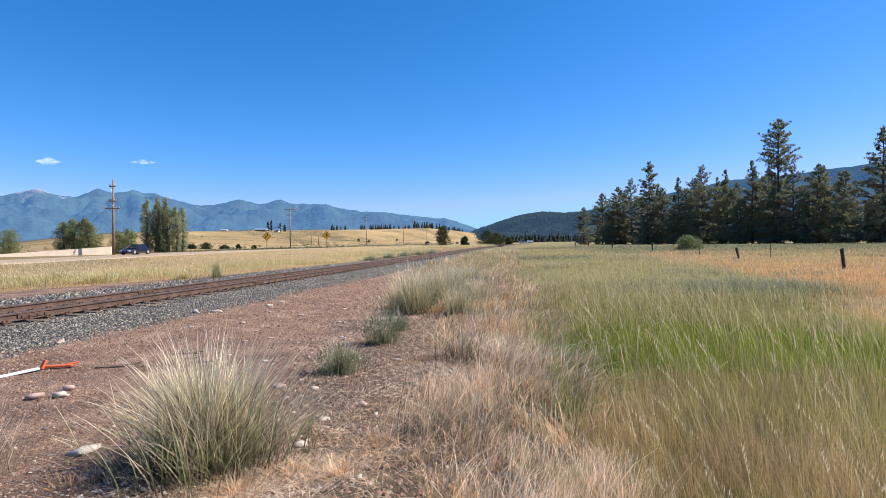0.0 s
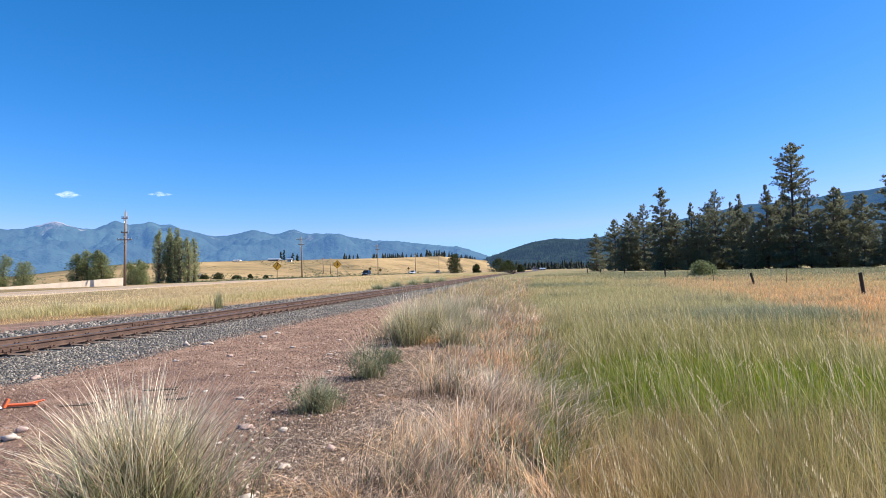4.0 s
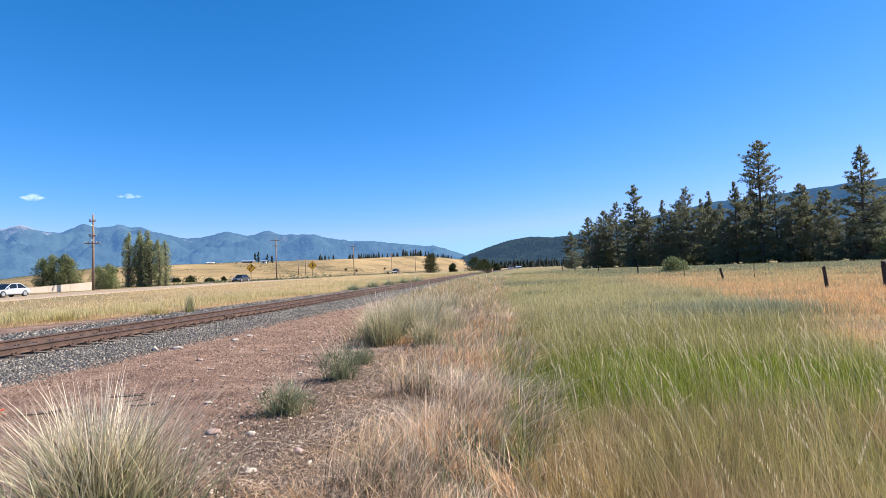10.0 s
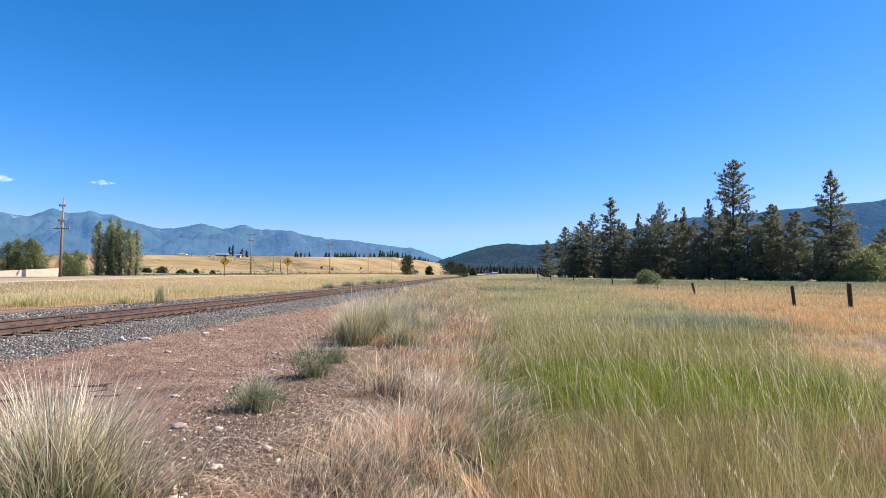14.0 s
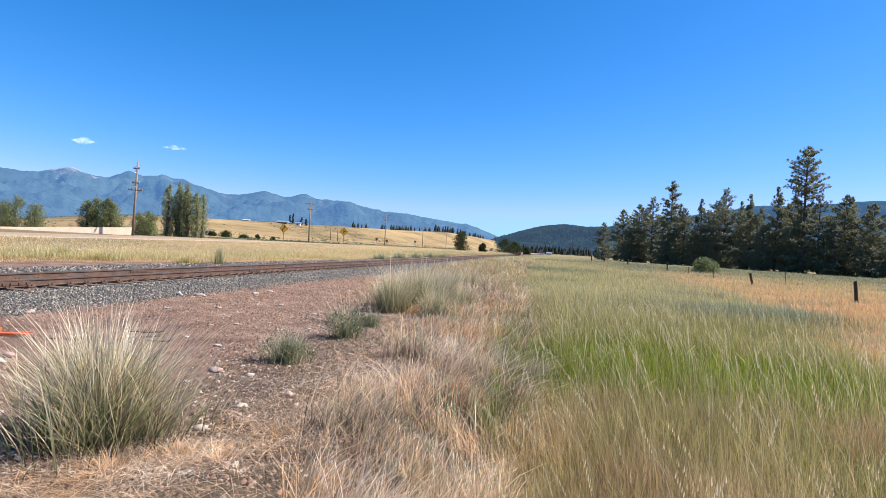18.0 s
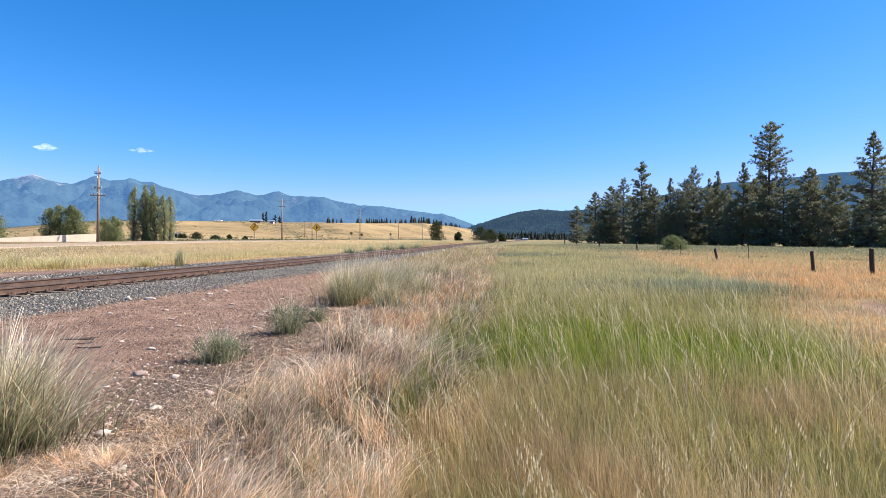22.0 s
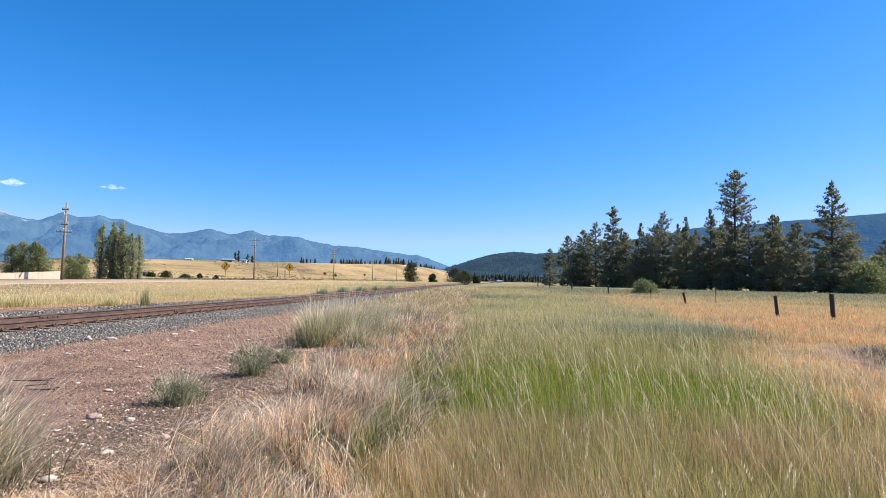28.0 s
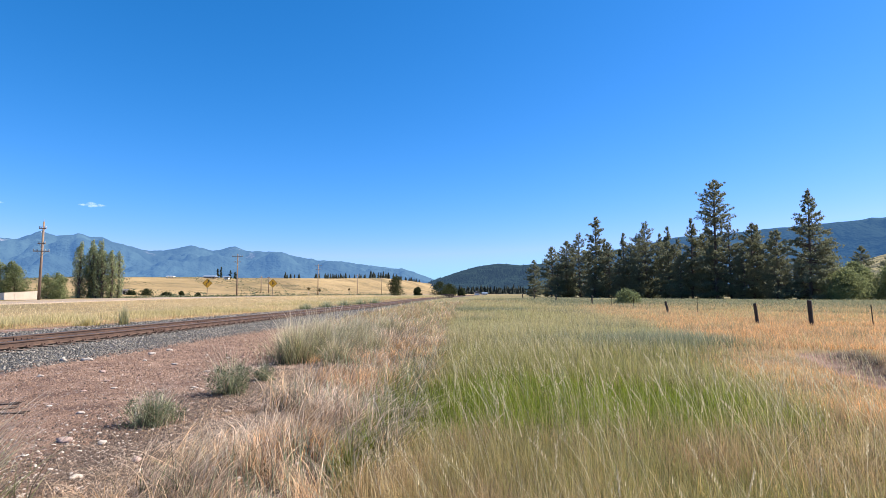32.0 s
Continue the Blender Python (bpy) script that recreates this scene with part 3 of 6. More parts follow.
def strip_mesh(name, slope, x0, offsets, y0, y1, step, lift, material):
    """A ribbon along a line, lying on the ground."""
    ys = np.concatenate([np.arange(y0, 120, step), np.arange(120, y1, step * 4)])
    k = math.hypot(1, slope)
    verts, faces = [], []
    for y in ys:
        for o, dz in offsets:
            x, yy = x0 + slope * y + o / k, y - o * slope / k
            cx, cy = x0 + slope * y, y
            verts.append((x, yy, float(ground_z(cx, cy)) + lift + dz))
    w = len(offsets)
    for i in range(len(ys) - 1):
        for j in range(w - 1):
            a = i * w + j
            faces.append((a, a + 1, a + w + 1, a + w))
    return mesh_of(name, verts, faces, material)


def build_road():
    tagged(new("road", strip_mesh("road", ROAD_SLOPE, ROAD_X, ((-5.2, -0.35), (-5.0, 0.0), (0, 0.04), (5.0, 0.0), (5.2, -0.35)), -900, 1500, 6, 0.05, MAT["asphalt"])), "two-lane grey asphalt highway with worn edge lines", "road", kind="structure")
    for name, o, mat in (("edge_line", -3.7, "line_white"), ("edge_line", 3.7, "line_white"), ("centre_line", -0.12, "line_yellow"), ("centre_line", 0.12, "line_yellow")):
        me = strip_mesh(name, ROAD_SLOPE, ROAD_X, ((o - 0.06, -abs(o) * 0.008), (o + 0.06, -abs(o) * 0.008)), -300, 600, 6, 0.105, MAT[mat])
        tagged(new(name, me), "painted line on the highway", "road marking", kind="structure")


# ---- track ----
def track_point(y, side):
    """A place on the track: y along it, side metres to the right of the near rail."""
    k = math.hypot(1, TRACK_SLOPE)
    return (TRACK_X + TRACK_SLOPE * y + side / k, y - side * TRACK_SLOPE / k)


TRACK_TURN = -math.degrees(math.atan(TRACK_SLOPE))
RAIL_BASE = 0.235


def track_z(y):
    return 0.42 * smooth01(25, 130, y)


def build_track():
    track = tagged(new("railway_track"), "rusty railway track on wooden sleepers and grey ballast", "railway track")
    profile = [(-0.07, 0.0), (0.07, 0.0), (0.07, 0.012), (0.012, 0.03), (0.012, 0.115), (0.036, 0.128), (0.036, 0.158), (0.026, 0.168), (-0.026, 0.168), (-0.036, 0.158), (-0.036, 0.128), (-0.012, 0.115), (-0.012, 0.03), (-0.07, 0.012)]
    k = math.hypot(1, TRACK_SLOPE)
    ys = [-60, -20, 0, 10, 20, 30, 40, 55, 70, 90, 110, 130, 150, 200, 300, 500, 800]
    for side in (0.0, -GAUGE):
        bm, head = bmesh.new(), bmesh.new()
        rings, tops = [], []
        for y in ys:
            x0, y0 = track_point(y, side)
            z0 = RAIL_BASE + float(track_z(y))
            rings.append([(x0 + o / k, y0 - o * TRACK_SLOPE / k, z0 + h) for o, h in profile])
            tops.append([(x0 + o / k, y0 - o * TRACK_SLOPE / k, z0 + h) for o, h in ((-0.03, 0.166), (0.03, 0.166), (0.022, 0.1715), (-0.022, 0.1715))])
        part("rail", loft(bm, rings), MAT["rail_rust"], track)
        part("rail_head", loft(head, tops), MAT["rail_head"], track, "dull worn running surface")
    rng = random.Random(3)
    tie = bmesh.new()
    box(tie, 0, 0, 0, 2.6, 0.23, 0.18, 0.015)
    tie_mesh = bpy.data.meshes.new("tie")
    tie.to_mesh(tie_mesh), tie.free(), tie_mesh.materials.append(MAT["tie_wood"])
    plate = bmesh.new()
    box(plate, 0, 0, 0, 0.34, 0.19, 0.02, 0.004)
    for sx in (-0.10, 0.10):
        for sy in (-0.05, 0.05):
            rod(plate, (sx, sy, 0.0), (sx, sy, 0.045), 0.016, 0.02, 6)
    plate_mesh = bpy.data.meshes.new("tie_plate")
    plate.to_mesh(plate_mesh), plate.free(), plate_mesh.materials.append(MAT["rust_steel"])
    y = 2.0
    while y < 80:
        x0, y0 = track_point(y, -GAUGE / 2 + rng.uniform(-0.06, 0.06))
        ob = new("tie", tie_mesh)
        ob.matrix_world = pose(x0, y0, RAIL_BASE - 0.105 + float(track_z(y)) + rng.uniform(-0.012, 0.004), rng.uniform(-1, 1), 0, TRACK_TURN + rng.uniform(-1.5, 1.5))
        ob.parent = track
        if y < 45:
            for side in (0.0, -GAUGE):
                xp, yp = track_point(y, side)
                ob = new("tie_plate", plate_mesh)
                ob.matrix_world = pose(xp, yp, RAIL_BASE - 0.004 + float(track_z(y)), 0, 0, TRACK_TURN)
                ob.parent = track
        y += 0.52
    for side, joints in ((0.0, (12.6, 22.6, 33.2, 44.0)), (-GAUGE, (8.3, 18.2, 28.4, 39.5))):
        for yj in joints:
            bm = bmesh.new()
            xj, yj2 = track_point(yj, side)
            turn = pose(0, 0, 0, 0, 0, TRACK_TURN)
            for o in (-0.03, 0.03):
                dx, dy = track_point(yj, side + o)
                box(bm, dx, dy, RAIL_BASE + 0.075 + float(track_z(yj)), 0.026, 0.75, 0.085, 0.008, turn)
            for e in (-0.28, -0.1, 0.1, 0.28):
                for o in (-0.055, 0.055):
                    px, py = track_point(yj + e, side + o)
                    box(bm, px, py, RAIL_BASE + 0.075 + float(track_z(yj)), 0.03, 0.035, 0.035, 0.006, turn)
            part("joint_bar", bm, MAT["rust_steel"], track, "bolted dark steel joint bar")


# ---- stones ----
def stones_mesh(name, xs, ys, zs, sizes, material, seed, flat=0.65):
    """Many angular stones in one mesh, each a skewed block with its corners knocked about."""
    rng = np.random.default_rng(seed)
    n = len(xs)
    cube = np.array([(x, y, z) for z in (-1, 1) for y in (-1, 1) for x in (-1, 1)], float) * 0.5
    c = cube[None] * (1 + rng.uniform(-0.45, 0.25, (n, 8, 3)))
    c[:, 4:, :2] *= rng.uniform(0.45, 0.95, (n, 1, 1))
    c *= sizes[:, None, None] * np.array([1.0, 1.0, flat]) * rng.uniform(0.7, 1.3, (n, 1, 3))
    a, b = rng.uniform(0, 6.283, n), rng.uniform(-0.5, 0.5, n)
    ca, sa, cb, sb = np.cos(a), np.sin(a), np.cos(b), np.sin(b)
    x1, z1 = c[..., 0] * cb[:, None] + c[..., 2] * sb[:, None], -c[..., 0] * sb[:, None] + c[..., 2] * cb[:, None]
    x2, y2 = x1 * ca[:, None] - c[..., 1] * sa[:, None], x1 * sa[:, None] + c[..., 1] * ca[:, None]
    v = np.stack([x2 + xs[:, None], y2 + ys[:, None], z1 + zs[:, None]], -1)
    f = np.array([(4, 5, 7, 6), (0, 1, 5, 4), (2, 6, 7, 3), (0, 4, 6, 2), (1, 3, 7, 5)])
    loops = (f[None] + 8 * np.arange(n)[:, None, None]).reshape(-1)
    return arrays_mesh(name, v.reshape(-1, 3), loops, np.full(n * 5, 4), material)


def build_ballast():
    rng = np.random.default_rng(11)
    k = math.hypot(1, TRACK_SLOPE)

    def scatter(n, s0, s1, y0, y1, power):
        y = y0 + (y1 - y0) * rng.random(n) ** power
        s = rng.uniform(s0, s1, n)
        return TRACK_X + TRACK_SLOPE * y + s / k, y - s * TRACK_SLOPE / k, s, y

    x, y, s, t = scatter(36000, 0.06, 2.5, 7.5, 48, 1.7)
    keep = (rng.random(len(x)) < 1 - 0.85 * smooth01(1.7, 2.5, s)) & (rng.random(len(x)) < 0.25 + 0.75 * smooth01(0.3, 0.65, s))
    x, y, s, t = x[keep], y[keep], s[keep], t[keep]
    size = rng.uniform(0.018, 0.040, len(x)) * (1 + 0.018 * t)
    z = ground_z(x, y) + size * rng.uniform(0.0, 0.35, len(x))
    z = np.where(s < 0.6, np.maximum(z, 0.14 + track_z(y)), z)
    x2, y2, s2, t2 = scatter(11000, -5.2, -0.1, 9, 60, 1.4)
    size2 = rng.uniform(0.03, 0.07, len(x2)) * (1 + 0.015 * t2)
    z2 = np.minimum(ground_z(x2, y2), 0.22 + track_z(y2) + 0 * y2) + np.where(s2 > -2.2, -0.04, 0.0) + size2 * 0.2
    me = stones_mesh("ballast", np.r_[x, x2], np.r_[y, y2], np.r_[z, z2], np.r_[size, size2], MAT["ballast_stone"], 5)
    tagged(new("ballast", me), "crushed grey stone ballast along the rails", "ballast", kind="stuff")

    # loose pebbles on the dirt
    n = 7500
    y = 3 + 30 * rng.random(n) ** 1.7
    s = rng.uniform(1.6, 11.5, n)
    x, yy = TRACK_X + TRACK_SLOPE * y + s / k, y - s * TRACK_SLOPE / k
    keep = x < weed_edge(yy) + 0.9
    x, yy = x[keep], yy[keep]
    size = 0.007 + 0.03 * rng.random(len(x)) ** 3.5 + 0.0006 * yy
    me = stones_mesh("gravel", x, yy, ground_z(x, yy) + size * 0.12, size, MAT["pebble"], 6, 0.45)
    tagged(new("gravel", me), "loose brown and pale gravel on the dirt", "gravel", kind="stuff")
    n = 80000
    y = 2.6 + 26 * rng.random(n) ** 1.9
    s = rng.uniform(1.9, 12.0, n)
    x, yy = TRACK_X + TRACK_SLOPE * y + s / k, y - s * TRACK_SLOPE / k
    keep = (x < weed_edge(yy) + 1.6) & (rng.random(n) > 0.75 * litter_at(x, yy))
    x, yy = x[keep], yy[keep]
    size = (0.006 + (0.016 + 0.0008 * yy) * rng.random(len(x)) ** 2.2 + 0.0010 * yy) * (1 + 0.5 * smooth01(-2.0, 0.2, x - weed_edge(yy)))
    n = 46000
    ym = 4.3 + 9 * rng.random(n) ** 1.3
    xm = weed_edge(ym) + rng.normal(-0.4, 0.7, n)
    near = rng.random(n) < 0.25 + 0.75 * smooth01(-0.5, 0.2, fbm(xm, ym, 1.4, 3))
    mulch = clods_mesh("dark_mulch", xm[near], ym[near], ground_z(xm[near], ym[near]) + 0.004, 0.010 + 0.034 * rng.random(int(near.sum())) ** 1.8, MAT["mulch"], 10)
    tagged(new("dark_mulch", mulch), "dark rotted plant litter on the dirt", "mulch", kind="stuff")
    n = 5200
    yc = 3.9 + 10 * rng.random(n) ** 1.4
    xc = weed_edge(yc) + rng.normal(-0.7, 0.8, n)
    me = stones_mesh("pale_chips", xc, yc, ground_z(xc, yc) + 0.008, 0.008 + 0.03 * rng.random(n) ** 2.5, MAT["pale_rock"], 12, 0.35)
    tagged(new("pale_chips", me), "pale chips of stone and bleached wood on the dirt", "chips", kind="stuff")
    me = clods_mesh("dirt_crumbs", x, yy, ground_z(x, yy), size, MAT["clod"], 9)
    tagged(new("dirt_crumbs", me), "crumbly brown clods of dirt", "dirt", kind="stuff")


def clods_mesh(name, xs, ys, zs, sizes, material, seed):
    """Crumbs of earth: skewed four-sided points, half sunk."""
    rng = np.random.default_rng(seed)
    n = len(xs)
    a = rng.uniform(0, 6.283, (n, 1)) + np.array([0, 1.57, 3.14, 4.71])[None] + rng.uniform(-0.4, 0.4, (n, 4))
    r = sizes[:, None] * rng.uniform(0.5, 1.1, (n, 4))
    v = np.zeros((n, 5, 3))
    v[:, :4, 0], v[:, :4, 1], v[:, :4, 2] = xs[:, None] + r * np.cos(a), ys[:, None] + r * np.sin(a), zs[:, None] - 0.3 * sizes[:, None]
    v[:, 4, 0], v[:, 4, 1] = xs + sizes * rng.uniform(-0.4, 0.4, n), ys + sizes * rng.uniform(-0.4, 0.4, n)
    v[:, 4, 2] = zs + sizes * rng.uniform(0.3, 0.9, n)
    f = np.array([(0, 1, 4), (1, 2, 4), (2, 3, 4), (3, 0, 4)])
    return arrays_mesh(name, v.reshape(-1, 3), (f[None] + 5 * np.arange(n)[:, None, None]).reshape(-1), np.full(n * 4, 3), material)


def rock(x, y, size, flat, material, seed, label):
    rng = random.Random(seed)
    bm = bmesh.new()
    bmesh.ops.create_icosphere(bm, subdivisions=2, radius=0.5)
    off = Vector((seed * 3.1, seed * 1.7, 0))
    for v in bm.verts:
        v.co *= 1 + 0.75 * noise.noise(v.co * 1.9 + off) + 0.3 * noise.noise(v.co * 4 + off)
    bmesh.ops.transform(bm, matrix=Matrix.Diagonal((size * 1.25, size * 0.85, size * flat, 1)), verts=bm.verts)
    low = min(v.co.z for v in bm.verts)
    me = bpy.data.meshes.new("rock")
    bm.to_mesh(me), bm.free(), me.materials.append(MAT[material]), me.shade_smooth()
    ob = new("rock", me)
    ob.matrix_world = pose(x, y, float(ground_z(x, y)) - low * 0.45, 0, 0, rng.uniform(0, 360))
    tagged(ob, label, "rock", "rocks on the dirt")


# ---- grass ----
def blade_mesh(name, x, y, z, height, width, lean, heading, material, seed, levels=3, droop=0.25, stiff=1.8):
    """Tapered, bent blades: levels of edge points and a tip each. 'along' runs from root (0) to tip (1)."""
    rng = np.random.default_rng(seed)
    n = len(x)
    face = heading + rng.uniform(-1.2, 1.2, n) + math.pi / 2
    u = np.linspace(0, 1, levels + 1)
    out = np.zeros((n, 2 * levels + 1, 3))
    along = np.zeros((n, 2 * levels + 1))
    for i, ui in enumerate(u):
        off = lean * ui**stiff
        cz = z + height * (ui - droop * ui**3 * np.clip(lean / np.maximum(height, 1e-3), 0, 1.2))
        cx, cy = x + off * np.cos(heading), y + off * np.sin(heading)
        w = width * (1 - 0.75 * ui) * 0.5
        if i < levels:
            for j, sgn in enumerate((-1, 1)):
                out[:, 2 * i + j] = np.stack([cx + sgn * w * np.cos(face), cy + sgn * w * np.sin(face), cz], -1)
                along[:, 2 * i + j] = ui
        else:
            out[:, 2 * levels] = np.stack([cx, cy, cz], -1)
            along[:, 2 * levels] = 1
    loops, sizes = [], []
    for i in range(levels - 1):
        loops.append((2 * i, 2 * i + 1, 2 * i + 3, 2 * i + 2))
        sizes.append(4)
    loops.append((2 * levels - 2, 2 * levels - 1, 2 * levels))
    sizes.append(3)
    flat = np.array([v for f in loops for v in f])
    all_loops = (flat[None] + (2 * levels + 1) * np.arange(n)[:, None]).reshape(-1)
    return arrays_mesh(name, out.reshape(-1, 3), all_loops, np.tile(sizes, n), material, {"along": along.ravel()})


def sector(rng, n, r0, r1, a0, a1, power):
    """Places round the standing spot, denser close by. a: degrees to the right of straight ahead."""
    e = 2 - power
    r = (r0**e + (r1**e - r0**e) * rng.random(n)) ** (1 / e)
    a = np.radians(rng.uniform(a0, a1, n))
    return STAND[0] + r * np.sin(a), STAND[1] + r * np.cos(a), r


def grass(name, label, x, y, r, tall, material, seed, width=0.006, lean=(0.1, 0.5), wind=0.4, wide=0.75, levels=2, category="grass", combed=None):
    rng = np.random.default_rng(seed)
    n = len(x)
    h = tall * rng.uniform(0.55, 1.15, n)
    heading = np.where(rng.random(n) < wind, math.pi + rng.normal(0, 0.9, n), rng.uniform(0, 6.283, n))
    if combed is not None:
        heading = np.where(rng.random(n) < 0.7, combed + rng.normal(0, 0.45, n), heading)
    me = blade_mesh(name, x, y, ground_z(x, y) - 0.02, h, width * (np.maximum(r, 3) / 4.0) ** wide * rng.uniform(0.6, 1.4, n), h * (rng.uniform(*lean, n) if isinstance(lean, tuple) else lean), heading, material, seed + 1, levels)
    return tagged(new(name, me), label, category, kind="stuff")


def build_grass():
    rng = np.random.default_rng(21)
    # the field on the right: nearest ripe and tan, then lush green, then paler to the trees
    x, y, r = sector(rng, 560000, 2.2, 105, -8, 58, 1.62)
    into = x - field_edge(y) + 0.5 * fbm(x, y, 0.8, 2) + 0.35 * fbm(x, y, 3.3, 2)
    keep = (into > -4.5 * smooth01(14, 45, y) * rng.random(len(x)) ** 1.5) & (track_side(x, y) > 3) & (bank_cut(x, y) < 0.10 + 0.5 * rng.random(len(x)) ** 4) & (rng.random(len(x)) > 0.4 * bank_bare(x, y))
    x, y, r, into = x[keep], y[keep], r[keep], into[keep]
    p, w = fbm(x, y, 0.35, 4), fbm(x, y, 0.09, 9)
    orange = smooth01(-0.8, 1.4, x - golden_edge(y) + 1.0 * p) * smooth01(85, 55, r) * (0.4 + 0.6 * smooth01(42, 26, y + 4 * p)) * (0.9 + 0.1 * smooth01(-0.3, 0.3, fbm(x, y, 0.12, 5)))
    tan = np.maximum(smooth01(8.6, 6.6, y + 0.28 * x + 0.8 * p), 0.35 * smooth01(3.5, 6.5, x + 0.5 * p) * smooth01(10, 6, y))
    tan = tan * (0.25 + 0.75 * smooth01(4.2, 2.4, x + 0.6 * p))
    lush = smooth01(6.6, 8.4, y + 0.25 * x + 0.6 * p) * smooth01(12.6, 9.6, y + 0.1 * x + 0.9 * p) * smooth01(6.6, 3.6, x - 0.1 * y + 1.2 * p) * 0.92
    blue = smooth01(0.15, 0.5, fbm(x, y, 0.16, 2.0) + 0.2 * smooth01(16, 24, r) - 0.15) * smooth01(14, 20, r)
    blue = np.maximum(blue, np.exp(-((x - 10.6) / 3.2) ** 2 - ((y - 19.6) / 2.6) ** 2) * 1.5)
    blue = np.maximum(blue, smooth01(55, 75, r) * smooth01(14, 24, x) * 0.9)
    orange = orange * (1 - 0.75 * np.exp(-((x - 10.6) / 2.6) ** 2 - ((y - 19.6) / 2.2) ** 2)) * (1 - 0.3 * smooth01(0.1, 0.5, fbm(x, y, 0.8, 6)))
    pick = rng.random(len(x))
    kinds = np.where(pick < orange, 0, np.where(pick < np.maximum(orange, tan * 0.85), 1, np.where(pick < np.maximum(orange, np.maximum(tan * 0.85, lush)), 2, np.where(rng.random(len(x)) < blue * 0.9, 3, np.where(rng.random(len(x)) < smooth01(11, 26, r) * 0.85 + 0.10, 4, 5)))))
    close = (r < 15) & (y + 0.25 * x < 12) & ((kinds == 1) | (kinds == 5) | (kinds == 4))
    kinds = np.where(close & (rng.random(len(x)) < 0.75 * smooth01(-0.05, 0.3, fbm(x, y, 1.1, 11) + 0.25 * smooth01(3, 5, x))), 6, kinds)
    kinds = np.where(close & (rng.random(len(x)) < 0.65 * smooth01(0.1, 0.45, fbm(x, y, 1.3, 17))), 5, kinds)
    table = (("golden_grass", "dry orange-gold cheatgrass by the fence", "straw_gold", 0.52, (0.1, 0.8)),
             ("ripe_grass", "tall ripening tan and green grass", "ripe_tan", 0.80, (0.02, 0.35)),
             ("lush_grass", "bright green lush meadow grass", "lush_green", 0.62, (0.02, 0.4)),
             ("blue_grass", "grey-green tussocky meadow grass", "blue_green", 0.74, (0.1, 0.6)),
             ("pale_grass", "pale green and straw meadow grass", "pale_green", 0.62, (0.03, 0.45)),
             ("field_grass", "green meadow grass going to seed", "field_green", 0.70, (0.02, 0.4)),
             ("dun_grass", "dull pinkish-brown ripened meadow grass", "dun_grass", 0.74, (0.02, 0.4)))
    for i, (name, label, mat, tall, lean) in enumerate(table):
        m = kinds == i
        # a thick low storey of bent blades, and fewer tall ones that stand above it
        for near in (True, False):
            b = m & ((r < 12) == near)
            n = int(b.sum())
            if not n:
                continue
            upper = rng.random(n) < 0.2 + 0.22 * smooth01(6, 12, r[b])
            size = tall * (0.85 + 0.2 * fbm(x[b], y[b], 0.5, 7)) * (0.55 + 0.45 * smooth01(0, 1.2, into[b])) * (1 - 0.35 * orange[b] * (i > 0)) * (1 - 0.25 * smooth01(25, 80, r[b])) * (1 - 0.4 * bank_bare(x[b], y[b])) * (1 - 0.65 * smooth01(9, 5, track_side(x[b], y[b])) * smooth01(35, 60, y[b]))
            size = size * np.where(upper, rng.uniform(0.6, 0.92, n), rng.uniform(0.3, 0.66, n))
            bend = np.where(upper, rng.uniform(*lean, n), rng.uniform(0.1, 0.95, n))
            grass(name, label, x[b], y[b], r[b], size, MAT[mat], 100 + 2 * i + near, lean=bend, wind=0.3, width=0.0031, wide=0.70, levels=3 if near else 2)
    # the same meadow to the side of and behind the standing place, and trodden grass close round it
    x, y, r = sector(rng, 60000, 1.4, 26, 58, 250, 1.3)
    keep = x > field_edge(y) + 0.2 + 0.3 * fbm(x, y, 0.9, 2)
    grass("side_grass", "ripe tan and green grass beside the standing place", x[keep], y[keep], r[keep], 0.32 + 0.22 * smooth01(2, 4, r[keep]), MAT["ripe_tan"], 140, lean=(0.02, 0.5), wind=0.3, width=0.0055)
    x, y, r = sector(rng, 9000, 0.5, 2.6, -60, 300, 1.0)
    keep = x > 0.2 + 0.3 * fbm(x, y, 1.3, 2)
    grass("trodden_grass", "short trodden grass round the standing place", x[keep], y[keep], r[keep], 0.14, MAT["ripe_tan"], 150, lean=(0.3, 1.4), wind=0.2)
    x, y, r = sector(rng, 20000, 1.0, 14, 180, 345, 1.3)
    keep = (x > weed_edge(y)) & (x < field_edge(y) + 0.4) & (y < 3)
    grass("back_straw", "dry straw grass behind the standing place", x[keep], y[keep], r[keep], 0.3, MAT["straw_pink"], 160, lean=(0.2, 1.2), wind=0.2)
    # seed stalks above the near field
    x, y, r = sector(rng, 3800, 2.3, 24, 4, 60, 1.25)
    keep = (x > field_edge(y) + 0.3) & (rng.random(len(x)) < 0.35 + 0.65 * smooth01(-0.2, 0.4, fbm(x, y, 0.7, 5)))
    x, y, r = x[keep], y[keep], r[keep]
    h = rng.uniform(0.58, 0.98, len(x)) * (1 - 0.25 * smooth01(8, 20, r))
    lean, heading = h * rng.uniform(0.12, 0.62, len(x)), np.where(rng.random(len(x)) < 0.85, math.pi + rng.normal(0, 0.6, len(x)), rng.uniform(0, 6.283, len(x)))
    me = blade_mesh("seed_stalks", x, y, ground_z(x, y), h, 0.0036 * (r / 4) ** 0.6, lean, heading, MAT["seed_head"], 7, 4, 0.1)
    tagged(new("seed_stalks", me), "pale seed stalks standing above the meadow", "grass", kind="stuff")
    # their ears: small grains to either side of the last part of a stalk
    m = np.flatnonzero((r < 11) & (rng.random(len(x)) < 0.3))
    u = np.linspace(0.80, 1.0, 10)[None, :]
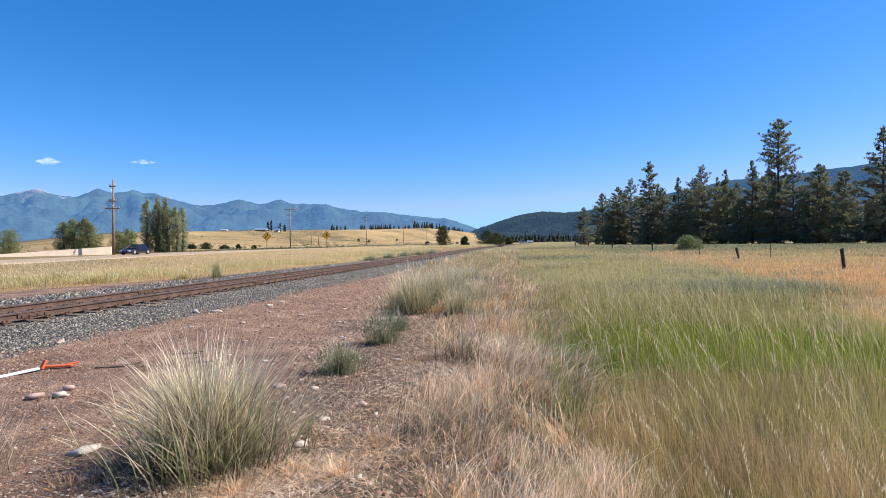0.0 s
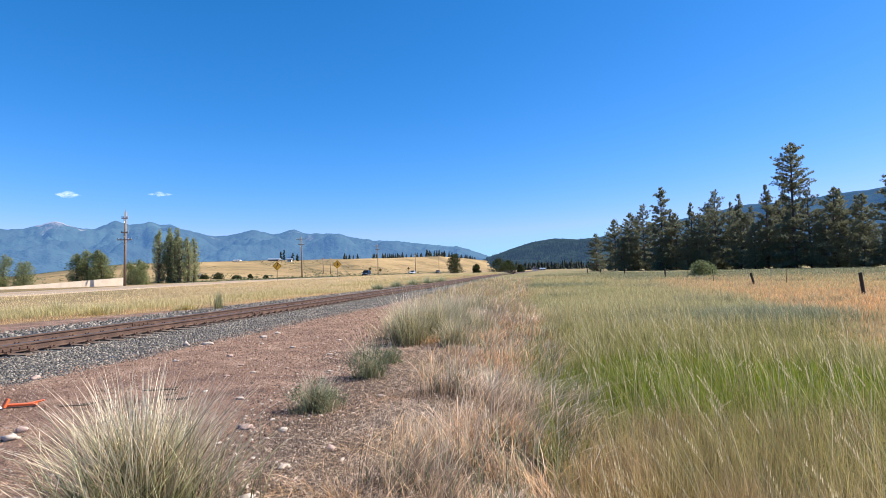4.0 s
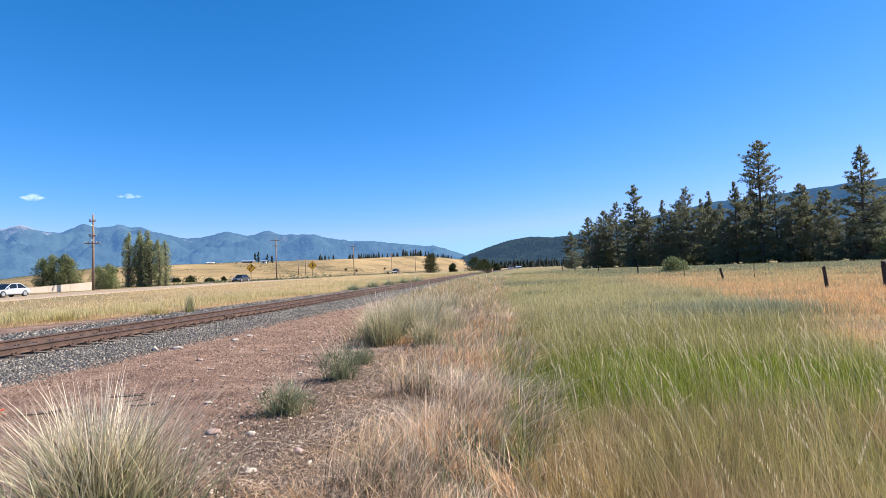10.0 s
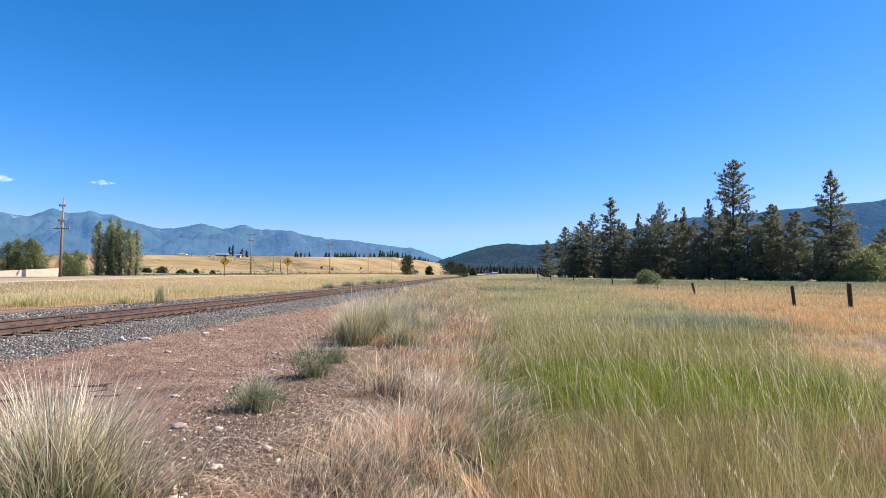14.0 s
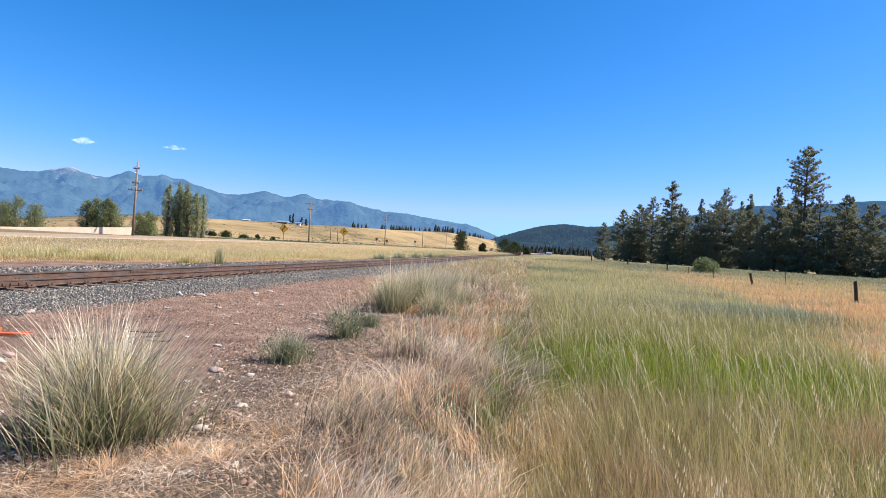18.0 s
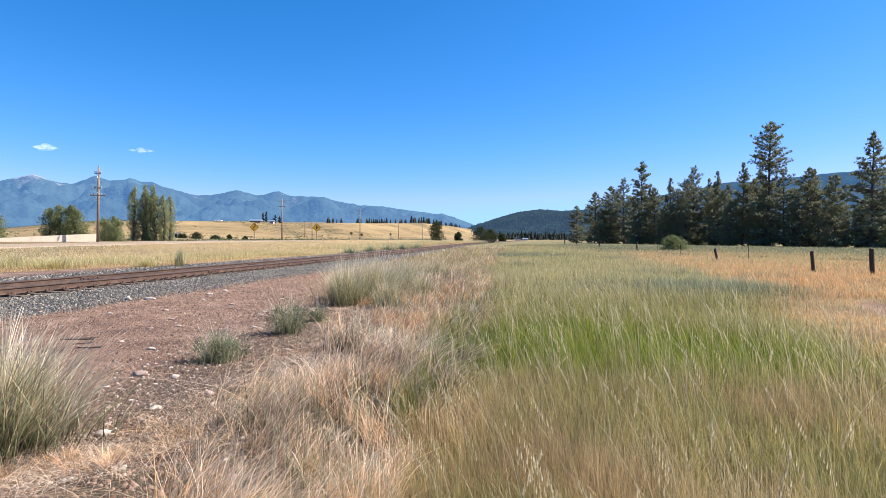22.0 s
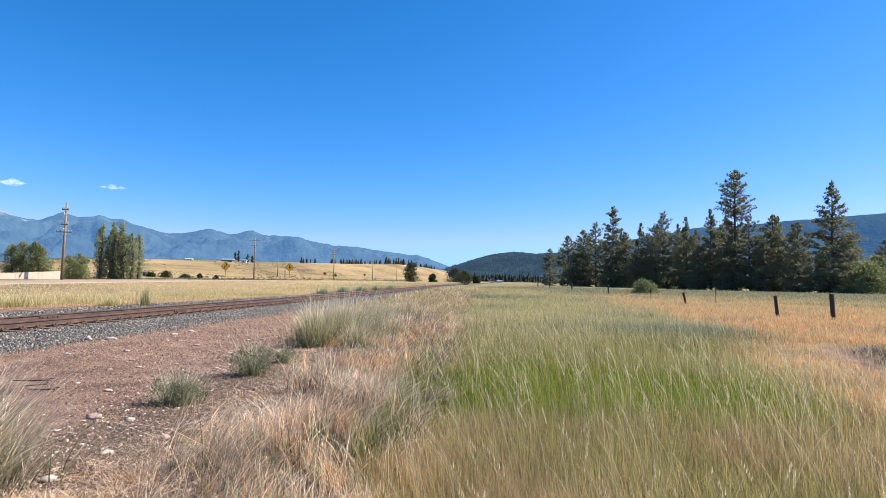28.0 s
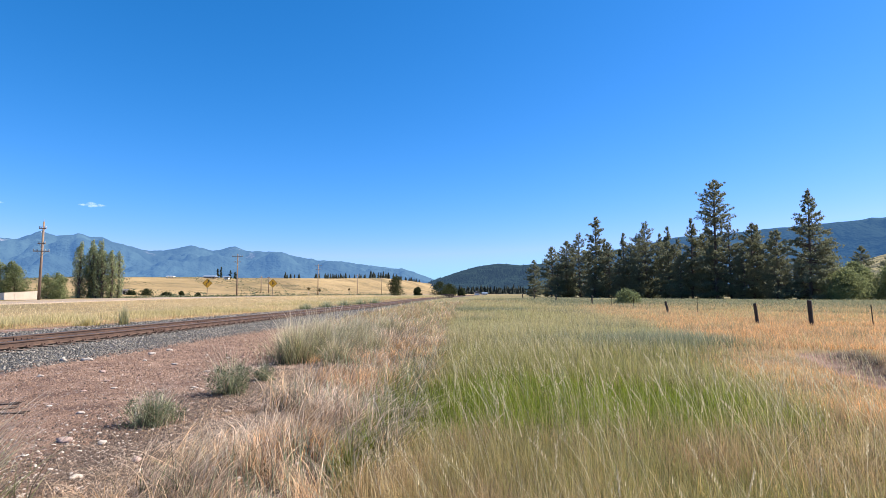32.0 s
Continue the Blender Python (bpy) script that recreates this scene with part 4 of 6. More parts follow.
    off, flat = lean[m, None] * u**1.8, np.clip(lean[m] / h[m], 0, 1.2)[:, None]
    cx, cy = x[m, None] + off * np.cos(heading[m])[:, None], y[m, None] + off * np.sin(heading[m])[:, None]
    c = np.stack([cx, cy, ground_z(x[m], y[m])[:, None] + h[m, None] * (u - 0.1 * u**3 * flat)], -1)
    side = np.where(np.arange(10) % 2 == 0, 1.0, -1.0)[None, :, None]
    a = rng.uniform(0, 6.283, (len(m), 1))
    out = np.stack([np.cos(a), np.sin(a), 0 * a], -1) * side * (0.0065 * (r[m] / 4) ** 0.35)[:, None, None]
    tip = np.stack([0 * a, 0 * a, 0 * a + 1.0], -1) * (h[m] / 32)[:, None, None] + out * 0.6
    grains = np.stack([c, c + out + 0.3 * tip, c + tip * 1.25], 2)
    thick = np.stack([c, c + np.stack([-out[..., 1], out[..., 0], out[..., 2]], -1) + 0.3 * tip, c + tip * 1.25], 2)
    tagged(new("seed_ears", tri_mesh("seed_ears", np.concatenate([grains, thick]).reshape(-1, 3), MAT["seed_ear"])), "pale ripe ears at the ends of the seed stalks", "grass", kind="stuff")

    # the dry strip between the dirt and the field
    x, y, r = sector(rng, 190000, 2.4, 75, -16, 24, 1.5)
    side_w, side_f = x - weed_edge(y) + 0.5 * fbm(x, y, 1.0, 3) + 0.25 * fbm(x, y, 3.1, 1), x - field_edge(y) + 0.3 * fbm(x, y, 0.8, 2)
    clump = smooth01(-0.15, 0.42, fbm(x, y, 2.6, 6) + 0.6 * fbm(x, y, 6.0, 1) + 0.4 * fbm(x, y, 12.0, 3))
    keep = (side_w > -0.1) & (side_f < 0.35) & (track_side(x, y) > 2.6) & (rng.random(len(x)) < 1 - 0.25 * smooth01(20, 45, y)) & (rng.random(len(x)) < (0.05 + 0.95 * clump) * (0.72 + 0.28 * smooth01(4.2, 6.0, y))) & (rng.random(len(x)) < smooth01(-0.1, 0.9, side_w) + 0.12)
    x, y, r = x[keep], y[keep], r[keep]
    into_field = x - field_edge(y)
    gold = 0.10 + 0.55 * smooth01(0.0, 0.45, fbm(x, y, 1.3, 8)) + 0.6 * smooth01(6.0, 4.6, y + 0.5 * fbm(x, y, 1.1, 2)) * smooth01(0.7, 1.4, x - weed_edge(y) + 0.3 * fbm(x, y, 1.9, 5)) + 0.9 * smooth01(8, 10.5, y) * smooth01(24, 17, y) + 0.6 * smooth01(20, 30, y)
    pick = rng.random(len(x))
    kind = np.where(pick < gold * 0.5, 0.9, np.where(rng.random(len(x)) < 0.05 + 0.28 * smooth01(0.1, 0.5, fbm(x, y, 1.7, 9)), 1.2, 0.0))
    kind = np.where((rng.random(len(x)) < 0.5 * smooth01(-0.45, 0.0, into_field + 0.3 * fbm(x, y, 1.7, 3))) & (y < 16) & (y > 5.2), 1.2, kind)
    kind = np.where(rng.random(len(x)) < 0.34 * smooth01(14, 30, y + 2 * fbm(x, y, 0.5, 3)), 0.6, kind)
    tall = 0.46 * (0.55 + 0.8 * smooth01(-0.5, 0.6, fbm(x, y, 1.9, 4)))
    for name, label, lo, hi, mat, lean, f in (("straw_grass", "bleached pinkish straw grass, tangled and dry", -9, 0.5, "straw_pink", (0.1, 1.5), 1.15), ("pale_weeds", "pale yellow-green and straw weeds", 0.5, 0.78, "pale_green", (0.1, 0.9), 1.1), ("golden_weeds", "golden dry grass tufts", 0.78, 0.96, "straw_gold", (0.1, 1.3), 0.85), ("grey_weeds", "grey dead weed stalks", 0.96, 9, "grey_stalk", (0.1, 1.2), 1.0)):
        m = (kind >= lo) & (kind < hi)
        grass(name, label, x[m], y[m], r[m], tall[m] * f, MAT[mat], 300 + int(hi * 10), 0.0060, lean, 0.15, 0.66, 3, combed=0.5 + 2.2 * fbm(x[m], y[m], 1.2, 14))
    x, y, r = sector(rng, 2600, 3.2, 16, -8, 18, 1.3)
    keep = (x > weed_edge(y) + 0.35) & (x < field_edge(y) + 0.2) & (fbm(x, y, 1.6, 12) > 0.05)
    grass("weed_stems", "thin grey-green weed stems in the straw", x[keep], y[keep], r[keep], np.full(int(keep.sum()), 0.5), MAT["weed_sage"], 350, 0.007, (0.05, 0.5), 0.2, 0.6, 3)
    # litter of flattened straw at the edge of the dirt
    n = 17000
    y = 2.6 + 11 * rng.random(n) ** 1.5
    x = weed_edge(y) + rng.normal(-0.05, 0.6, n)
    me = blade_mesh("straw_litter", x, y, ground_z(x, y) + 0.012, rng.uniform(0.01, 0.06, n), np.full(n, 0.005), rng.uniform(0.08, 0.4, n), rng.uniform(0, 6.283, n), MAT["straw_pink"], 8, 2, 0)
    tagged(new("straw_litter", me), "fallen straw lying over the dirt edge", "grass litter", kind="stuff")

    # verge between track and road: golden with green streaks
    n = 200000
    yv = 12 + 180 * rng.random(n) ** 1.9
    k = math.hypot(1, TRACK_SLOPE)
    sv = verge_edge(yv) + 0.4 - 30 * rng.random(n) ** 1.5
    x, y = TRACK_X + TRACK_SLOPE * yv + sv / k, yv - sv * TRACK_SLOPE / k
    keep = (road_side(x, y) > 5.4) & (y > 8)
    x, y, sv = x[keep], y[keep], sv[keep] - verge_edge(yv[keep])
    r = np.hypot(x, y)
    tall = 0.12 + 0.20 * (0.8 + 0.35 * fbm(x, y, 0.3, 1)) * smooth01(0.2, -2.0, sv)
    red = rng.random(len(x)) < smooth01(-3.0, -0.2, sv + 0.9 * fbm(x, y, 0.5, 2)) * 0.85
    green = ~red & (rng.random(len(x)) < 0.92 * smooth01(-0.5, -1.6, sv) * smooth01(-13, -7, sv + 1.5 * fbm(x, y, 0.2, 4)) * (0.25 + 0.75 * smooth01(-0.35, 0.25, fbm(x, y, 0.26, 6) + 0.3 * fbm(x, y, 0.9, 1))))
    gold = ~red & ~green
    tall = tall * 0.75 + 0.16 * smooth01(13, 7, road_side(x, y)) + 0.20 * green * (0.6 + 0.8 * smooth01(-0.4, 0.5, fbm(x, y, 0.45, 8)))
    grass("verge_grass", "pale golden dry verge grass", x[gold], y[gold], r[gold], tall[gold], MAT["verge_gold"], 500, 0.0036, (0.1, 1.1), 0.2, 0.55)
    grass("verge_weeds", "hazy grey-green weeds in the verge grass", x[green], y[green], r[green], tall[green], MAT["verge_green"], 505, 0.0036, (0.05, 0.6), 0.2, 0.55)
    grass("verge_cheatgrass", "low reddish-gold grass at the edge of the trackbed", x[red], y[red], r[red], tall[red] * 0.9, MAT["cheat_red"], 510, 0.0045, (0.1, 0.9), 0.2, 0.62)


def tuft(name, label, category, x, y, height, spread, count, mats, seed, width=0.005, lean=(0.2, 0.9), levels=4, radius=None, group=""):
    """One bunch of blades out of a common foot; mats: shares of the materials, each a part."""
    rng = np.random.default_rng(seed)
    ob = tagged(new(name), label, category, group)
    ob.matrix_world = pose(x, y, float(ground_z(x, y)))
    for part_name, mat, share, tall in mats:
        n = int(count * share)
        foot = radius or spread * 0.42
        a, d = rng.uniform(0, 6.283, n), np.minimum(np.abs(rng.normal(0, 0.55, n)), 1.5) * foot
        px, py = d * np.cos(a), d * np.sin(a)
        h = height * tall * (0.25 + 0.85 * rng.random(n) ** 0.7) * (1 - 0.3 * np.clip(d / foot, 0, 1))
        outward = np.where(rng.random(n) < 0.66, a + rng.normal(0, 0.8, n), rng.uniform(0, 6.283, n))
        l = h * rng.uniform(*lean, n) * (0.45 + 0.55 * np.clip(d / foot, 0, 1)) + spread * 0.12 * rng.random(n)
        me = blade_mesh(part_name, px, py, np.full(n, -0.02), h, np.full(n, width * (0.75 if mat in ("bunch_straw", "bush_straw") else 1.0)) * rng.uniform(0.6, 1.4, n), l, outward, MAT[mat], seed + 5, levels, 0.25, 1.35)
        p = new(part_name, me)
        p.parent = ob
    return ob


def leafy(weed, height, radius, blobs, per, seed):
    """Small narrow leaves round the lower stems of a weed."""
    rng = np.random.default_rng(seed + 900)
    balls = []
    for i in range(blobs):
        a, d, u = rng.uniform(0, 6.283), radius * math.sqrt(rng.random()) * 0.8, rng.uniform(0.08, 0.9)
        balls.append((d * math.cos(a), d * math.sin(a), height * u * (1 - 0.5 * d / radius), radius * rng.uniform(0.14, 0.26), 1.1))
    leaves = new("leaves", tri_mesh("leaves", leaf_points(rng, balls, per, 0.02 + 0.012 * height, 0.22), MAT["leaf_sage"]))
    leaves.parent = weed
    return weed


def build_tufts():
    big = (("foliage", "bunch_green", 0.58, 0.92), ("dry_foliage", "bunch_straw", 0.42, 1.1))
    tuft("bunch_grass", "large grey-green bunchgrass with long straw tips", "bunchgrass", -1.88, 4.62, 1.10, 1.35, 2600, big, 41, 0.0092, (0.05, 1.08), 5, 0.54)
    tuft("bunch_grass", "sparse tall straw bunchgrass on the dirt", "bunchgrass", -3.55, 4.35, 0.80, 0.7, 260, (("dry_foliage", "bunch_straw", 1.0, 1.0),), 42, 0.005, (0.2, 0.7), 5)
    low = (("dry_foliage", "straw_gold", 0.5, 1.0), ("foliage", "straw_pink", 0.5, 1.1))
    for x, y, h, c, seed in ((-1.15, 4.35, 0.17, 420, 46), (-1.45, 4.05, 0.2, 360, 47), (-0.75, 4.2, 0.2, 260, 48), (-2.75, 4.25, 0.14, 200, 49), (-0.55, 4.9, 0.22, 200, 40)):
        tuft("low_straw_tuft", "low tangled orange-gold straw at the bunchgrass foot", "grass tuft", x, y, h, 0.7, c, low, seed, 0.005, (0.3, 1.7), 3, 0.3, group="straw tufts by the dirt")
    sage = (("foliage", "weed_sage", 0.74, 0.9), ("dry_foliage", "bunch_straw", 0.26, 1.25))
    for x, y, h, s, c, seed, label in ((-1.40, 7.9, 0.56, 0.66, 520, 43, "small leafy grey-green weed on brown dirt"), (-1.08, 10.1, 0.88, 0.7, 360, 44, "wispy taller grey-green weed on brown dirt"), (-0.85, 11.6, 0.50, 0.4, 200, 45, "small dry weed at the dirt edge")):
        leafy(tuft("sage_weed", label, "weed", x, y, h, s, c, sage, seed, 0.0068, (0.15, 0.95), 4, group="weeds on the dirt"), h * 0.8, s * 0.62, 40, 26, seed)
    bush = (("foliage", "bush_sage", 0.52, 0.85), ("dry_foliage", "bush_straw", 0.42, 1.1), ("stalk_foliage", "bunch_straw", 0.06, 1.4))
    for x, y, h, s, c, seed in ((-0.72, 14.3, 1.25, 1.4, 1900, 51), (-0.15, 15.0, 1.3, 1.5, 1900, 52), (-1.0, 15.7, 1.1, 1.4, 1500, 53), (0.1, 16.8, 1.2, 1.6, 1700, 54), (-0.75, 17.6, 1.1, 1.6, 1500, 55), (0.45, 19.4, 1.1, 1.8, 1900, 56), (0.1, 22.0, 1.0, 2.0, 1700, 57), (1.2, 25.0, 1.0, 2.0, 1600, 58), (0.35, 13.4, 0.8, 1.1, 900, 59), (1.0, 16.0, 0.9, 1.3, 1100, 50)):
        leafy(tuft("tall_weed_bush", "tall grey-green grass bush with long pale stalks", "bunchgrass", x, y, h, s, int(c * 0.55), bush, seed, 0.0095, (0.08, 0.85), 4, group="grass bushes by the track"), h * 0.62, s * 0.5, 22, 14, seed)
    rng = np.random.default_rng(88)
    edge = (("foliage", "field_green", 0.5, 1.0), ("green_foliage", "lush_green", 0.35, 1.0), ("dry_foliage", "grey_stalk", 0.15, 1.1))
    for i in range(13):
        y = 5.9 + 0.55 * i + float(rng.uniform(-0.2, 0.2))
        x = float(field_edge(y)) + float(rng.uniform(-0.3, 0.15))
        tuft("edge_weed", "dark green weed clump where straw meets the meadow", "weed", x, y, float(rng.uniform(0.4, 0.62)), 0.55, 210, edge, 700 + i, 0.008, (0.1, 0.9), 3, 0.24, group="weeds along the meadow edge")
    tuft("upright_weed", "single upright dark green weed beyond the rails", "weed", -10.85, 27.8, 1.0, 0.4, 420, (("foliage", "verge_green", 0.5, 1.0), ("dry_foliage", "weed_sage", 0.5, 1.05)), 61, 0.012, (0.02, 0.22), 3, 0.22)
    for x, y, h, s, seed in ((-15.0, 25.2, 0.7, 2.0, 62), (-12.2, 27.4, 0.55, 1.6, 63), (-17.6, 26.4, 0.75, 2.2, 64), (-6.6, 52.5, 0.75, 1.8, 65), (-5.4, 57.5, 0.85, 2.2, 66), (-4.2, 62.5, 0.8, 2.4, 67), (-2.9, 67.5, 0.9, 2.8, 68), (-1.5, 73, 0.9, 3.0, 60)):
        tuft("verge_weed", "low green weed patch beside the track", "weed", x, y, h, s, 420, (("foliage", "weed_sage" if y > 40 else "verge_green", 1.0, 1.0),), seed, 0.022, (0.1, 0.6), 2, group="verge weeds")
    for x, y, h, s, seed in ((9.4, 121.0, 0.8, 3.0, 171), (10.6, 127.0, 0.95, 3.4, 172), (11.6, 132.0, 0.85, 3.0, 173)):
        tuft("dry_weed", "mound of pale dry weeds beside the far track", "weed", x, y, h, s, 500, (("dry_foliage", "bush_straw", 1.0, 1.0),), seed, 0.03, (0.1, 0.8), 2, group="dry weeds by the far track")
    for i, (x, y, h) in enumerate(((14.15, 15.9, 0.30), (13.85, 15.1, 0.42), (13.5, 14.3, 0.46), (13.1, 13.4, 0.40), (12.7, 12.5, 0.45), (12.2, 11.4, 0.40), (11.7, 10.4, 0.36))):
        tuft("dead_brush", "dark tangle of dead roots along a washed-out bank", "brush", x, y, h * 0.7, 1.1, 150, (("dead_foliage", "weathered_wood", 0.6, 1.0), ("dry_foliage", "grey_stalk", 0.4, 0.9)), 690 + i, 0.010, (0.4, 1.6), 3, 0.5, group="dead brush on the bank")


# ---- trees ----
def spikes(centres, axes, size, per, seed, slim=0.16, spread=0.9):
    """Needle tufts: slim triangles that fan out round each centre."""
    rng = np.random.default_rng(seed)
    n = len(centres)
    d = rng.normal(size=(n, per, 3)) * spread + axes[:, None, :]
    d /= np.linalg.norm(d, axis=-1, keepdims=True)
    side = np.cross(d, rng.normal(size=(n, per, 3)))
    side /= np.linalg.norm(side, axis=-1, keepdims=True) + 1e-9
    length = size[:, None, None] * rng.uniform(0.6, 1.2, (n, per, 1))
    c = centres[:, None, :] + rng.normal(size=(n, per, 3)) * size[:, None, None] * 0.25
    tri = np.stack([c - side * length * slim, c + side * length * slim, c + d * length], 2)
    return tri.reshape(-1, 3)


def tri_mesh(name, pts, material):
    return arrays_mesh(name, pts, np.arange(len(pts)), np.full(len(pts) // 3, 3), material)


def conifer(label, height, radius, seed, outline, limbs_n=130, droop=0.0, bunch=1.0, group="pines at the field's edge"):
    """A pine: tapered trunk, limbs in uneven whorls, bottlebrush tufts of needles along them.
    outline: crown width against radius, by height from 0 to 1; where it is 0 the trunk is bare."""
    rng = np.random.default_rng(seed)
    tree = tagged(new("pine_tree"), label, "pine tree", group)
    bend = rng.uniform(-0.3, 0.3, 2)

    def axis(u):
        return np.array([bend[0] * math.sin(u * 3), bend[1] * math.sin(u * 2.4), u * height])

    rings = []
    for u in np.linspace(0, 1, 9):
        rr, c = 0.015 * height * (1 - u) ** 0.8 + 0.02, axis(u)
        rings.append([(c[0] + rr * math.cos(a), c[1] + rr * math.sin(a), c[2]) for a in np.linspace(0, 2 * math.pi, 8, endpoint=False)])
    limbs, centres, axes, sizes = loft(bmesh.new(), rings), [], [], []
    us, ws = zip(*outline)
    u = us[0]
    while u < 1.0:
        wide = float(np.interp(u, us, ws)) * radius
        for k in range(int(rng.integers(3, 6))):
            if wide < 0.15:
                continue
            a = rng.uniform(0, 6.283)
            reach = max(wide * rng.choice((1.0, 0.8, 0.55, 1.12)) * rng.uniform(0.75, 1.05), 0.3)
            lift = 0.75 * u - 0.12 - droop + rng.normal(0, 0.14)
            base = axis(min(u + rng.uniform(-0.012, 0.012), 1.0))
            out = np.array([math.cos(a), math.sin(a), lift])
            tip = base + out * reach
            if reach > 0.9:
                rod(limbs, base, tip, 0.035 + 0.010 * reach, 0.015, 4)
            for j in range(int(3 + 4.2 * reach * bunch)):
                w = rng.uniform(0.25, 1.0) ** 0.7
                side = np.array([-math.sin(a), math.cos(a), 0.0]) * rng.normal(0, 0.20 * reach * w)
                centres.append(base + out * reach * w + side + np.array([0, 0, rng.normal(0.08, 0.10)]))
                axes.append(out * 0.5 + np.array([0, 0, 0.45]))
                sizes.append(rng.uniform(0.26, 0.46) * (1.0 - 0.3 * u))
        u += height ** -1 * rng.uniform(0.28, 0.60) * 130 / limbs_n
    part("trunk", limbs, MAT["bark"], tree)
    crown = new("crown", tri_mesh("crown", spikes(np.array(centres), np.array(axes), np.array(sizes), 14, seed + 1, 0.18, 1.0), MAT["pine_needle"]))
    crown.parent = tree
    return tree


def leaf_points(rng, blobs, per, size, slim=0.55):
    """Small folded leaves scattered through the shells of the given blobs (x, y, z, radius, tall)."""
    pts = []
    for bx, by, bz, br, tall in blobs:
        d = rng.normal(size=(per, 3))
        d /= np.linalg.norm(d, axis=1, keepdims=True)
        c = d * (br * rng.uniform(0.55, 1.08, (per, 1))) * np.array([1, 1, tall]) + np.array([bx, by, bz])
        a = rng.normal(size=(per, 3))
        a /= np.linalg.norm(a, axis=1, keepdims=True)
        b = np.cross(a, d + 0.3 * rng.normal(size=(per, 3)))
        b /= np.linalg.norm(b, axis=1, keepdims=True) + 1e-9
        s = size * rng.uniform(0.6, 1.4, (per, 1))
        pts.append(np.stack([c - a * s, c + b * s * slim, c + a * s, c - a * s, c + a * s, c - b * s * slim], 1).reshape(-1, 3))
    return np.concatenate(pts)


def broadleaf(name, label, category, x, y, height, width, mat, seed, blobs=26, per=90, leaf=0.28, columns=1, group="", base=0.12, skew=1.0):
    """A leafy tree or shrub: stems from the ground, limbs and clumps of small leaves with gaps."""
    rng = np.random.default_rng(seed)
    tree = tagged(new(name), label, category, group)
    tree.matrix_world = pose(x, y, float(ground_z(x, y)) - 0.05)
    balls = []
    for c in range(columns):
        stems = bmesh.new()
        cx = 0.0 if columns == 1 else width * ((c + 0.5) / columns - 0.5) + rng.uniform(-0.2, 0.2) * width / columns
        cy = 0.0 if columns == 1 else rng.uniform(-1.6, 1.6)
        hh = height * (1.0 if columns == 1 else rng.uniform(0.74, 1.0) if columns > 5 else (1 - 0.34 * (2 * (c + 0.5) / columns - 1) ** 2) * rng.uniform(0.88, 1.0))
        ww = width / columns * (1.0 if columns == 1 else 2.3 if columns < 6 else 4.6)
        rod(stems, (cx, cy, 0), (cx + rng.uniform(-0.2, 0.2), cy, hh * 0.8), 0.025 * height, 0.02, 7)
        for i in range(blobs // columns):
            u = base + (1 - base) * ((i + rng.random()) / (blobs / columns))
            prof = math.sin(math.pi * min(max(u * 0.86 + 0.12, 0), 1)) ** (0.7 * skew)
            a, d = rng.uniform(0, 6.283), ww * 0.5 * prof * math.sqrt(rng.random()) * 0.85
            br = ww * (0.15 + 0.13 * rng.random()) * (0.6 + 0.6 * prof) * (0.72 if columns > 5 else 1.0)
            p = (cx + d * math.cos(a), cy + d * math.sin(a), hh * u - br * 0.5)
            if i % 2 == 0:
                rod(stems, (cx, cy, hh * u * 0.6), p, 0.012 * height, 0.012, 5)
            balls.append((*p, br, 2.2 if columns > 5 else 1.2 if columns > 1 else 0.9))
        part("trunk", stems, MAT["bark"], tree)
    crown = new("crown", tri_mesh("crown", leaf_points(rng, balls, per, leaf), MAT[mat]))
    crown.parent = tree
    return tree


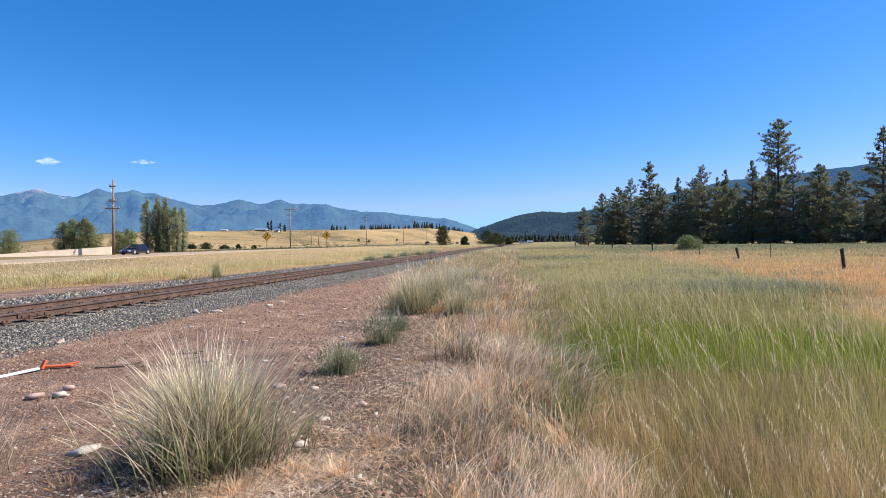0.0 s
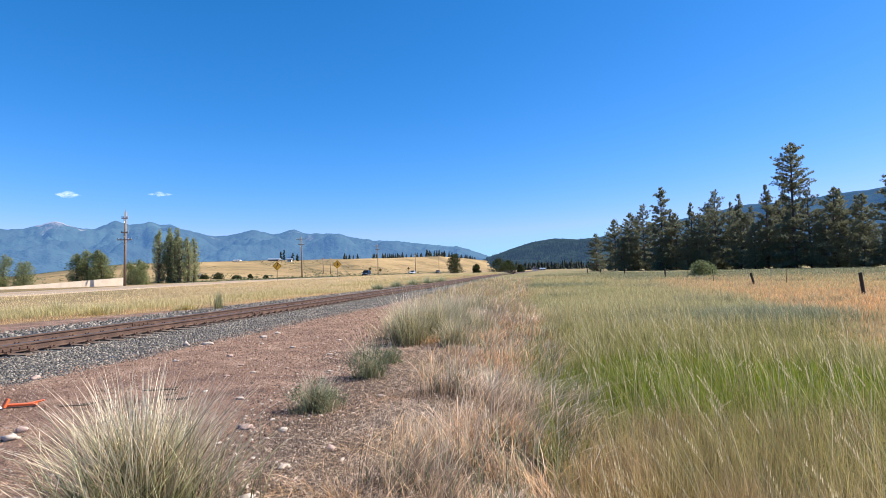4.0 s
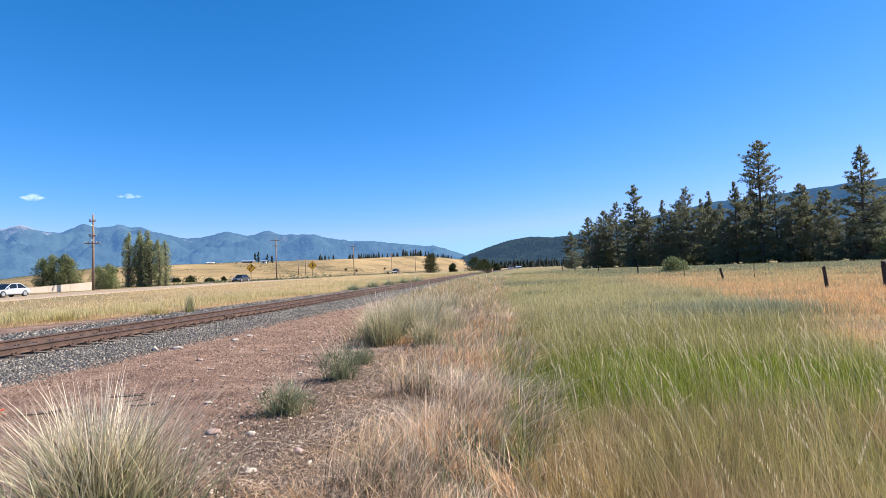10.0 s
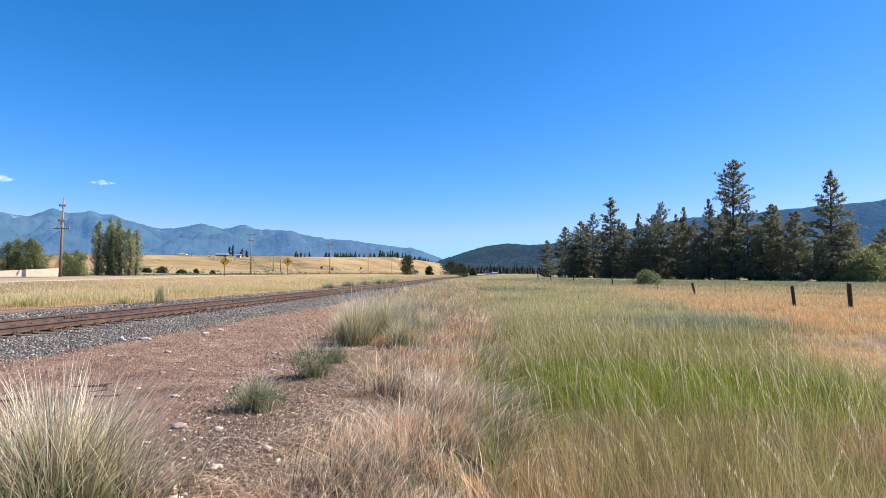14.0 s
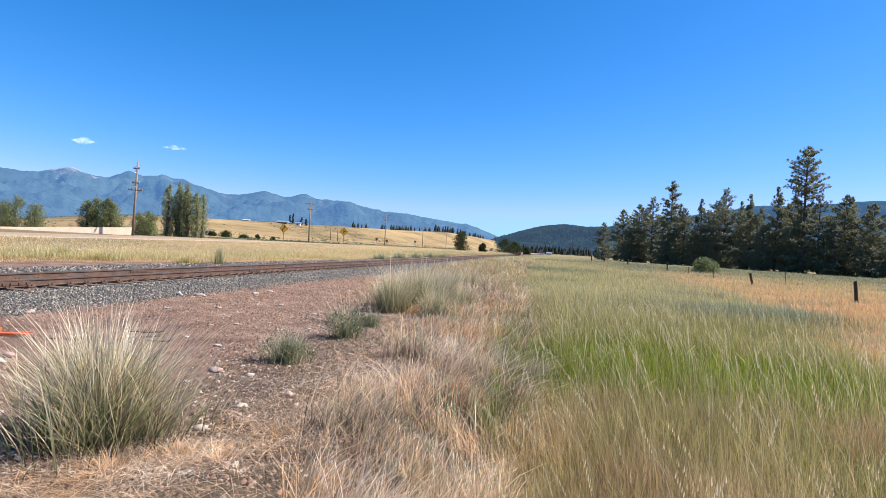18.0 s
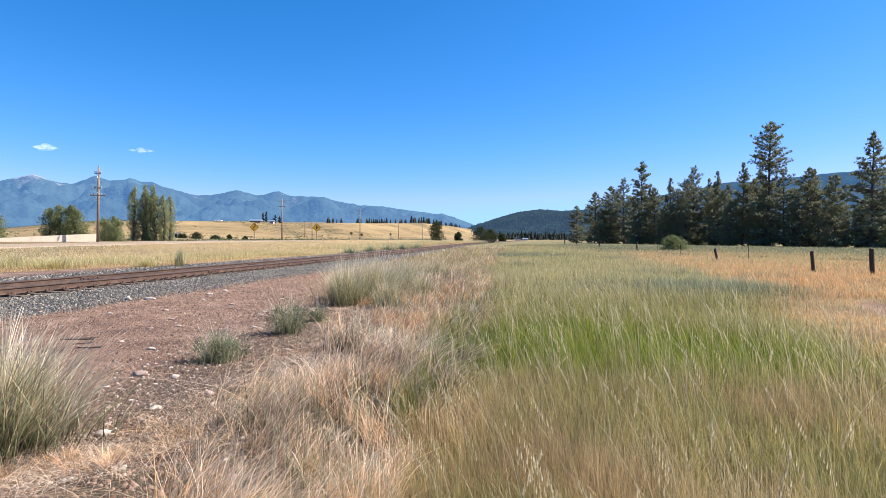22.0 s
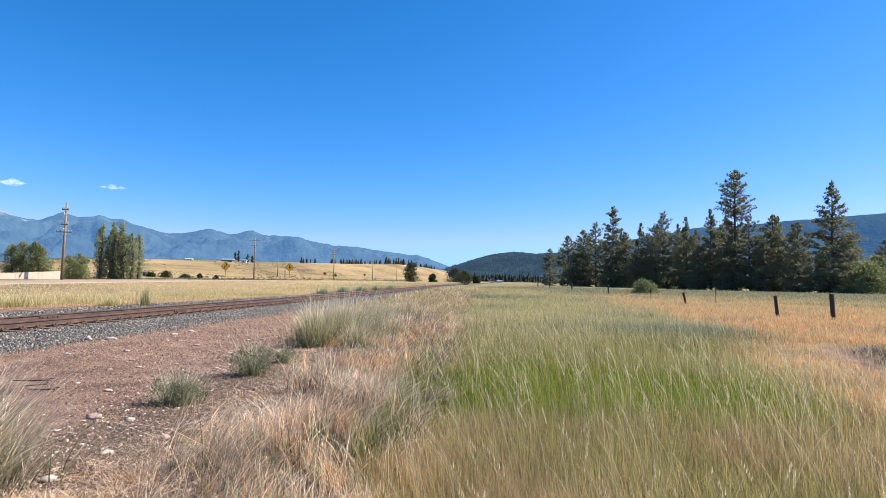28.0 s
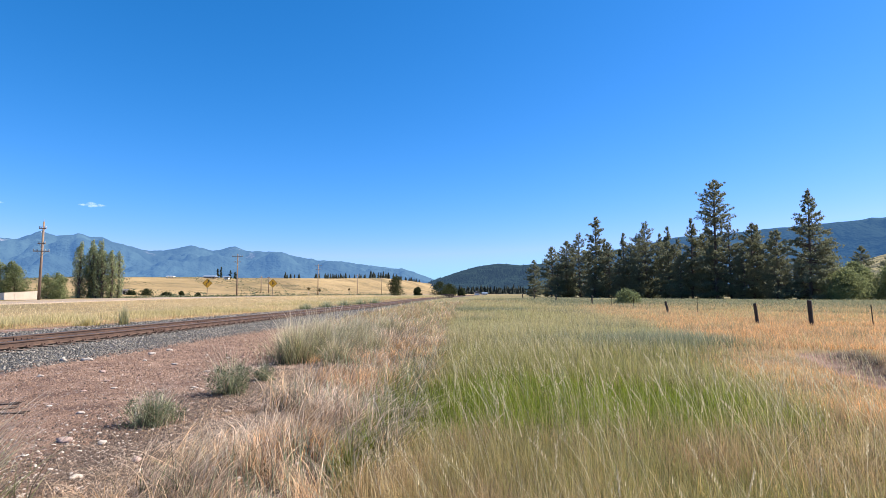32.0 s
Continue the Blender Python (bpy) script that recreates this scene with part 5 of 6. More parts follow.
def build_trees():
    tall = ((0.04, 0.75), (0.2, 1.0), (0.32, 0.8), (0.40, 0.30), (0.52, 0.22), (0.60, 0.74), (0.72, 0.70), (0.85, 0.52), (0.95, 0.26), (1.0, 0.05))
    whorled = ((0.04, 0.9), (0.25, 1.0), (0.45, 0.8), (0.6, 0.5), (0.72, 0.42), (0.86, 0.36), (0.95, 0.2), (1.0, 0.04))
    spire = ((0.03, 0.95), (0.2, 1.0), (0.45, 0.75), (0.7, 0.45), (0.88, 0.22), (1.0, 0.03))
    dense = ((0.02, 0.85), (0.2, 1.0), (0.5, 0.88), (0.72, 0.60), (0.88, 0.30), (1.0, 0.03))
    broad = ((0.01, 1.0), (0.15, 1.0), (0.35, 0.84), (0.55, 0.60), (0.7, 0.44), (0.85, 0.24), (1.0, 0.03))
    models = [conifer("tall dark ponderosa pine standing above the others", 23.0, 4.9, 71, tall, 150),
              conifer("dark green pine with a thin whorled top", 19.0, 4.6, 72, whorled, 120),
              conifer("slender dark pine in the row behind the field", 17.0, 3.9, 73, spire, 130),
              conifer("dense dark green pine in the row behind the field", 14.5, 4.7, 74, dense, 140),
              conifer("broad tall pine in the row behind the field", 18.5, 5.8, 75, broad, 150, 0.08),
              conifer("rounded dark green pine in the row behind the field", 16.0, 4.6, 76, dense, 110, -0.1)]
    # model, place, height against the model's own, turn
    places = ((0, 62.8, 108.6, 1.0, 10), (1, 50.0, 141.8, 1.05, 40), (5, 57.2, 127.6, 1.06, 80), (2, 56.3, 139.0, 0.92, 15), (2, 63.4, 130.4, 0.96, 200), (2, 61.0, 114.6, 0.95, 130), (3, 43.6, 159.0, 0.95, 12),
              (5, 48.0, 147.4, 1.02, 70), (2, 73.3, 107.4, 0.76, 160), (4, 69.8, 92.3, 0.98, 20), (3, 46.2, 153.0, 1.02, 99), (2, 53.0, 143.0, 0.86, 33), (5, 55.0, 132.0, 0.78, 240), (3, 59.4, 122.0, 0.84, 310),
              (5, 66.5, 110.0, 0.92, 45), (3, 68.6, 106.0, 0.98, 140), (2, 71.0, 108.5, 0.84, 220), (3, 64.5, 117.0, 0.92, 280), (3, 51.5, 136.5, 0.9, 350), (3, 40.2, 166.0, 0.72, 60), (3, 57.8, 133.0, 0.98, 5),
              (5, 62.0, 122.0, 0.80, 95), (3, 70.0, 101.0, 0.86, 190), (3, 76.0, 97.0, 0.70, 170), (3, 79.5, 93.0, 0.62, 75), (3, 84.0, 92.0, 0.58, 20), (3, 66.8, 119.0, 1.0, 130), (3, 45.2, 150.0, 0.72, 222), (2, 60.5, 128.0, 0.85, 66), (3, 72.5, 113.0, 0.85, 12), (3, 54.5, 126.0, 0.6, 12), (3, 48.5, 138.0, 0.62, 50), (3, 58.5, 114.5, 0.6, 200), (3, 65.5, 104.0, 0.66, 250), (3, 67.8, 98.0, 0.62, 300), (3, 63.5, 112.0, 0.7, 20), (3, 52.0, 131.0, 0.6, 77), (3, 43.0, 150.5, 0.62, 111), (3, 73.5, 93.0, 0.6, 131), (3, 74.5, 99.0, 0.66, 15), (3, 71.0, 96.0, 0.55, 200), (3, 47.2, 152.0, 0.45, 30), (3, 59.8, 142.0, 0.45, 60), (3, 74.0, 127.0, 0.45, 90), (3, 83.0, 117.0, 0.45, 120))
    used = set()
    for k, x, y, f, turn in places:
        m = pose(x, y, float(ground_z(x, y)) - 0.1, 0, 0, turn)
        if k in used:
            ob = copy_thing(models[k], m)
        else:
            ob = models[k]
            ob.matrix_basis = m
            used.add(k)
        ob.scale = (f, f, f)
    # leafy bushes among the pines and by the fence
    broadleaf("willow_bush", "round pale green bush by the fence", "bush", 29.1, 69.2, 1.75, 3.6, "leaf_pale", 81, 34, 260, 0.07)
    for x, y, h, w, s in ((71.5, 86.5, 5.0, 6.5, 82), (78.5, 85.5, 5.6, 6.5, 83), (83.0, 83.0, 5.2, 7.0, 84), (74.5, 89.0, 6.2, 6.0, 85), (90.0, 82.0, 5.4, 8.0, 86)):
        broadleaf("leafy_tree", "green leafy tree beside the pines", "tree", x, y, h, w, "leaf_green", s, 40, 330, 0.11, group="leafy trees by the pines")
    # beyond the road
    broadleaf("willow_tree", "broad green tree with feathery top beyond the road wall", "tree", -60.5, 95.5, 6.5, 6.4, "leaf_green", 91, 120, 170, 0.10, columns=4, base=0.03, group="trees beyond the road")
    broadleaf("willow_tree", "round green tree beyond the highway", "tree", -75.0, 97.0, 5.4, 5.6, "leaf_green", 92, 80, 160, 0.10, columns=3, base=0.03, group="trees beyond the road")
    broadleaf("willow_tree", "small green tree beside a utility pole", "tree", -49.5, 90.5, 4.4, 3.8, "leaf_green", 93, 66, 150, 0.09, columns=3, base=0.02, group="trees beyond the road")
    broadleaf("poplar_trees", "close row of tall feathery green poplars", "poplar", -47.0, 98.0, 9.4, 6.2, "leaf_poplar", 97, 420, 46, 0.12, columns=12, base=0.01)
    # dark shrubs by the road in the distance
    for x, y, h, w, s in ((0.2, 215.0, 7.2, 6.0, 95), (8.5, 225.0, 3.4, 3.2, 96), (17.5, 232.0, 5.6, 9.0, 97), (21.5, 236.0, 4.8, 6.0, 98), (26.0, 228.0, 3.0, 3.2, 99)):
        broadleaf("juniper_bush", "dark green juniper in the dry grass", "bush", x, y, h, w, "leaf_juniper", s, 30, 150, 0.17, group="junipers by the road")
    # low dark bushes on the far side of the road
    for x, y, h, w, s in ((-61, 150, 1.7, 4.2, 111), (-64.5, 149, 1.2, 3.0, 114), (-57.5, 153, 1.0, 2.6, 112), (-54.5, 155, 1.3, 1.6, 115), (-51, 157, 1.0, 1.4, 113)):
        broadleaf("roadside_bush", "low dark bush below the dry hill", "bush", x, y, h, w, "leaf_juniper", s, 16, 90, 0.14, group="bushes below the hill")


def cone_woods(name, label, spots, seed, mat):
    """Far woods: small ragged conifers, joined."""
    rng = np.random.default_rng(seed)
    pts = []
    for x, y, z, h in spots:
        for lvl in range(4):
            zb, zt, w = z + h * (0.08 + 0.2 * lvl), z + h * (0.45 + 0.185 * lvl), h * 0.27 * (1 - 0.2 * lvl) * rng.uniform(0.8, 1.2)
            a0 = rng.uniform(0, 6.28)
            ring = [(x + w * math.cos(a0 + a) * rng.uniform(0.7, 1.2), y + w * math.sin(a0 + a) * rng.uniform(0.7, 1.2), zb - h * 0.04 * rng.random()) for a in np.linspace(0, 2 * math.pi, 6, endpoint=False)]
            for i in range(6):
                pts += [ring[i], ring[(i + 1) % 6], (x, y, zt)]
    tagged(new(name, tri_mesh(name, np.array(pts), mat)), label, "far trees", kind="stuff")


def polar(az, d):
    return d * math.sin(radians(az)), d * math.cos(radians(az))


def build_far_woods():
    rng = random.Random(8)
    spots = []
    for a0, a1, n, h0, h1 in ((-10.9, -9.5, 9, 3.5, 6.0), (-8.4, -7.6, 6, 4, 6), (-7.2, -3.2, 34, 4.0, 7.5), (-3.2, 2.0, 46, 6.0, 13.0)):
        for i in range(n):
            az = rng.uniform(a0, a1)
            dd = 176 / (ROAD_SLOPE - math.tan(radians(az))) * rng.uniform(0.97, 1.08)
            x, y = polar(az, dd)
            spots.append((x, y, float(ground_z(x, y)) - 0.3, rng.uniform(h0, h1)))
    for i in range(330):
        az, dd = rng.uniform(4.5, 15), rng.uniform(540, 760)
        x, y = polar(az, dd)
        spots.append((x, y, float(ground_z(x, y)) - 0.3, rng.uniform(4, 8) + 4 * rng.random() ** 4))
    for i in range(120):
        az, dd = rng.uniform(15, 52), rng.uniform(260, 420)
        x, y = polar(az, dd)
        spots.append((x, y, float(ground_z(x, y)) - 0.3, rng.uniform(7, 13)))
    cone_woods("distant_woods", "distant dark conifers along the valley", spots, 4, MAT["far_conifer"])


def build_hill_scrub():
    """Small grey-green clumps over the dry hill, thickest along its foot beside the road."""
    rng = np.random.default_rng(57)
    n = 9000
    y = 95 + 330 * rng.random(n) ** 0.8
    q = np.where(rng.random(n) < 0.3, -9 - 7 * rng.random(n), -14 - 190 * rng.random(n) ** 1.2)
    x = ROAD_X + ROAD_SLOPE * y + q * math.hypot(1, ROAD_SLOPE)
    keep = (fbm(x, y, 0.035, 3) + 0.5 * fbm(x, y * 0.4, 0.11, 7) > -0.05) | (q > -14)
    x, y = x[keep], y[keep]
    z, size = ground_z(x, y), rng.uniform(0.10, 0.26, len(x)) * (1 + rng.random(len(x)) ** 6)
    per = 7
    c = np.stack([x, y, z], -1)[:, None, :] + rng.normal(size=(len(x), per, 3)) * size[:, None, None] * np.array([1.3, 1.3, 0.45])
    c[..., 2] = np.maximum(c[..., 2], z[:, None] + 0.02)
    d = rng.normal(size=(len(x), per, 3, 3)) * size[:, None, None, None] * 0.6
    tagged(new("hill_scrub", tri_mesh("hill_scrub", (c[:, :, None, :] + d).reshape(-1, 3), MAT["leaf_sage"])), "small grey-green scrub dotting the dry hill", "scrub", kind="stuff")


# ---- mountains ----
def range_mesh(name, a0, a1, skyline, near, far, material, seed, rough, label, steps=260, rows=26, back=0.55, bare=()):
    """A mountain range: a crest at the far side whose height angle skyline(az) gives, spurs and gullies running down to the plain."""
    az = np.linspace(a0, a1, steps)
    u = np.concatenate([np.linspace(0, 1, rows), [1.06, 1.14, 1.25]])
    A, U = np.meshgrid(az, u)
    crest = np.tan(np.radians(skyline(az))) * far + 1.75
    R = near + (far - near) * np.clip(U, 0, 1) + (far * 0.12) * np.clip(U - 1, 0, 1) * 4
    X0, Y0 = R * np.sin(np.radians(A)), R * np.cos(np.radians(A))
    grain = far / 5.5

    def craggy(size, shift, octaves):
        flat = [noise.fractal(Vector((a / size, b / size, shift)), 1.0, 2.0, octaves) for a, b in zip(X0.ravel(), Y0.ravel())]
        return np.array(flat).reshape(X0.shape)

    wide, fine = craggy(grain, seed, 3), craggy(grain / 4.5, seed + 9.3, 5)
    shape = np.where(U <= 1, np.clip(U, 0, 1) ** np.clip(1.0 + 0.9 * wide, 0.5, 1.9), 1 - (U - 1) * 4 * back)
    mask = np.sin(np.pi * np.clip(U, 0, 1)) ** 0.7
    H = crest[None, :] * (shape + rough * 0.17 * mask * fine)
    top = np.abs(U - 1) < 0.001
    H = np.minimum(H, crest[None, :] * (R / far)) * np.where(top, 1, 0.985)
    base = -5.0
    Z = np.where(U < 0.02, base, H)
    X, Y = R * np.sin(np.radians(A)), R * np.cos(np.radians(A))
    n, m = X.shape
    idx = np.arange(n * m).reshape(n, m)
    quads = np.stack([idx[:-1, :-1], idx[:-1, 1:], idx[1:, 1:], idx[1:, :-1]], -1).reshape(-1)
    rocky = np.zeros_like(A)
    for c, v, wa, wu, most in bare:
        rocky = np.maximum(rocky, most * np.exp(-((A - c) / wa) ** 2 - ((U - v) / wu) ** 2))
    me = arrays_mesh(name, np.stack([X, Y, Z], -1).reshape(-1, 3), quads, np.full((n - 1) * (m - 1), 4), material, {"bare": rocky.ravel()})
    me.shade_smooth()
    return tagged(new(name, me), label, "mountains", kind="structure")


def peaks(az, base, humps):
    """A skyline: a falling base line and rounded peaks (place, height, width)."""
    out = base.copy()
    for c, h, w in humps:
        out = out + h * np.exp(-np.abs((az - c) / w) ** 1.5)
    return out


def west_line(az):
    base = np.interp(az, (-75, -45, -36, -24, -13, -9, -2, 1.5, 3.2, 8), (3.3, 3.45, 4.02, 3.66, 3.38, 3.20, 2.60, 2.02, 1.40, 0.6))
    return peaks(az, base, ((-34.8, 0.80, 1.5), (-30.6, 0.95, 1.3), (-28.0, 1.0, 1.6), (-26.2, 0.6, 1.0), (-24.6, 0.36, 1.1), (-19.2, 0.72, 1.7), (-15.6, 0.80, 1.3), (-11.6, 0.55, 1.9), (-13.4, 0.25, 0.8), (-5.6, 0.15, 1.3), (0.3, 0.15, 1.0), (-41, 0.6, 2.5), (-52, 0.9, 3))) + 0.05 * fbm(az, az, 2.6) + 0.035 * fbm(az, az * 0, 6.5)


def east_line(az):
    base = np.interp(az, (9, 14, 17.5, 21, 26, 30, 34, 38, 42, 55, 75), (1.8, 2.9, 3.6, 4.2, 5.15, 5.3, 5.65, 5.85, 6.1, 5.8, 5.0))
    return base + 0.05 * fbm(az, az, 1.4, 2) + 0.03 * fbm(az, az, 4.0, 2)


def hill_line(az):
    return np.interp(az, (2.2, 3.4, 5.4, 7.5, 9.7, 11.9, 14.5, 18, 24), (0.75, 1.3, 2.0, 2.6, 2.93, 2.74, 2.9, 2.5, 1.6)) + 0.04 * fbm(az, az, 2.0, 1)


def foothill_line(az):
    return np.interp(az, (34, 37, 39, 41, 43.5, 48, 60, 78), (0.3, 1.5, 2.3, 3.0, 3.7, 4.2, 4.0, 3.5)) + 0.05 * fbm(az, az, 2.4, 3)


def build_mountains():
    screes = ((-34.9, 0.95, 1.7, 0.26, 0.9), (-33.2, 0.86, 0.9, 0.14, 0.62), (-28.0, 0.97, 0.7, 0.08, 0.35), (-22.6, 0.86, 0.9, 0.10, 0.46), (-21.2, 0.62, 0.8, 0.16, 0.5), (-15.4, 0.95, 0.9, 0.08, 0.62), (-14.0, 0.80, 0.8, 0.16, 0.5), (-12.2, 0.66, 0.5, 0.2, 0.42), (-9.8, 0.9, 1.0, 0.12, 0.4), (-24.8, 0.55, 1.2, 0.12, 0.4), (-41, 0.95, 1.5, 0.12, 0.7))
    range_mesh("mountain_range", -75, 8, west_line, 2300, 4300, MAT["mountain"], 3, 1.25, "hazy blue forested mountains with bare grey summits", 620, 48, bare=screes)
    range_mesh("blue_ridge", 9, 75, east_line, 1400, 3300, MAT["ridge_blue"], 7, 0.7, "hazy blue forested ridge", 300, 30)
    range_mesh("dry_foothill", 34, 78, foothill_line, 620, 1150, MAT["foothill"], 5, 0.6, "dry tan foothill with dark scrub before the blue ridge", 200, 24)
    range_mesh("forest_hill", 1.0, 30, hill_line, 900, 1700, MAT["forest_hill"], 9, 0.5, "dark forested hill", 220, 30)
    rng = random.Random(6)
    spots = []
    for i in range(1500):
        az, u = rng.uniform(2.4, 17.5), rng.random() ** 0.6
        dd = 900 + 800 * u
        x, y = polar(az, dd)
        crest = math.tan(radians(float(hill_line(np.array([az]))[0]))) * 1700 + 1.75
        z = crest * u ** (0.75 + 0.7 * 0.5) * 0.97
        spots.append((x, y, min(z, crest * dd / 1700) - 3, rng.uniform(5, 9)))
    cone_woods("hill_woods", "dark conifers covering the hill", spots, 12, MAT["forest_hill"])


def build_clouds():
    for az, el, w, h, seed in ((-34.0, 7.02, 136, 62, 1), (-27.1, 7.36, 165, 42, 2)):
        d = 4200
        cx, cy = polar(az, d)
        cz = 1.75 + d * math.tan(radians(el))
        rng = random.Random(seed)
        bm = bmesh.new()
        for i in range(55):
            t = rng.uniform(-1, 1) * rng.random() ** 0.3
            r = h * 0.20 * (1 - 0.75 * abs(t)) * rng.uniform(0.4, 1.2) + 2.0
            m = Matrix.Translation((t * w * 0.5, i * 0.7, rng.uniform(-0.22, 0.34) * h * (1 - abs(t)))) @ Matrix.Rotation(radians(90), 4, "X") @ Matrix.Diagonal((r * 1.5, r * 0.7, 1, 1))
            bmesh.ops.create_circle(bm, cap_ends=True, segments=14, radius=1.0, matrix=m)
        me = bpy.data.meshes.new("cloud")
        bm.to_mesh(me), bm.free(), me.materials.append(MAT["cloud"]), me.shade_smooth()
        ob = new("cloud", me)
        ob.matrix_world = pose(cx, cy, cz, 0, 0, -az)
        tagged(ob, "small white fair-weather cloud", "cloud", "clouds", "structure")


# ---- roadside things ----
def utility_pole(x, y, top, base, label, arms=((0.55, 1.5), ), lean=0.0, transformer=False, turn=-9):
    pole = tagged(new("utility_pole"), label, "utility pole", "utility poles along the road")
    pole.matrix_world = pose(x, y, base - 0.2, 0, lean, turn)
    h = top - base + 0.2
    part("shaft", rod(bmesh.new(), (0, 0, 0), (0, 0, h), 0.19, 0.12, 10), MAT["pole_wood"], pole, smooth=True)
    for down, half in arms:
        arm = part("crossarm", box(bmesh.new(), 0, -0.14, h - down, half * 2, 0.10, 0.13, 0.015), MAT["pole_wood"], pole)
        for sx in (-0.92, -0.5, 0.5, 0.92):
            bm = rod(bmesh.new(), (sx * half, -0.14, h - down + 0.06), (sx * half, -0.14, h - down + 0.2), 0.05, 0.05, 8)
            rod(bm, (sx * half, -0.14, h - down + 0.2), (sx * half, -0.14, h - down + 0.26), 0.08, 0.06, 8)
            part("insulator", bm, MAT["insulator"], arm)
        brace = rod(bmesh.new(), (-0.55 * half, -0.15, h - down - 0.05), (0, -0.16, h - down - 0.7), 0.02)
        rod(brace, (0.55 * half, -0.15, h - down - 0.05), (0, -0.16, h - down - 0.7), 0.02)
        part("brace", brace, MAT["steel"], pole)
    part("top_pin", rod(bmesh.new(), (0, 0, h - 0.02), (0, 0, h + 0.3), 0.05, 0.03, 8), MAT["insulator"], pole)
    return pole


def warning_sign(x, y, z_mid, z_base, diag, label, bent=True):
    sign = tagged(new("warning_sign"), label, "road sign", "diamond signs by the road")
    sign.matrix_world = pose(x, y, z_base, 0, 0, 16)
    zc = z_mid - z_base
    part("post", box(bmesh.new(), 0, 0.04, zc * 0.5 + diag * 0.1 - 0.1, 0.09, 0.07, zc + diag * 0.6, 0.01), MAT["weathered_wood"], sign)
    side = diag / math.sqrt(2)
    bm = bmesh.new()
    box(bm, 0, -0.02, zc, side, 0.025, side, 0.008, pose(0, 0, 0, 0, 45, 0))
    plate = part("plate", bm, MAT["sign_yellow"], sign)
    edge = bmesh.new()
    for a in (0, 90, 180, 270):
        t = pose(0, 0, 0, 0, 45 + a, 0)
        box(edge, *(Matrix.Translation((0, -0.036, zc)) @ t @ Vector((0, 0, side * 0.44))), side * 0.88, 0.006, side * 0.03, 0, t)
    part("border", edge, MAT["black_paint"], plate)
    mark = bmesh.new()
    if bent:
        for px, pz, a, l in ((-0.11, -0.14, 0, 0.26), (-0.02, 0.02, 55, 0.26), (0.08, 0.15, 0, 0.2)):
            box(mark, px * diag, -0.037, zc + pz * diag, 0.075 * diag, 0.006, l * diag, 0, pose(0, 0, 0, 0, a, 0))
        box(mark, 0.08 * diag, -0.037, zc + 0.25 * diag, 0.14 * diag, 0.006, 0.1 * diag, 0, pose(0, 0, 0, 0, 45, 0))
    else:
        box(mark, 0, -0.037, zc + 0.03 * diag, 0.09 * diag, 0.006, 0.4 * diag)
        box(mark, 0.08 * diag, -0.037, zc + 0.02 * diag, 0.24 * diag, 0.006, 0.08 * diag)
    part("symbol", mark, MAT["black_paint"], plate)


def fence_post(x, y, top, base, r, lean_x, lean_y, label, steel=False):
    post = tagged(new("fence_post"), label, "fence post", "fence posts in the field")
    g = float(ground_z(x, y))
    h = top - g + 0.25
    post.matrix_world = pose(x, y, g - 0.25, lean_y, lean_x, 0)
    if steel:
        bm = box(bmesh.new(), 0, 0, h / 2, 0.045, 0.008, h, 0.002)
        box(bm, 0, 0.02, h / 2, 0.008, 0.036, h, 0.002)
        part("stake", bm, MAT["post_dark"], post)
        return
    rng = random.Random(int(x * 10))
    rings = []
    for u in np.linspace(0, 1, 6):
        rings.append([(r * rng.uniform(0.86, 1.1) * math.cos(a), r * rng.uniform(0.86, 1.1) * math.sin(a), u * h + (rng.uniform(-0.05, 0.03) if u == 1 else 0)) for a in np.linspace(0, 2 * math.pi, 9, endpoint=False)])
    part("post", loft(bmesh.new(), rings), MAT["post_dark"], post)
    bm = bmesh.new()
    rod(bm, (-r - 0.01, 0, h * 0.8), (r + 0.01, 0, h * 0.8), 0.008, None, 5)
    part("staple", bm, MAT["rust_steel"], post)


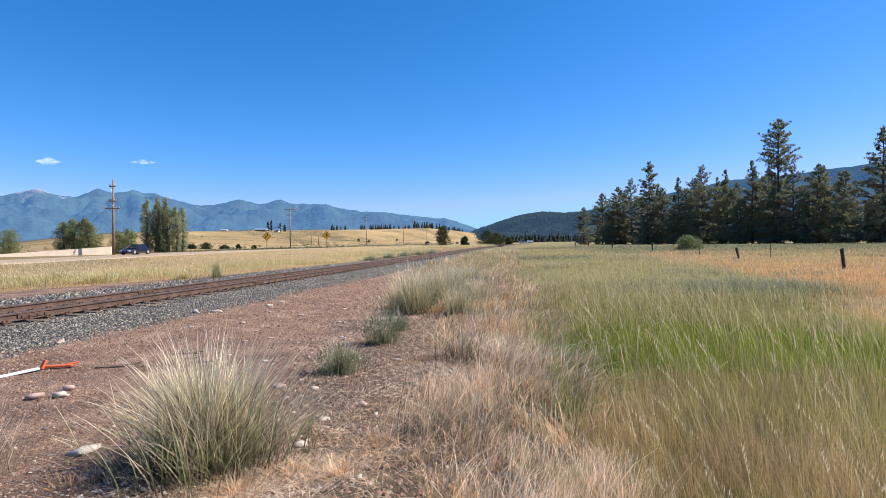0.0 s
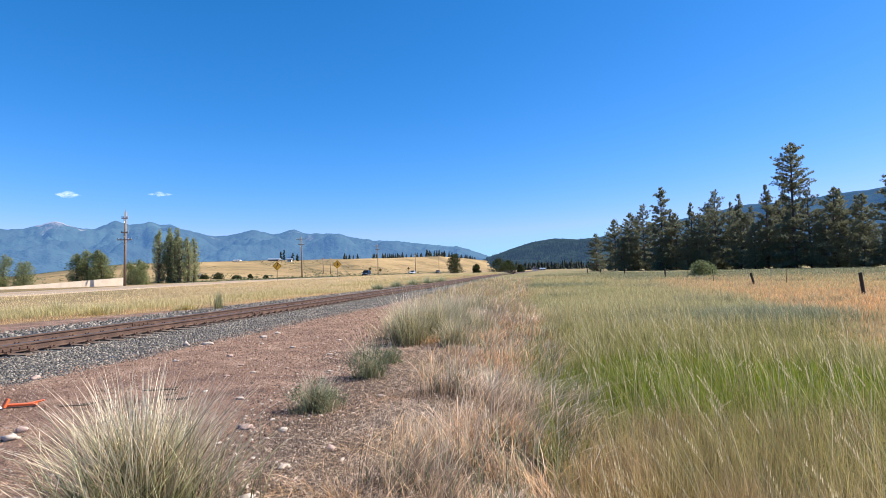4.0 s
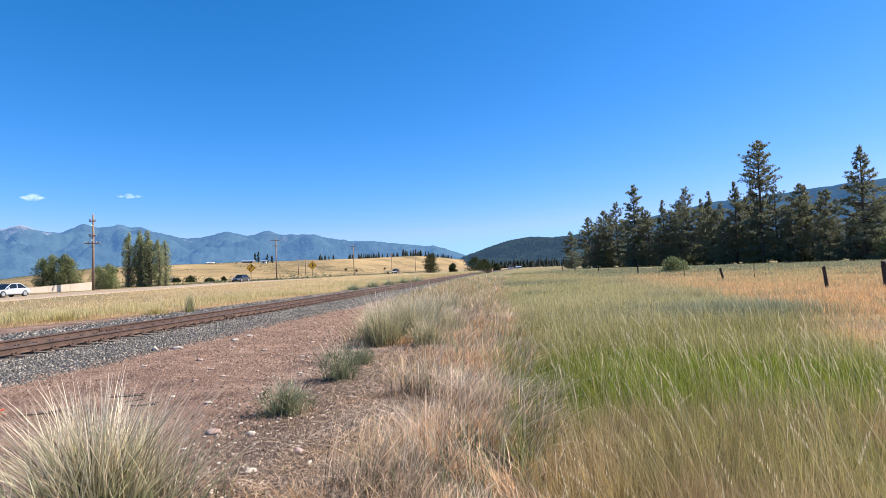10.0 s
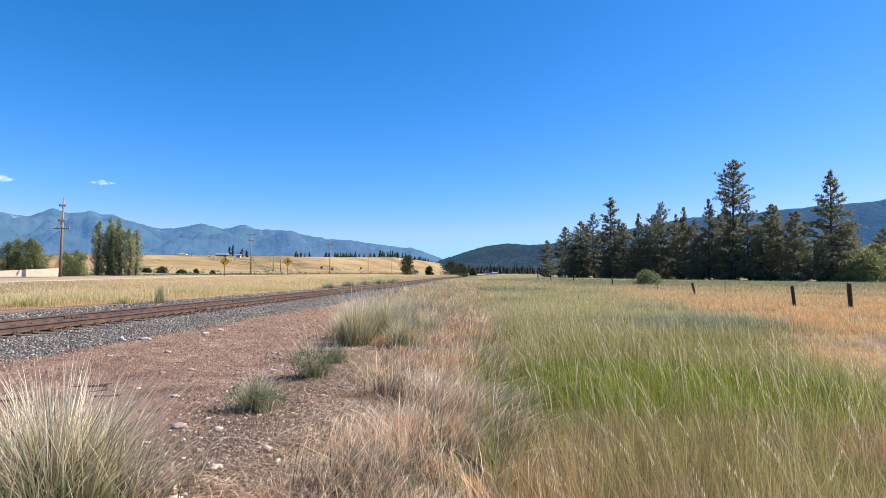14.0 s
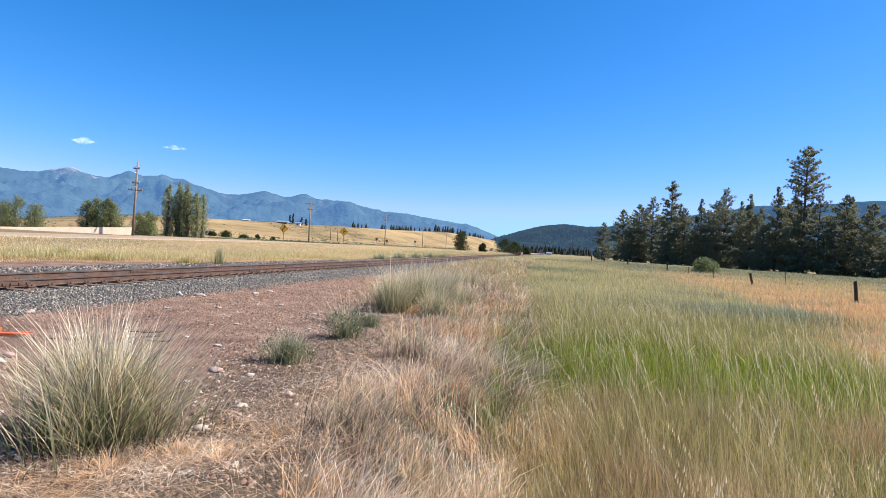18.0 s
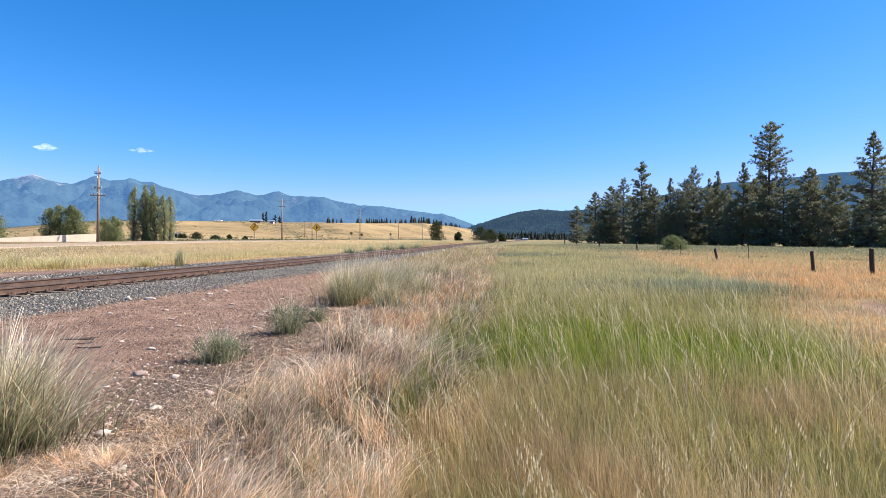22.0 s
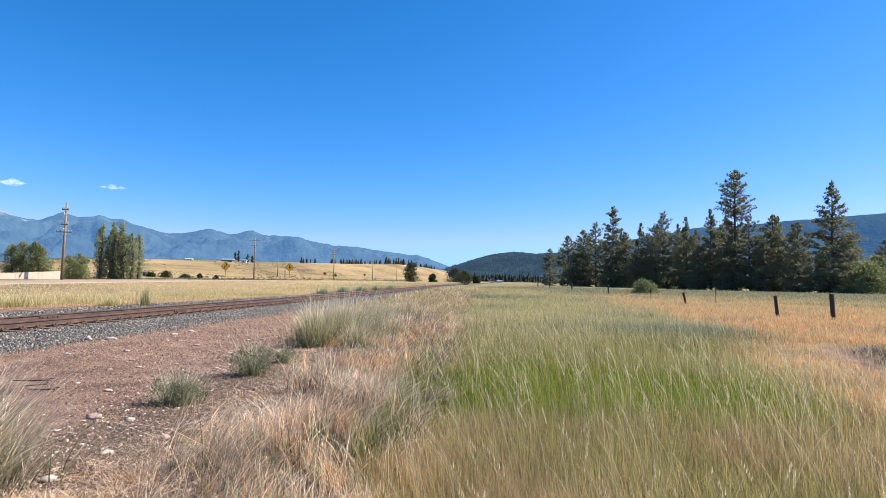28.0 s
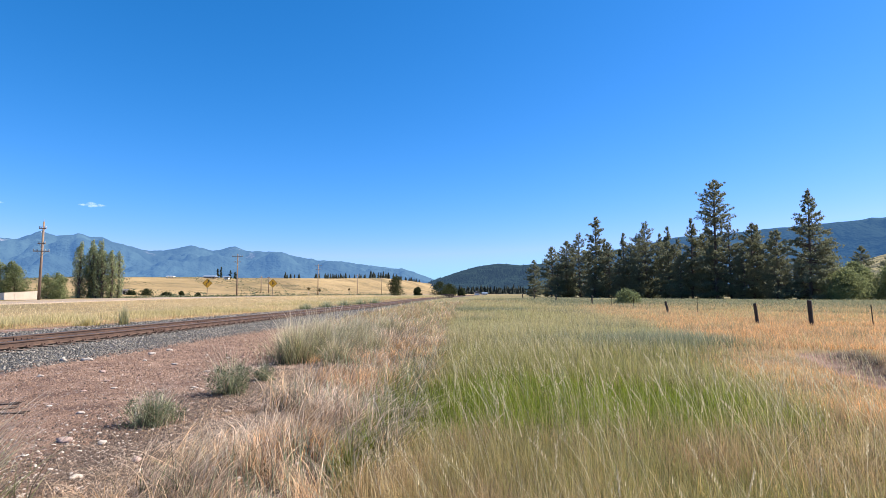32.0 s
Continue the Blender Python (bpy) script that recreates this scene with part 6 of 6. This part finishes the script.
def build_roadside():
    utility_pole(-45.35, 80.05, 10.95, 0.75, "tall brown wooden utility pole with a worn crossarm", ((0.9, 0.5), (2.9, 0.55), (3.9, 1.15)), 1.0)
    utility_pole(-41.8, 159.6, 12.0, 0.75, "wooden utility pole with crossarms beyond the highway", ((0.6, 1.5), (2.1, 1.0)))
    utility_pole(-31.3, 238.0, 13.2, 0.9, "wooden utility pole in the distance", ((0.6, 1.5), (2.0, 1.0)))
    utility_pole(-22.2, 329.0, 12.0, 1.0, "wooden utility pole in the distance", ((0.6, 1.5),))
    utility_pole(-11.5, 420.0, 13.0, 1.5, "wooden utility pole in the distance", ((0.6, 1.5),))
    for x, y, h in ((-57.0, 252.0, 7.0), (-54.0, 252.5, 7.0), (-63.2, 104.0, 4.2)):
        utility_pole(x, y, float(ground_z(x, y)) + h, float(ground_z(x, y)), "small grey service pole in the dry grass", ((0.4, 0.7),))
    warning_sign(-28.34, 93.7, 3.15, 0.72, 1.5, "yellow diamond curve warning sign on a post")
    warning_sign(-25.1, 125.5, 3.7, 0.72, 1.9, "yellow diamond warning sign with a dark symbol", False)
    for x, y, h in ((-27.5, 190.0, 2.6), (-24.4, 192.0, 2.2), (-19.0, 240, 2.8), (-2.8, 262, 2.6)):
        s = tagged(new("road_sign"), "small road sign on a post seen from behind", "road sign", "small signs along the road")
        s.matrix_world = pose(x, y, float(ground_z(x, y)), 0, 0, 5)
        part("post", rod(bmesh.new(), (0, 0, -0.2), (0, 0, h), 0.05), MAT["steel"], s)
        part("plate", box(bmesh.new(), 0, -0.07, h - 0.4, 0.8, 0.03, 0.8, 0.01, pose(0, 0, 0, 0, 45, 0)), MAT["sign_back"], s)
    fence_post(20.85, 30.2, 1.20, 0.4, 0.09, -7, 0, "short dark wooden fence post leaning to one side")
    fence_post(23.05, 29.1, 1.38, 0.4, 0.11, -3, 0, "thick dark wooden fence post in golden grass")
    fence_post(22.9, 44.9, 1.12, 0.4, 0.09, -14, 0, "dark wooden fence post leaning over")
    fence_post(25.1, 27.5, 1.18, 0.1, 0.05, -4, 0, "thin dark steel fence stake", True)
    fence_post(24.75, 44.0, 1.34, 0.4, 0.05, 0, 0, "thin dark steel fence stake", True)
    fence_post(23.6, 53.5, 1.35, 0.4, 0.05, -3, 0, "thin dark steel fence stake", True)
    fence_post(24.2, 61.0, 1.45, 0.4, 0.05, 0, 0, "thin dark steel fence stake", True)
    fence_post(24.1, 67.0, 1.45, 0.4, 0.08, 0, 0, "dark wooden fence post by a round bush")
    fence_post(24.4, 84.0, 1.5, 0.5, 0.1, 3, 0, "dark wooden fence post far along the fence")
    fence_post(24.0, 96.0, 1.5, 0.5, 0.1, 0, 0, "dark wooden fence post far along the fence")
    fence_post(24.6, 108.0, 1.6, 0.6, 0.1, -3, 0, "dark wooden fence post far along the fence")

    # beige wall beyond the road, its top falling away
    wall = tagged(new("roadside_wall"), "long low beige concrete wall beside the highway", "wall", kind="structure")
    x0, y0, n = -46.9, 82.4, 14
    for i in range(n):
        u0, u1 = i / n, (i + 1) / n
        hs = [max(1.15 - 2.2 * u, 0.22) for u in (u0, u1)]
        px = [x0 - 24.0 * u for u in (u0, u1 - 0.0008)]
        py = [y0 - 26.0 * u for u in (u0, u1)]
        gz = [float(ground_z(a, b)) for a, b in zip(px, py)]
        bm = bmesh.new()
        loft(bm, [[(px[k], py[k] - 0.1, gz[k] - 0.3), (px[k], py[k] + 0.1, gz[k] - 0.3), (px[k], py[k] + 0.1, gz[k] + hs[k]), (px[k], py[k] - 0.1, gz[k] + hs[k])] for k in (0, 1)])
        part("panel", bm, MAT["wall_beige"], wall)

    # buildings
    def house(x, y, sx, sy, h, roof, walls, roofing, label, turn=0.0, windows=2):
        b = tagged(new("house"), label, "building", "buildings in the valley")
        b.matrix_world = pose(x, y, float(ground_z(x, y)) - 0.1, 0, 0, turn)
        part("wall", box(bmesh.new(), 0, 0, h / 2, sx, sy, h), MAT[walls], b)
        bm = bmesh.new()
        o = 0.5
        loft(bm, [[(e * (sx / 2 + o), -sy / 2 - o, h - 0.15), (e * (sx / 2 + o), sy / 2 + o, h - 0.15), (e * (sx / 2 + o), sy / 2 + o, h + 0.05), (e * (sx / 2 + o), 0, h + roof), (e * (sx / 2 + o), -sy / 2 - o, h + 0.05)] for e in (-1, 1)])
        part("roof", bm, MAT[roofing], b)
        for i in range(windows):
            wx = sx * ((i + 1) / (windows + 1) - 0.5)
            w = part("window", box(bmesh.new(), wx, -sy / 2 - 0.02, h * 0.55, min(1.2, h * 0.6), 0.08, min(1.2, h * 0.6), 0.01), MAT["white_paint"], b)
            part("pane", box(bmesh.new(), wx, -sy / 2 - 0.05, h * 0.55, min(1.0, h * 0.5), 0.06, min(1.0, h * 0.5)), MAT["car_glass"], w)
        part("door", box(bmesh.new(), sx * 0.4, -sy / 2 - 0.03, h * 0.43, 0.5, 0.08, h * 0.85, 0.01), MAT["trim_dark"], b)

    bx, by = polar(-17.3, 360)
    house(bx, by, 6, 5, 1.0, 0.9, "cabin_wood", "roof_blue", "low barn with a pale metal roof on the dry hill")
    bx, by = polar(-15.9, 365)
    house(bx, by, 2.6, 2.5, 1.5, 0.6, "white_paint", "roof_blue", "small white shed on the dry hill", windows=1)
    bx, by = polar(-20.6, 360)
    house(bx, by, 3.2, 2, 0.8, 0.3, "white_paint", "white_paint", "white trailer on the dry hill", windows=1)
    bx, by = polar(-24.0, 170)
    house(bx, by, 1.8, 1.6, 1.0, 0.4, "white_paint", "roof_dark", "small white shed below the dry hill", windows=1)
    bx, by = polar(7.75, 430)
    house(bx, by, 5.0, 3.2, 1.3, 1.5, "white_paint", "roof_dark", "white farmhouse far down the valley", 90)
    bx, by = polar(8.5, 440)
    house(bx, by, 3.4, 3.0, 1.0, 0.9, "wall_beige", "roof_blue", "pale farm building far down the valley", -10)
    # trees round the barn
    for az, d, h, s in ((-16.4, 372, 8, 121), (-16.7, 374, 6.5, 122), (-15.6, 378, 6, 123), (-15.2, 380, 5, 124)):
        x, y = polar(az, d)
        broadleaf("hill_tree", "dark tree beside the barn on the hill", "tree", x, y, h * 0.9, 2.0, "leaf_juniper", s, 12, 60, 0.22, group="trees by the barn")

    # weathered heap far beside the track
    heap = tagged(new("tie_pile"), "heap of old railway sleepers beside the track", "tie pile")
    hx, hy = 12.6, 136.0
    heap.matrix_world = pose(hx, hy, float(ground_z(hx, hy)))
    for i in range(9):
        part("old_tie", box(bmesh.new(), (i % 3) * 0.5 - 0.5, 0, 0.15 + (i // 3) * 0.3, 0.3, 2.6, 0.26, 0.02, pose(0, 0, 0, 0, 0, 20 * (i % 3 - 1) + 9 * i)), MAT["tie_wood"], heap)


def build_dirt_things():
    for x, y, size, flat, mat, label in ((-1.56, 6.98, 0.085, 0.7, "pale_rock", "pale rounded rock on brown dirt"), (-0.88, 6.25, 0.10, 0.6, "pink_rock", "pinkish rounded rock on brown dirt"), (-1.25, 5.0, 0.11, 0.6, "pale_rock", "pale flat rock at the grass edge"),
                                         (-3.08, 4.95, 0.2, 0.3, "pale_rock", "flat cream rock on brown dirt"), (-6.4, 15.0, 0.20, 0.6, "pale_rock", "pale rock near the ballast"), (-5.9, 15.1, 0.18, 0.6, "pale_rock", "pale rock near the ballast"),
                                         (-2.05, 7.1, 0.14, 0.5, "pink_rock", "pinkish flat rock on brown dirt"), (-1.2, 5.75, 0.09, 0.6, "pale_rock", "small pale rock on brown dirt"), (-4.75, 6.75, 0.16, 0.55, "pink_rock", "pinkish rock in a small group"),
                                         (-4.5, 6.8, 0.14, 0.6, "pale_rock", "pale rock in a small group"), (-4.6, 7.1, 0.12, 0.6, "pink_rock", "pinkish rock in a small group"), (-7.0, 10.6, 0.17, 0.5, "pink_rock", "broad pale rock on the ballast slope"),
                                         (-5.0, 16.6, 0.16, 0.5, "pale_rock", "pale rock near the ballast"), (-4.9, 17.6, 0.16, 0.5, "pale_rock", "pale rock near the ballast"), (-5.4, 12.4, 0.13, 0.5, "pale_rock", "pale rock on the dirt"), (-4.5, 13.0, 0.11, 0.5, "pink_rock", "pink rock on the dirt"),
                                         (-0.7, 5.9, 0.06, 0.6, "pale_rock", "small pale rock on brown dirt"), (-3.6, 10.5, 0.09, 0.5, "pink_rock", "small pink rock on the dirt")):
        rock(x, y, size, flat, mat, int(abs(x * 37 + y * 11)) % 97, label)
    # smaller stones scattered over the dirt
    rng = random.Random(77)
    for i in range(34):
        y = rng.uniform(4.6, 8.5) if i < 16 else rng.uniform(8.5, 17)
        x = float(weed_edge(y)) - rng.uniform(0.15, 2.2 if i < 16 else 3.6)
        pale = rng.random() < 0.6
        rock(x, y, rng.uniform(0.035, 0.075) * (1 if i < 16 else 1.5), rng.uniform(0.3, 0.55), "pale_rock" if pale else "pink_rock", 100 + i, "small pale stone lying on brown dirt" if pale else "small pinkish stone lying on brown dirt")
    # broken marker: white stake with an orange end
    m = tagged(new("marker_stake"), "broken white marker stake with an orange end lying on dirt", "marker stake")
    m.matrix_world = pose(-5.76, 8.25, float(ground_z(-5.76, 8.25)) + 0.03, 0, -2, 62)
    part("stake", box(bmesh.new(), -0.75, 0, 0.01, 1.5, 0.07, 0.03, 0.01), MAT["white_paint"], m)
    part("tip", box(bmesh.new(), 0.06, 0, 0.05, 0.13, 0.075, 0.035, 0.01, pose(0, 0, 0, 0, -60, 0)), MAT["orange_paint"], m, "orange painted tip")
    f = tagged(new("marker_fragment"), "broken orange strip of a marker on the dirt", "marker stake")
    f.matrix_world = pose(-5.6, 8.42, float(ground_z(-5.6, 8.42)) + 0.025, 0, 0, 12)
    bm = box(bmesh.new(), 0, 0, 0.01, 0.38, 0.08, 0.03, 0.008)
    box(bm, 0.16, 0.03, 0.03, 0.2, 0.06, 0.02, 0.006, pose(0, 0, 0, 0, -8, 20))
    part("strip", bm, MAT["orange_paint"], f)
    # splintered boards on the dirt
    for x, y, l, t in ((-4.85, 8.42, 0.40, 10), (-4.2, 9.4, 0.5, 8), (-3.6, 8.72, 0.34, 4), (-4.7, 8.55, 0.36, 24), (-3.9, 9.05, 0.26, 40)):
        b = tagged(new("wood_scrap"), "dark splintered board scrap on the dirt", "wood scrap", "board scraps on the dirt")
        b.matrix_world = pose(x, y, float(ground_z(x, y)) + 0.008, 2, 0, t)
        bm = box(bmesh.new(), 0, 0, 0.008, l, 0.034, 0.016, 0.005)
        box(bm, l * 0.3, 0.03, 0.015, l * 0.6, 0.022, 0.014, 0.004, pose(0, 0, 0, 0, -3, 9))
        part("board", bm, MAT["tie_wood"], b)


# ---- vehicles ----
def wheel(parent, x, y, r, w):
    tyre = rod(bmesh.new(), (x, y - w / 2, r), (x, y + w / 2, r), r, r, 20)
    bmesh.ops.bevel(tyre, geom=[e for e in tyre.edges if len({round(v.co.y, 4) for v in e.verts}) == 1], offset=0.03, segments=2, affect="EDGES")
    wh = new("wheel")
    wh.parent = parent
    part("tyre", tyre, MAT["tyre"], wh)
    out = 1 if y > 0 else -1
    rim = rod(bmesh.new(), (x, y + out * (w / 2 - 0.04), r), (x, y + out * (w / 2 + 0.012), r), r * 0.68, r * 0.62, 16)
    part("rim", rim, MAT["alloy"], wh)


def body_shell(length, width, stations, bm):
    """Lower body: cross-sections along x (x, bottom, shoulder, tuck)."""
    rings = []
    for x, zb, zt, k in stations:
        w = width / 2 * k
        rings.append([(x, -w * 0.9, zb), (x, -w, zb + (zt - zb) * 0.35), (x, -w * 0.97, zt - 0.06), (x, -w * 0.88, zt), (x, w * 0.88, zt), (x, w * 0.97, zt - 0.06), (x, w, zb + (zt - zb) * 0.35), (x, w * 0.9, zb)])
    return loft(bm, rings)


def car(label, paint, length=4.7, width=1.8, height=1.45, tall=False, category="car"):
    """Front at +x. Body, cabin glass, roof, wheels, lamps."""
    c = tagged(new("suv" if tall else "sedan"), label, category)
    L, h = length / 2, height
    belt = h * (0.6 if tall else 0.63)
    part("body", body_shell(length, width, ((-L, 0.42, belt - 0.12, 0.86), (-L + 0.15, 0.28, belt, 0.97), (-L * 0.5, 0.22, belt + 0.02, 1.0), (L * 0.2, 0.22, belt, 1.0), (L * 0.42, 0.22, belt - 0.06, 0.99), (L - 0.35, 0.24, belt - 0.2, 0.95), (L - 0.05, 0.3, belt - 0.32, 0.84), (L, 0.4, belt - 0.42, 0.78)), bmesh.new()), MAT[paint], c, smooth=False)
    back0, back1, front1, front0 = ((-L + 0.12, -L + 0.45, L * 0.12, L * 0.46) if tall else (-L + 0.5, -L + 1.15, L * 0.08, L * 0.46))

    def cabin(inset, z0, z1, wide0, wide1):
        bm = bmesh.new()
        rings = []
        for x0, x1 in ((back0, back1), (front0, front1)):
            rings.append([(x0 + (inset if x0 < 0 else -inset), -width / 2 * wide0, z0), (x0 + (inset if x0 < 0 else -inset), width / 2 * wide0, z0), (x1, width / 2 * wide1, z1), (x1, -width / 2 * wide1, z1)])
        return loft(bm, rings)

    part("glasshouse", cabin(0.0, belt - 0.02, h - 0.05, 0.9, 0.72), MAT["car_glass"], c, "dark tinted glass")
    roof = bmesh.new()
    box(roof, (back1 + front1) / 2, 0, h - 0.03, front1 - back1 + 0.1, width * 0.74, 0.06, 0.025)
    for sy in (-1, 1):
        for xa, xb in ((back0, back1), (front0, front1), ((back0 + front0) / 2 - 0.1, (back1 + front1) / 2 - 0.1)):
            rod(roof, (xa, sy * width * 0.452, belt), (xb, sy * width * 0.365, h - 0.04), 0.045, 0.04, 6)
    part("roof", roof, MAT[paint], c)
    for sx in (-0.60, 0.62):
        for sy in (-1, 1):
            wheel(c, sx * L, sy * (width / 2 - 0.1), 0.36 if tall else 0.33, 0.22)
    for sy in (-1, 1):
        part("headlight", box(bmesh.new(), L - 0.12, sy * width * 0.33, belt - 0.36, 0.22, 0.34, 0.14, 0.03), MAT["lamp_clear"], c)
        part("tail_light", box(bmesh.new(), -L + 0.06, sy * width * 0.36, belt - 0.16, 0.14, 0.26, 0.18, 0.03), MAT["lamp_red"], c)
        part("side_mirror", box(bmesh.new(), L * 0.36, sy * (width / 2 + 0.06), belt + 0.06, 0.12, 0.16, 0.12, 0.03), MAT[paint], c)
    part("grille", box(bmesh.new(), L - 0.01, 0, belt - 0.5, 0.06, width * 0.5, 0.2, 0.02), MAT["trim_dark"], c)
    part("sill", box(bmesh.new(), 0, 0, 0.25, length * 0.86, width * 0.94, 0.1, 0.02), MAT["trim_dark"], c)
    part("number_plate", box(bmesh.new(), -L - 0.01, 0, 0.62, 0.03, 0.32, 0.16), MAT["white_paint"], c)
    return c


def pickup_and_trailer():
    """Maroon crew-cab pickup with a flatbed, towing a long flat trailer. Front at +x."""
    t = tagged(new("pickup_truck"), "maroon flatbed pickup towing a long flat trailer", "pickup truck")
    part("body", body_shell(2.9, 2.0, ((0.0, 0.5, 1.25, 0.99), (0.4, 0.42, 1.26, 1.0), (1.5, 0.42, 1.24, 1.0), (2.3, 0.45, 1.2, 0.99), (2.75, 0.5, 1.1, 0.94), (2.9, 0.6, 0.95, 0.88)), bmesh.new()), MAT["paint_maroon"], t)
    part("glasshouse", loft(bmesh.new(), [[(-0.02, -0.92, 1.22), (-0.02, 0.92, 1.22), (0.05, 0.78, 1.86), (0.05, -0.78, 1.86)], [(1.75, -0.92, 1.22), (1.75, 0.92, 1.22), (1.15, 0.78, 1.86), (1.15, -0.78, 1.86)]]), MAT["car_glass"], t, "dark glass")
    roof = box(bmesh.new(), 0.6, 0, 1.89, 1.2, 1.6, 0.08, 0.03)
    for sy in (-1, 1):
        for xa, xb in ((-0.02, 0.05), (0.75, 0.65), (1.75, 1.15)):
            rod(roof, (xa, sy * 0.93, 1.2), (xb, sy * 0.78, 1.86), 0.07, 0.05, 6)
    part("roof", roof, MAT["paint_maroon"], t)
    bed = part("flatbed", box(bmesh.new(), -1.75, 0, 1.0, 3.2, 2.2, 0.16, 0.02), MAT["aluminium"], t)
    rack = bmesh.new()
    for sy in (-1.02, -0.34, 0.34, 1.02):
        rod(rack, (-0.2, sy, 1.05), (-0.2, sy, 2.0), 0.045)
    rod(rack, (-0.2, -1.02, 2.0), (-0.2, 1.02, 2.0), 0.05)
    rod(rack, (-0.2, -1.02, 1.55), (-0.2, 1.02, 1.55), 0.03)
    part("headache_rack", rack, MAT["aluminium"], bed)
    part("toolbox", box(bmesh.new(), -1.6, 0, 1.34, 2.0, 1.3, 0.5, 0.04), MAT["trim_dark"], bed)
    for sx in (-1.9, 2.1):
        for sy in (-1, 1):
            wheel(t, sx, sy * 0.88, 0.42, 0.28)
    for sy in (-1, 1):
        part("headlight", box(bmesh.new(), 2.83, sy * 0.72, 0.95, 0.16, 0.34, 0.22, 0.03), MAT["lamp_clear"], t)
        part("side_mirror", box(bmesh.new(), 1.65, sy * 1.15, 1.38, 0.14, 0.2, 0.3, 0.03), MAT["trim_dark"], t)
    part("bumper", box(bmesh.new(), 2.9, 0, 0.62, 0.16, 1.9, 0.22, 0.03), MAT["aluminium"], t)
    trailer = part("trailer", box(bmesh.new(), -7.6, 0, 0.92, 7.4, 2.3, 0.18, 0.02), MAT["aluminium"], t, "long flat aluminium trailer")
    rail = bmesh.new()
    for sy in (-1.12, 1.12):
        box(rail, -7.6, sy, 0.95, 7.5, 0.08, 0.28, 0.02)
    part("side_rail", rail, MAT["aluminium"], trailer)
    part("deck", box(bmesh.new(), -7.6, 0, 1.03, 7.3, 2.1, 0.05), MAT["deck_wood"], trailer)
    tongue = rod(bmesh.new(), (-3.3, 0, 0.7), (-4.2, -0.6, 0.85), 0.06)
    rod(tongue, (-3.3, 0, 0.7), (-4.2, 0.6, 0.85), 0.06)
    part("tongue", tongue, MAT["trim_dark"], trailer)
    for sx in (-7.9, -8.8):
        for sy in (-1, 1):
            wheel(t, sx, sy * 1.0, 0.37, 0.24)
    part("ramp", box(bmesh.new(), -12.0, 0, 0.95, 1.7, 2.1, 0.06, 0.01, pose(0, 0, 0, 0, 3, 0)), MAT["aluminium"], trailer)
    return t


LANE_IN, LANE_OUT = -52.4, -48.4


def lane_pose(lane, y, away):
    x = lane + ROAD_SLOPE * y
    cx = ROAD_X + ROAD_SLOPE * y
    z = float(ground_z(cx, y)) + 0.075
    heading = 90 - math.degrees(math.atan(ROAD_SLOPE)) + (0 if away else 180)
    return pose(x, y, z, 0, 0, heading)


def drive(thing, lane, t0, y0, speed, away):
    """Steady travel along a lane: at y0 at the time t0, from the clip's start to its end."""
    rows = []
    for i in range(33):
        y = y0 + (speed if away else -speed) * (i - t0)
        rows.append((float(i), lane_pose(lane, max(min(y, 1450), -860), away)))
    walk(thing, rows)


VEHICLES = {}


def build_vehicles():
    VEHICLES["first"] = car("black sedan driving along the highway", "paint_navy", 4.3, 1.72, 1.34)
    VEHICLES["suv"] = car("dark navy sport utility vehicle on the highway", "paint_black", 4.1, 1.8, 1.66, True, "suv")
    VEHICLES["white"] = car("white sedan driving along the highway", "paint_white", 4.2, 1.72, 1.38)
    VEHICLES["grey"] = car("grey sedan driving along the highway", "paint_grey", 4.3, 1.72, 1.36)
    VEHICLES["truck"] = pickup_and_trailer()


def motions():
    drive(VEHICLES["first"], LANE_IN, 0.0, 76.5, 24.5, False)
    drive(VEHICLES["suv"], LANE_IN, 7.0, 84.0, 28.7, False)
    drive(VEHICLES["white"], LANE_IN, 8.8, 94.3, 28.0, False)
    drive(VEHICLES["grey"], LANE_IN, 10.3, 101.0, 28.6, False)
    drive(VEHICLES["truck"], LANE_OUT, 6.7, 125.8, 29.3, True)


build_ground()
build_road()
build_mountains()
build_clouds()
build_far_woods()
build_hill_scrub()
build_trees()
build_roadside()
build_dirt_things()
build_vehicles()
build_tufts()
build_grass()
build_ballast()
build_track()
motions()
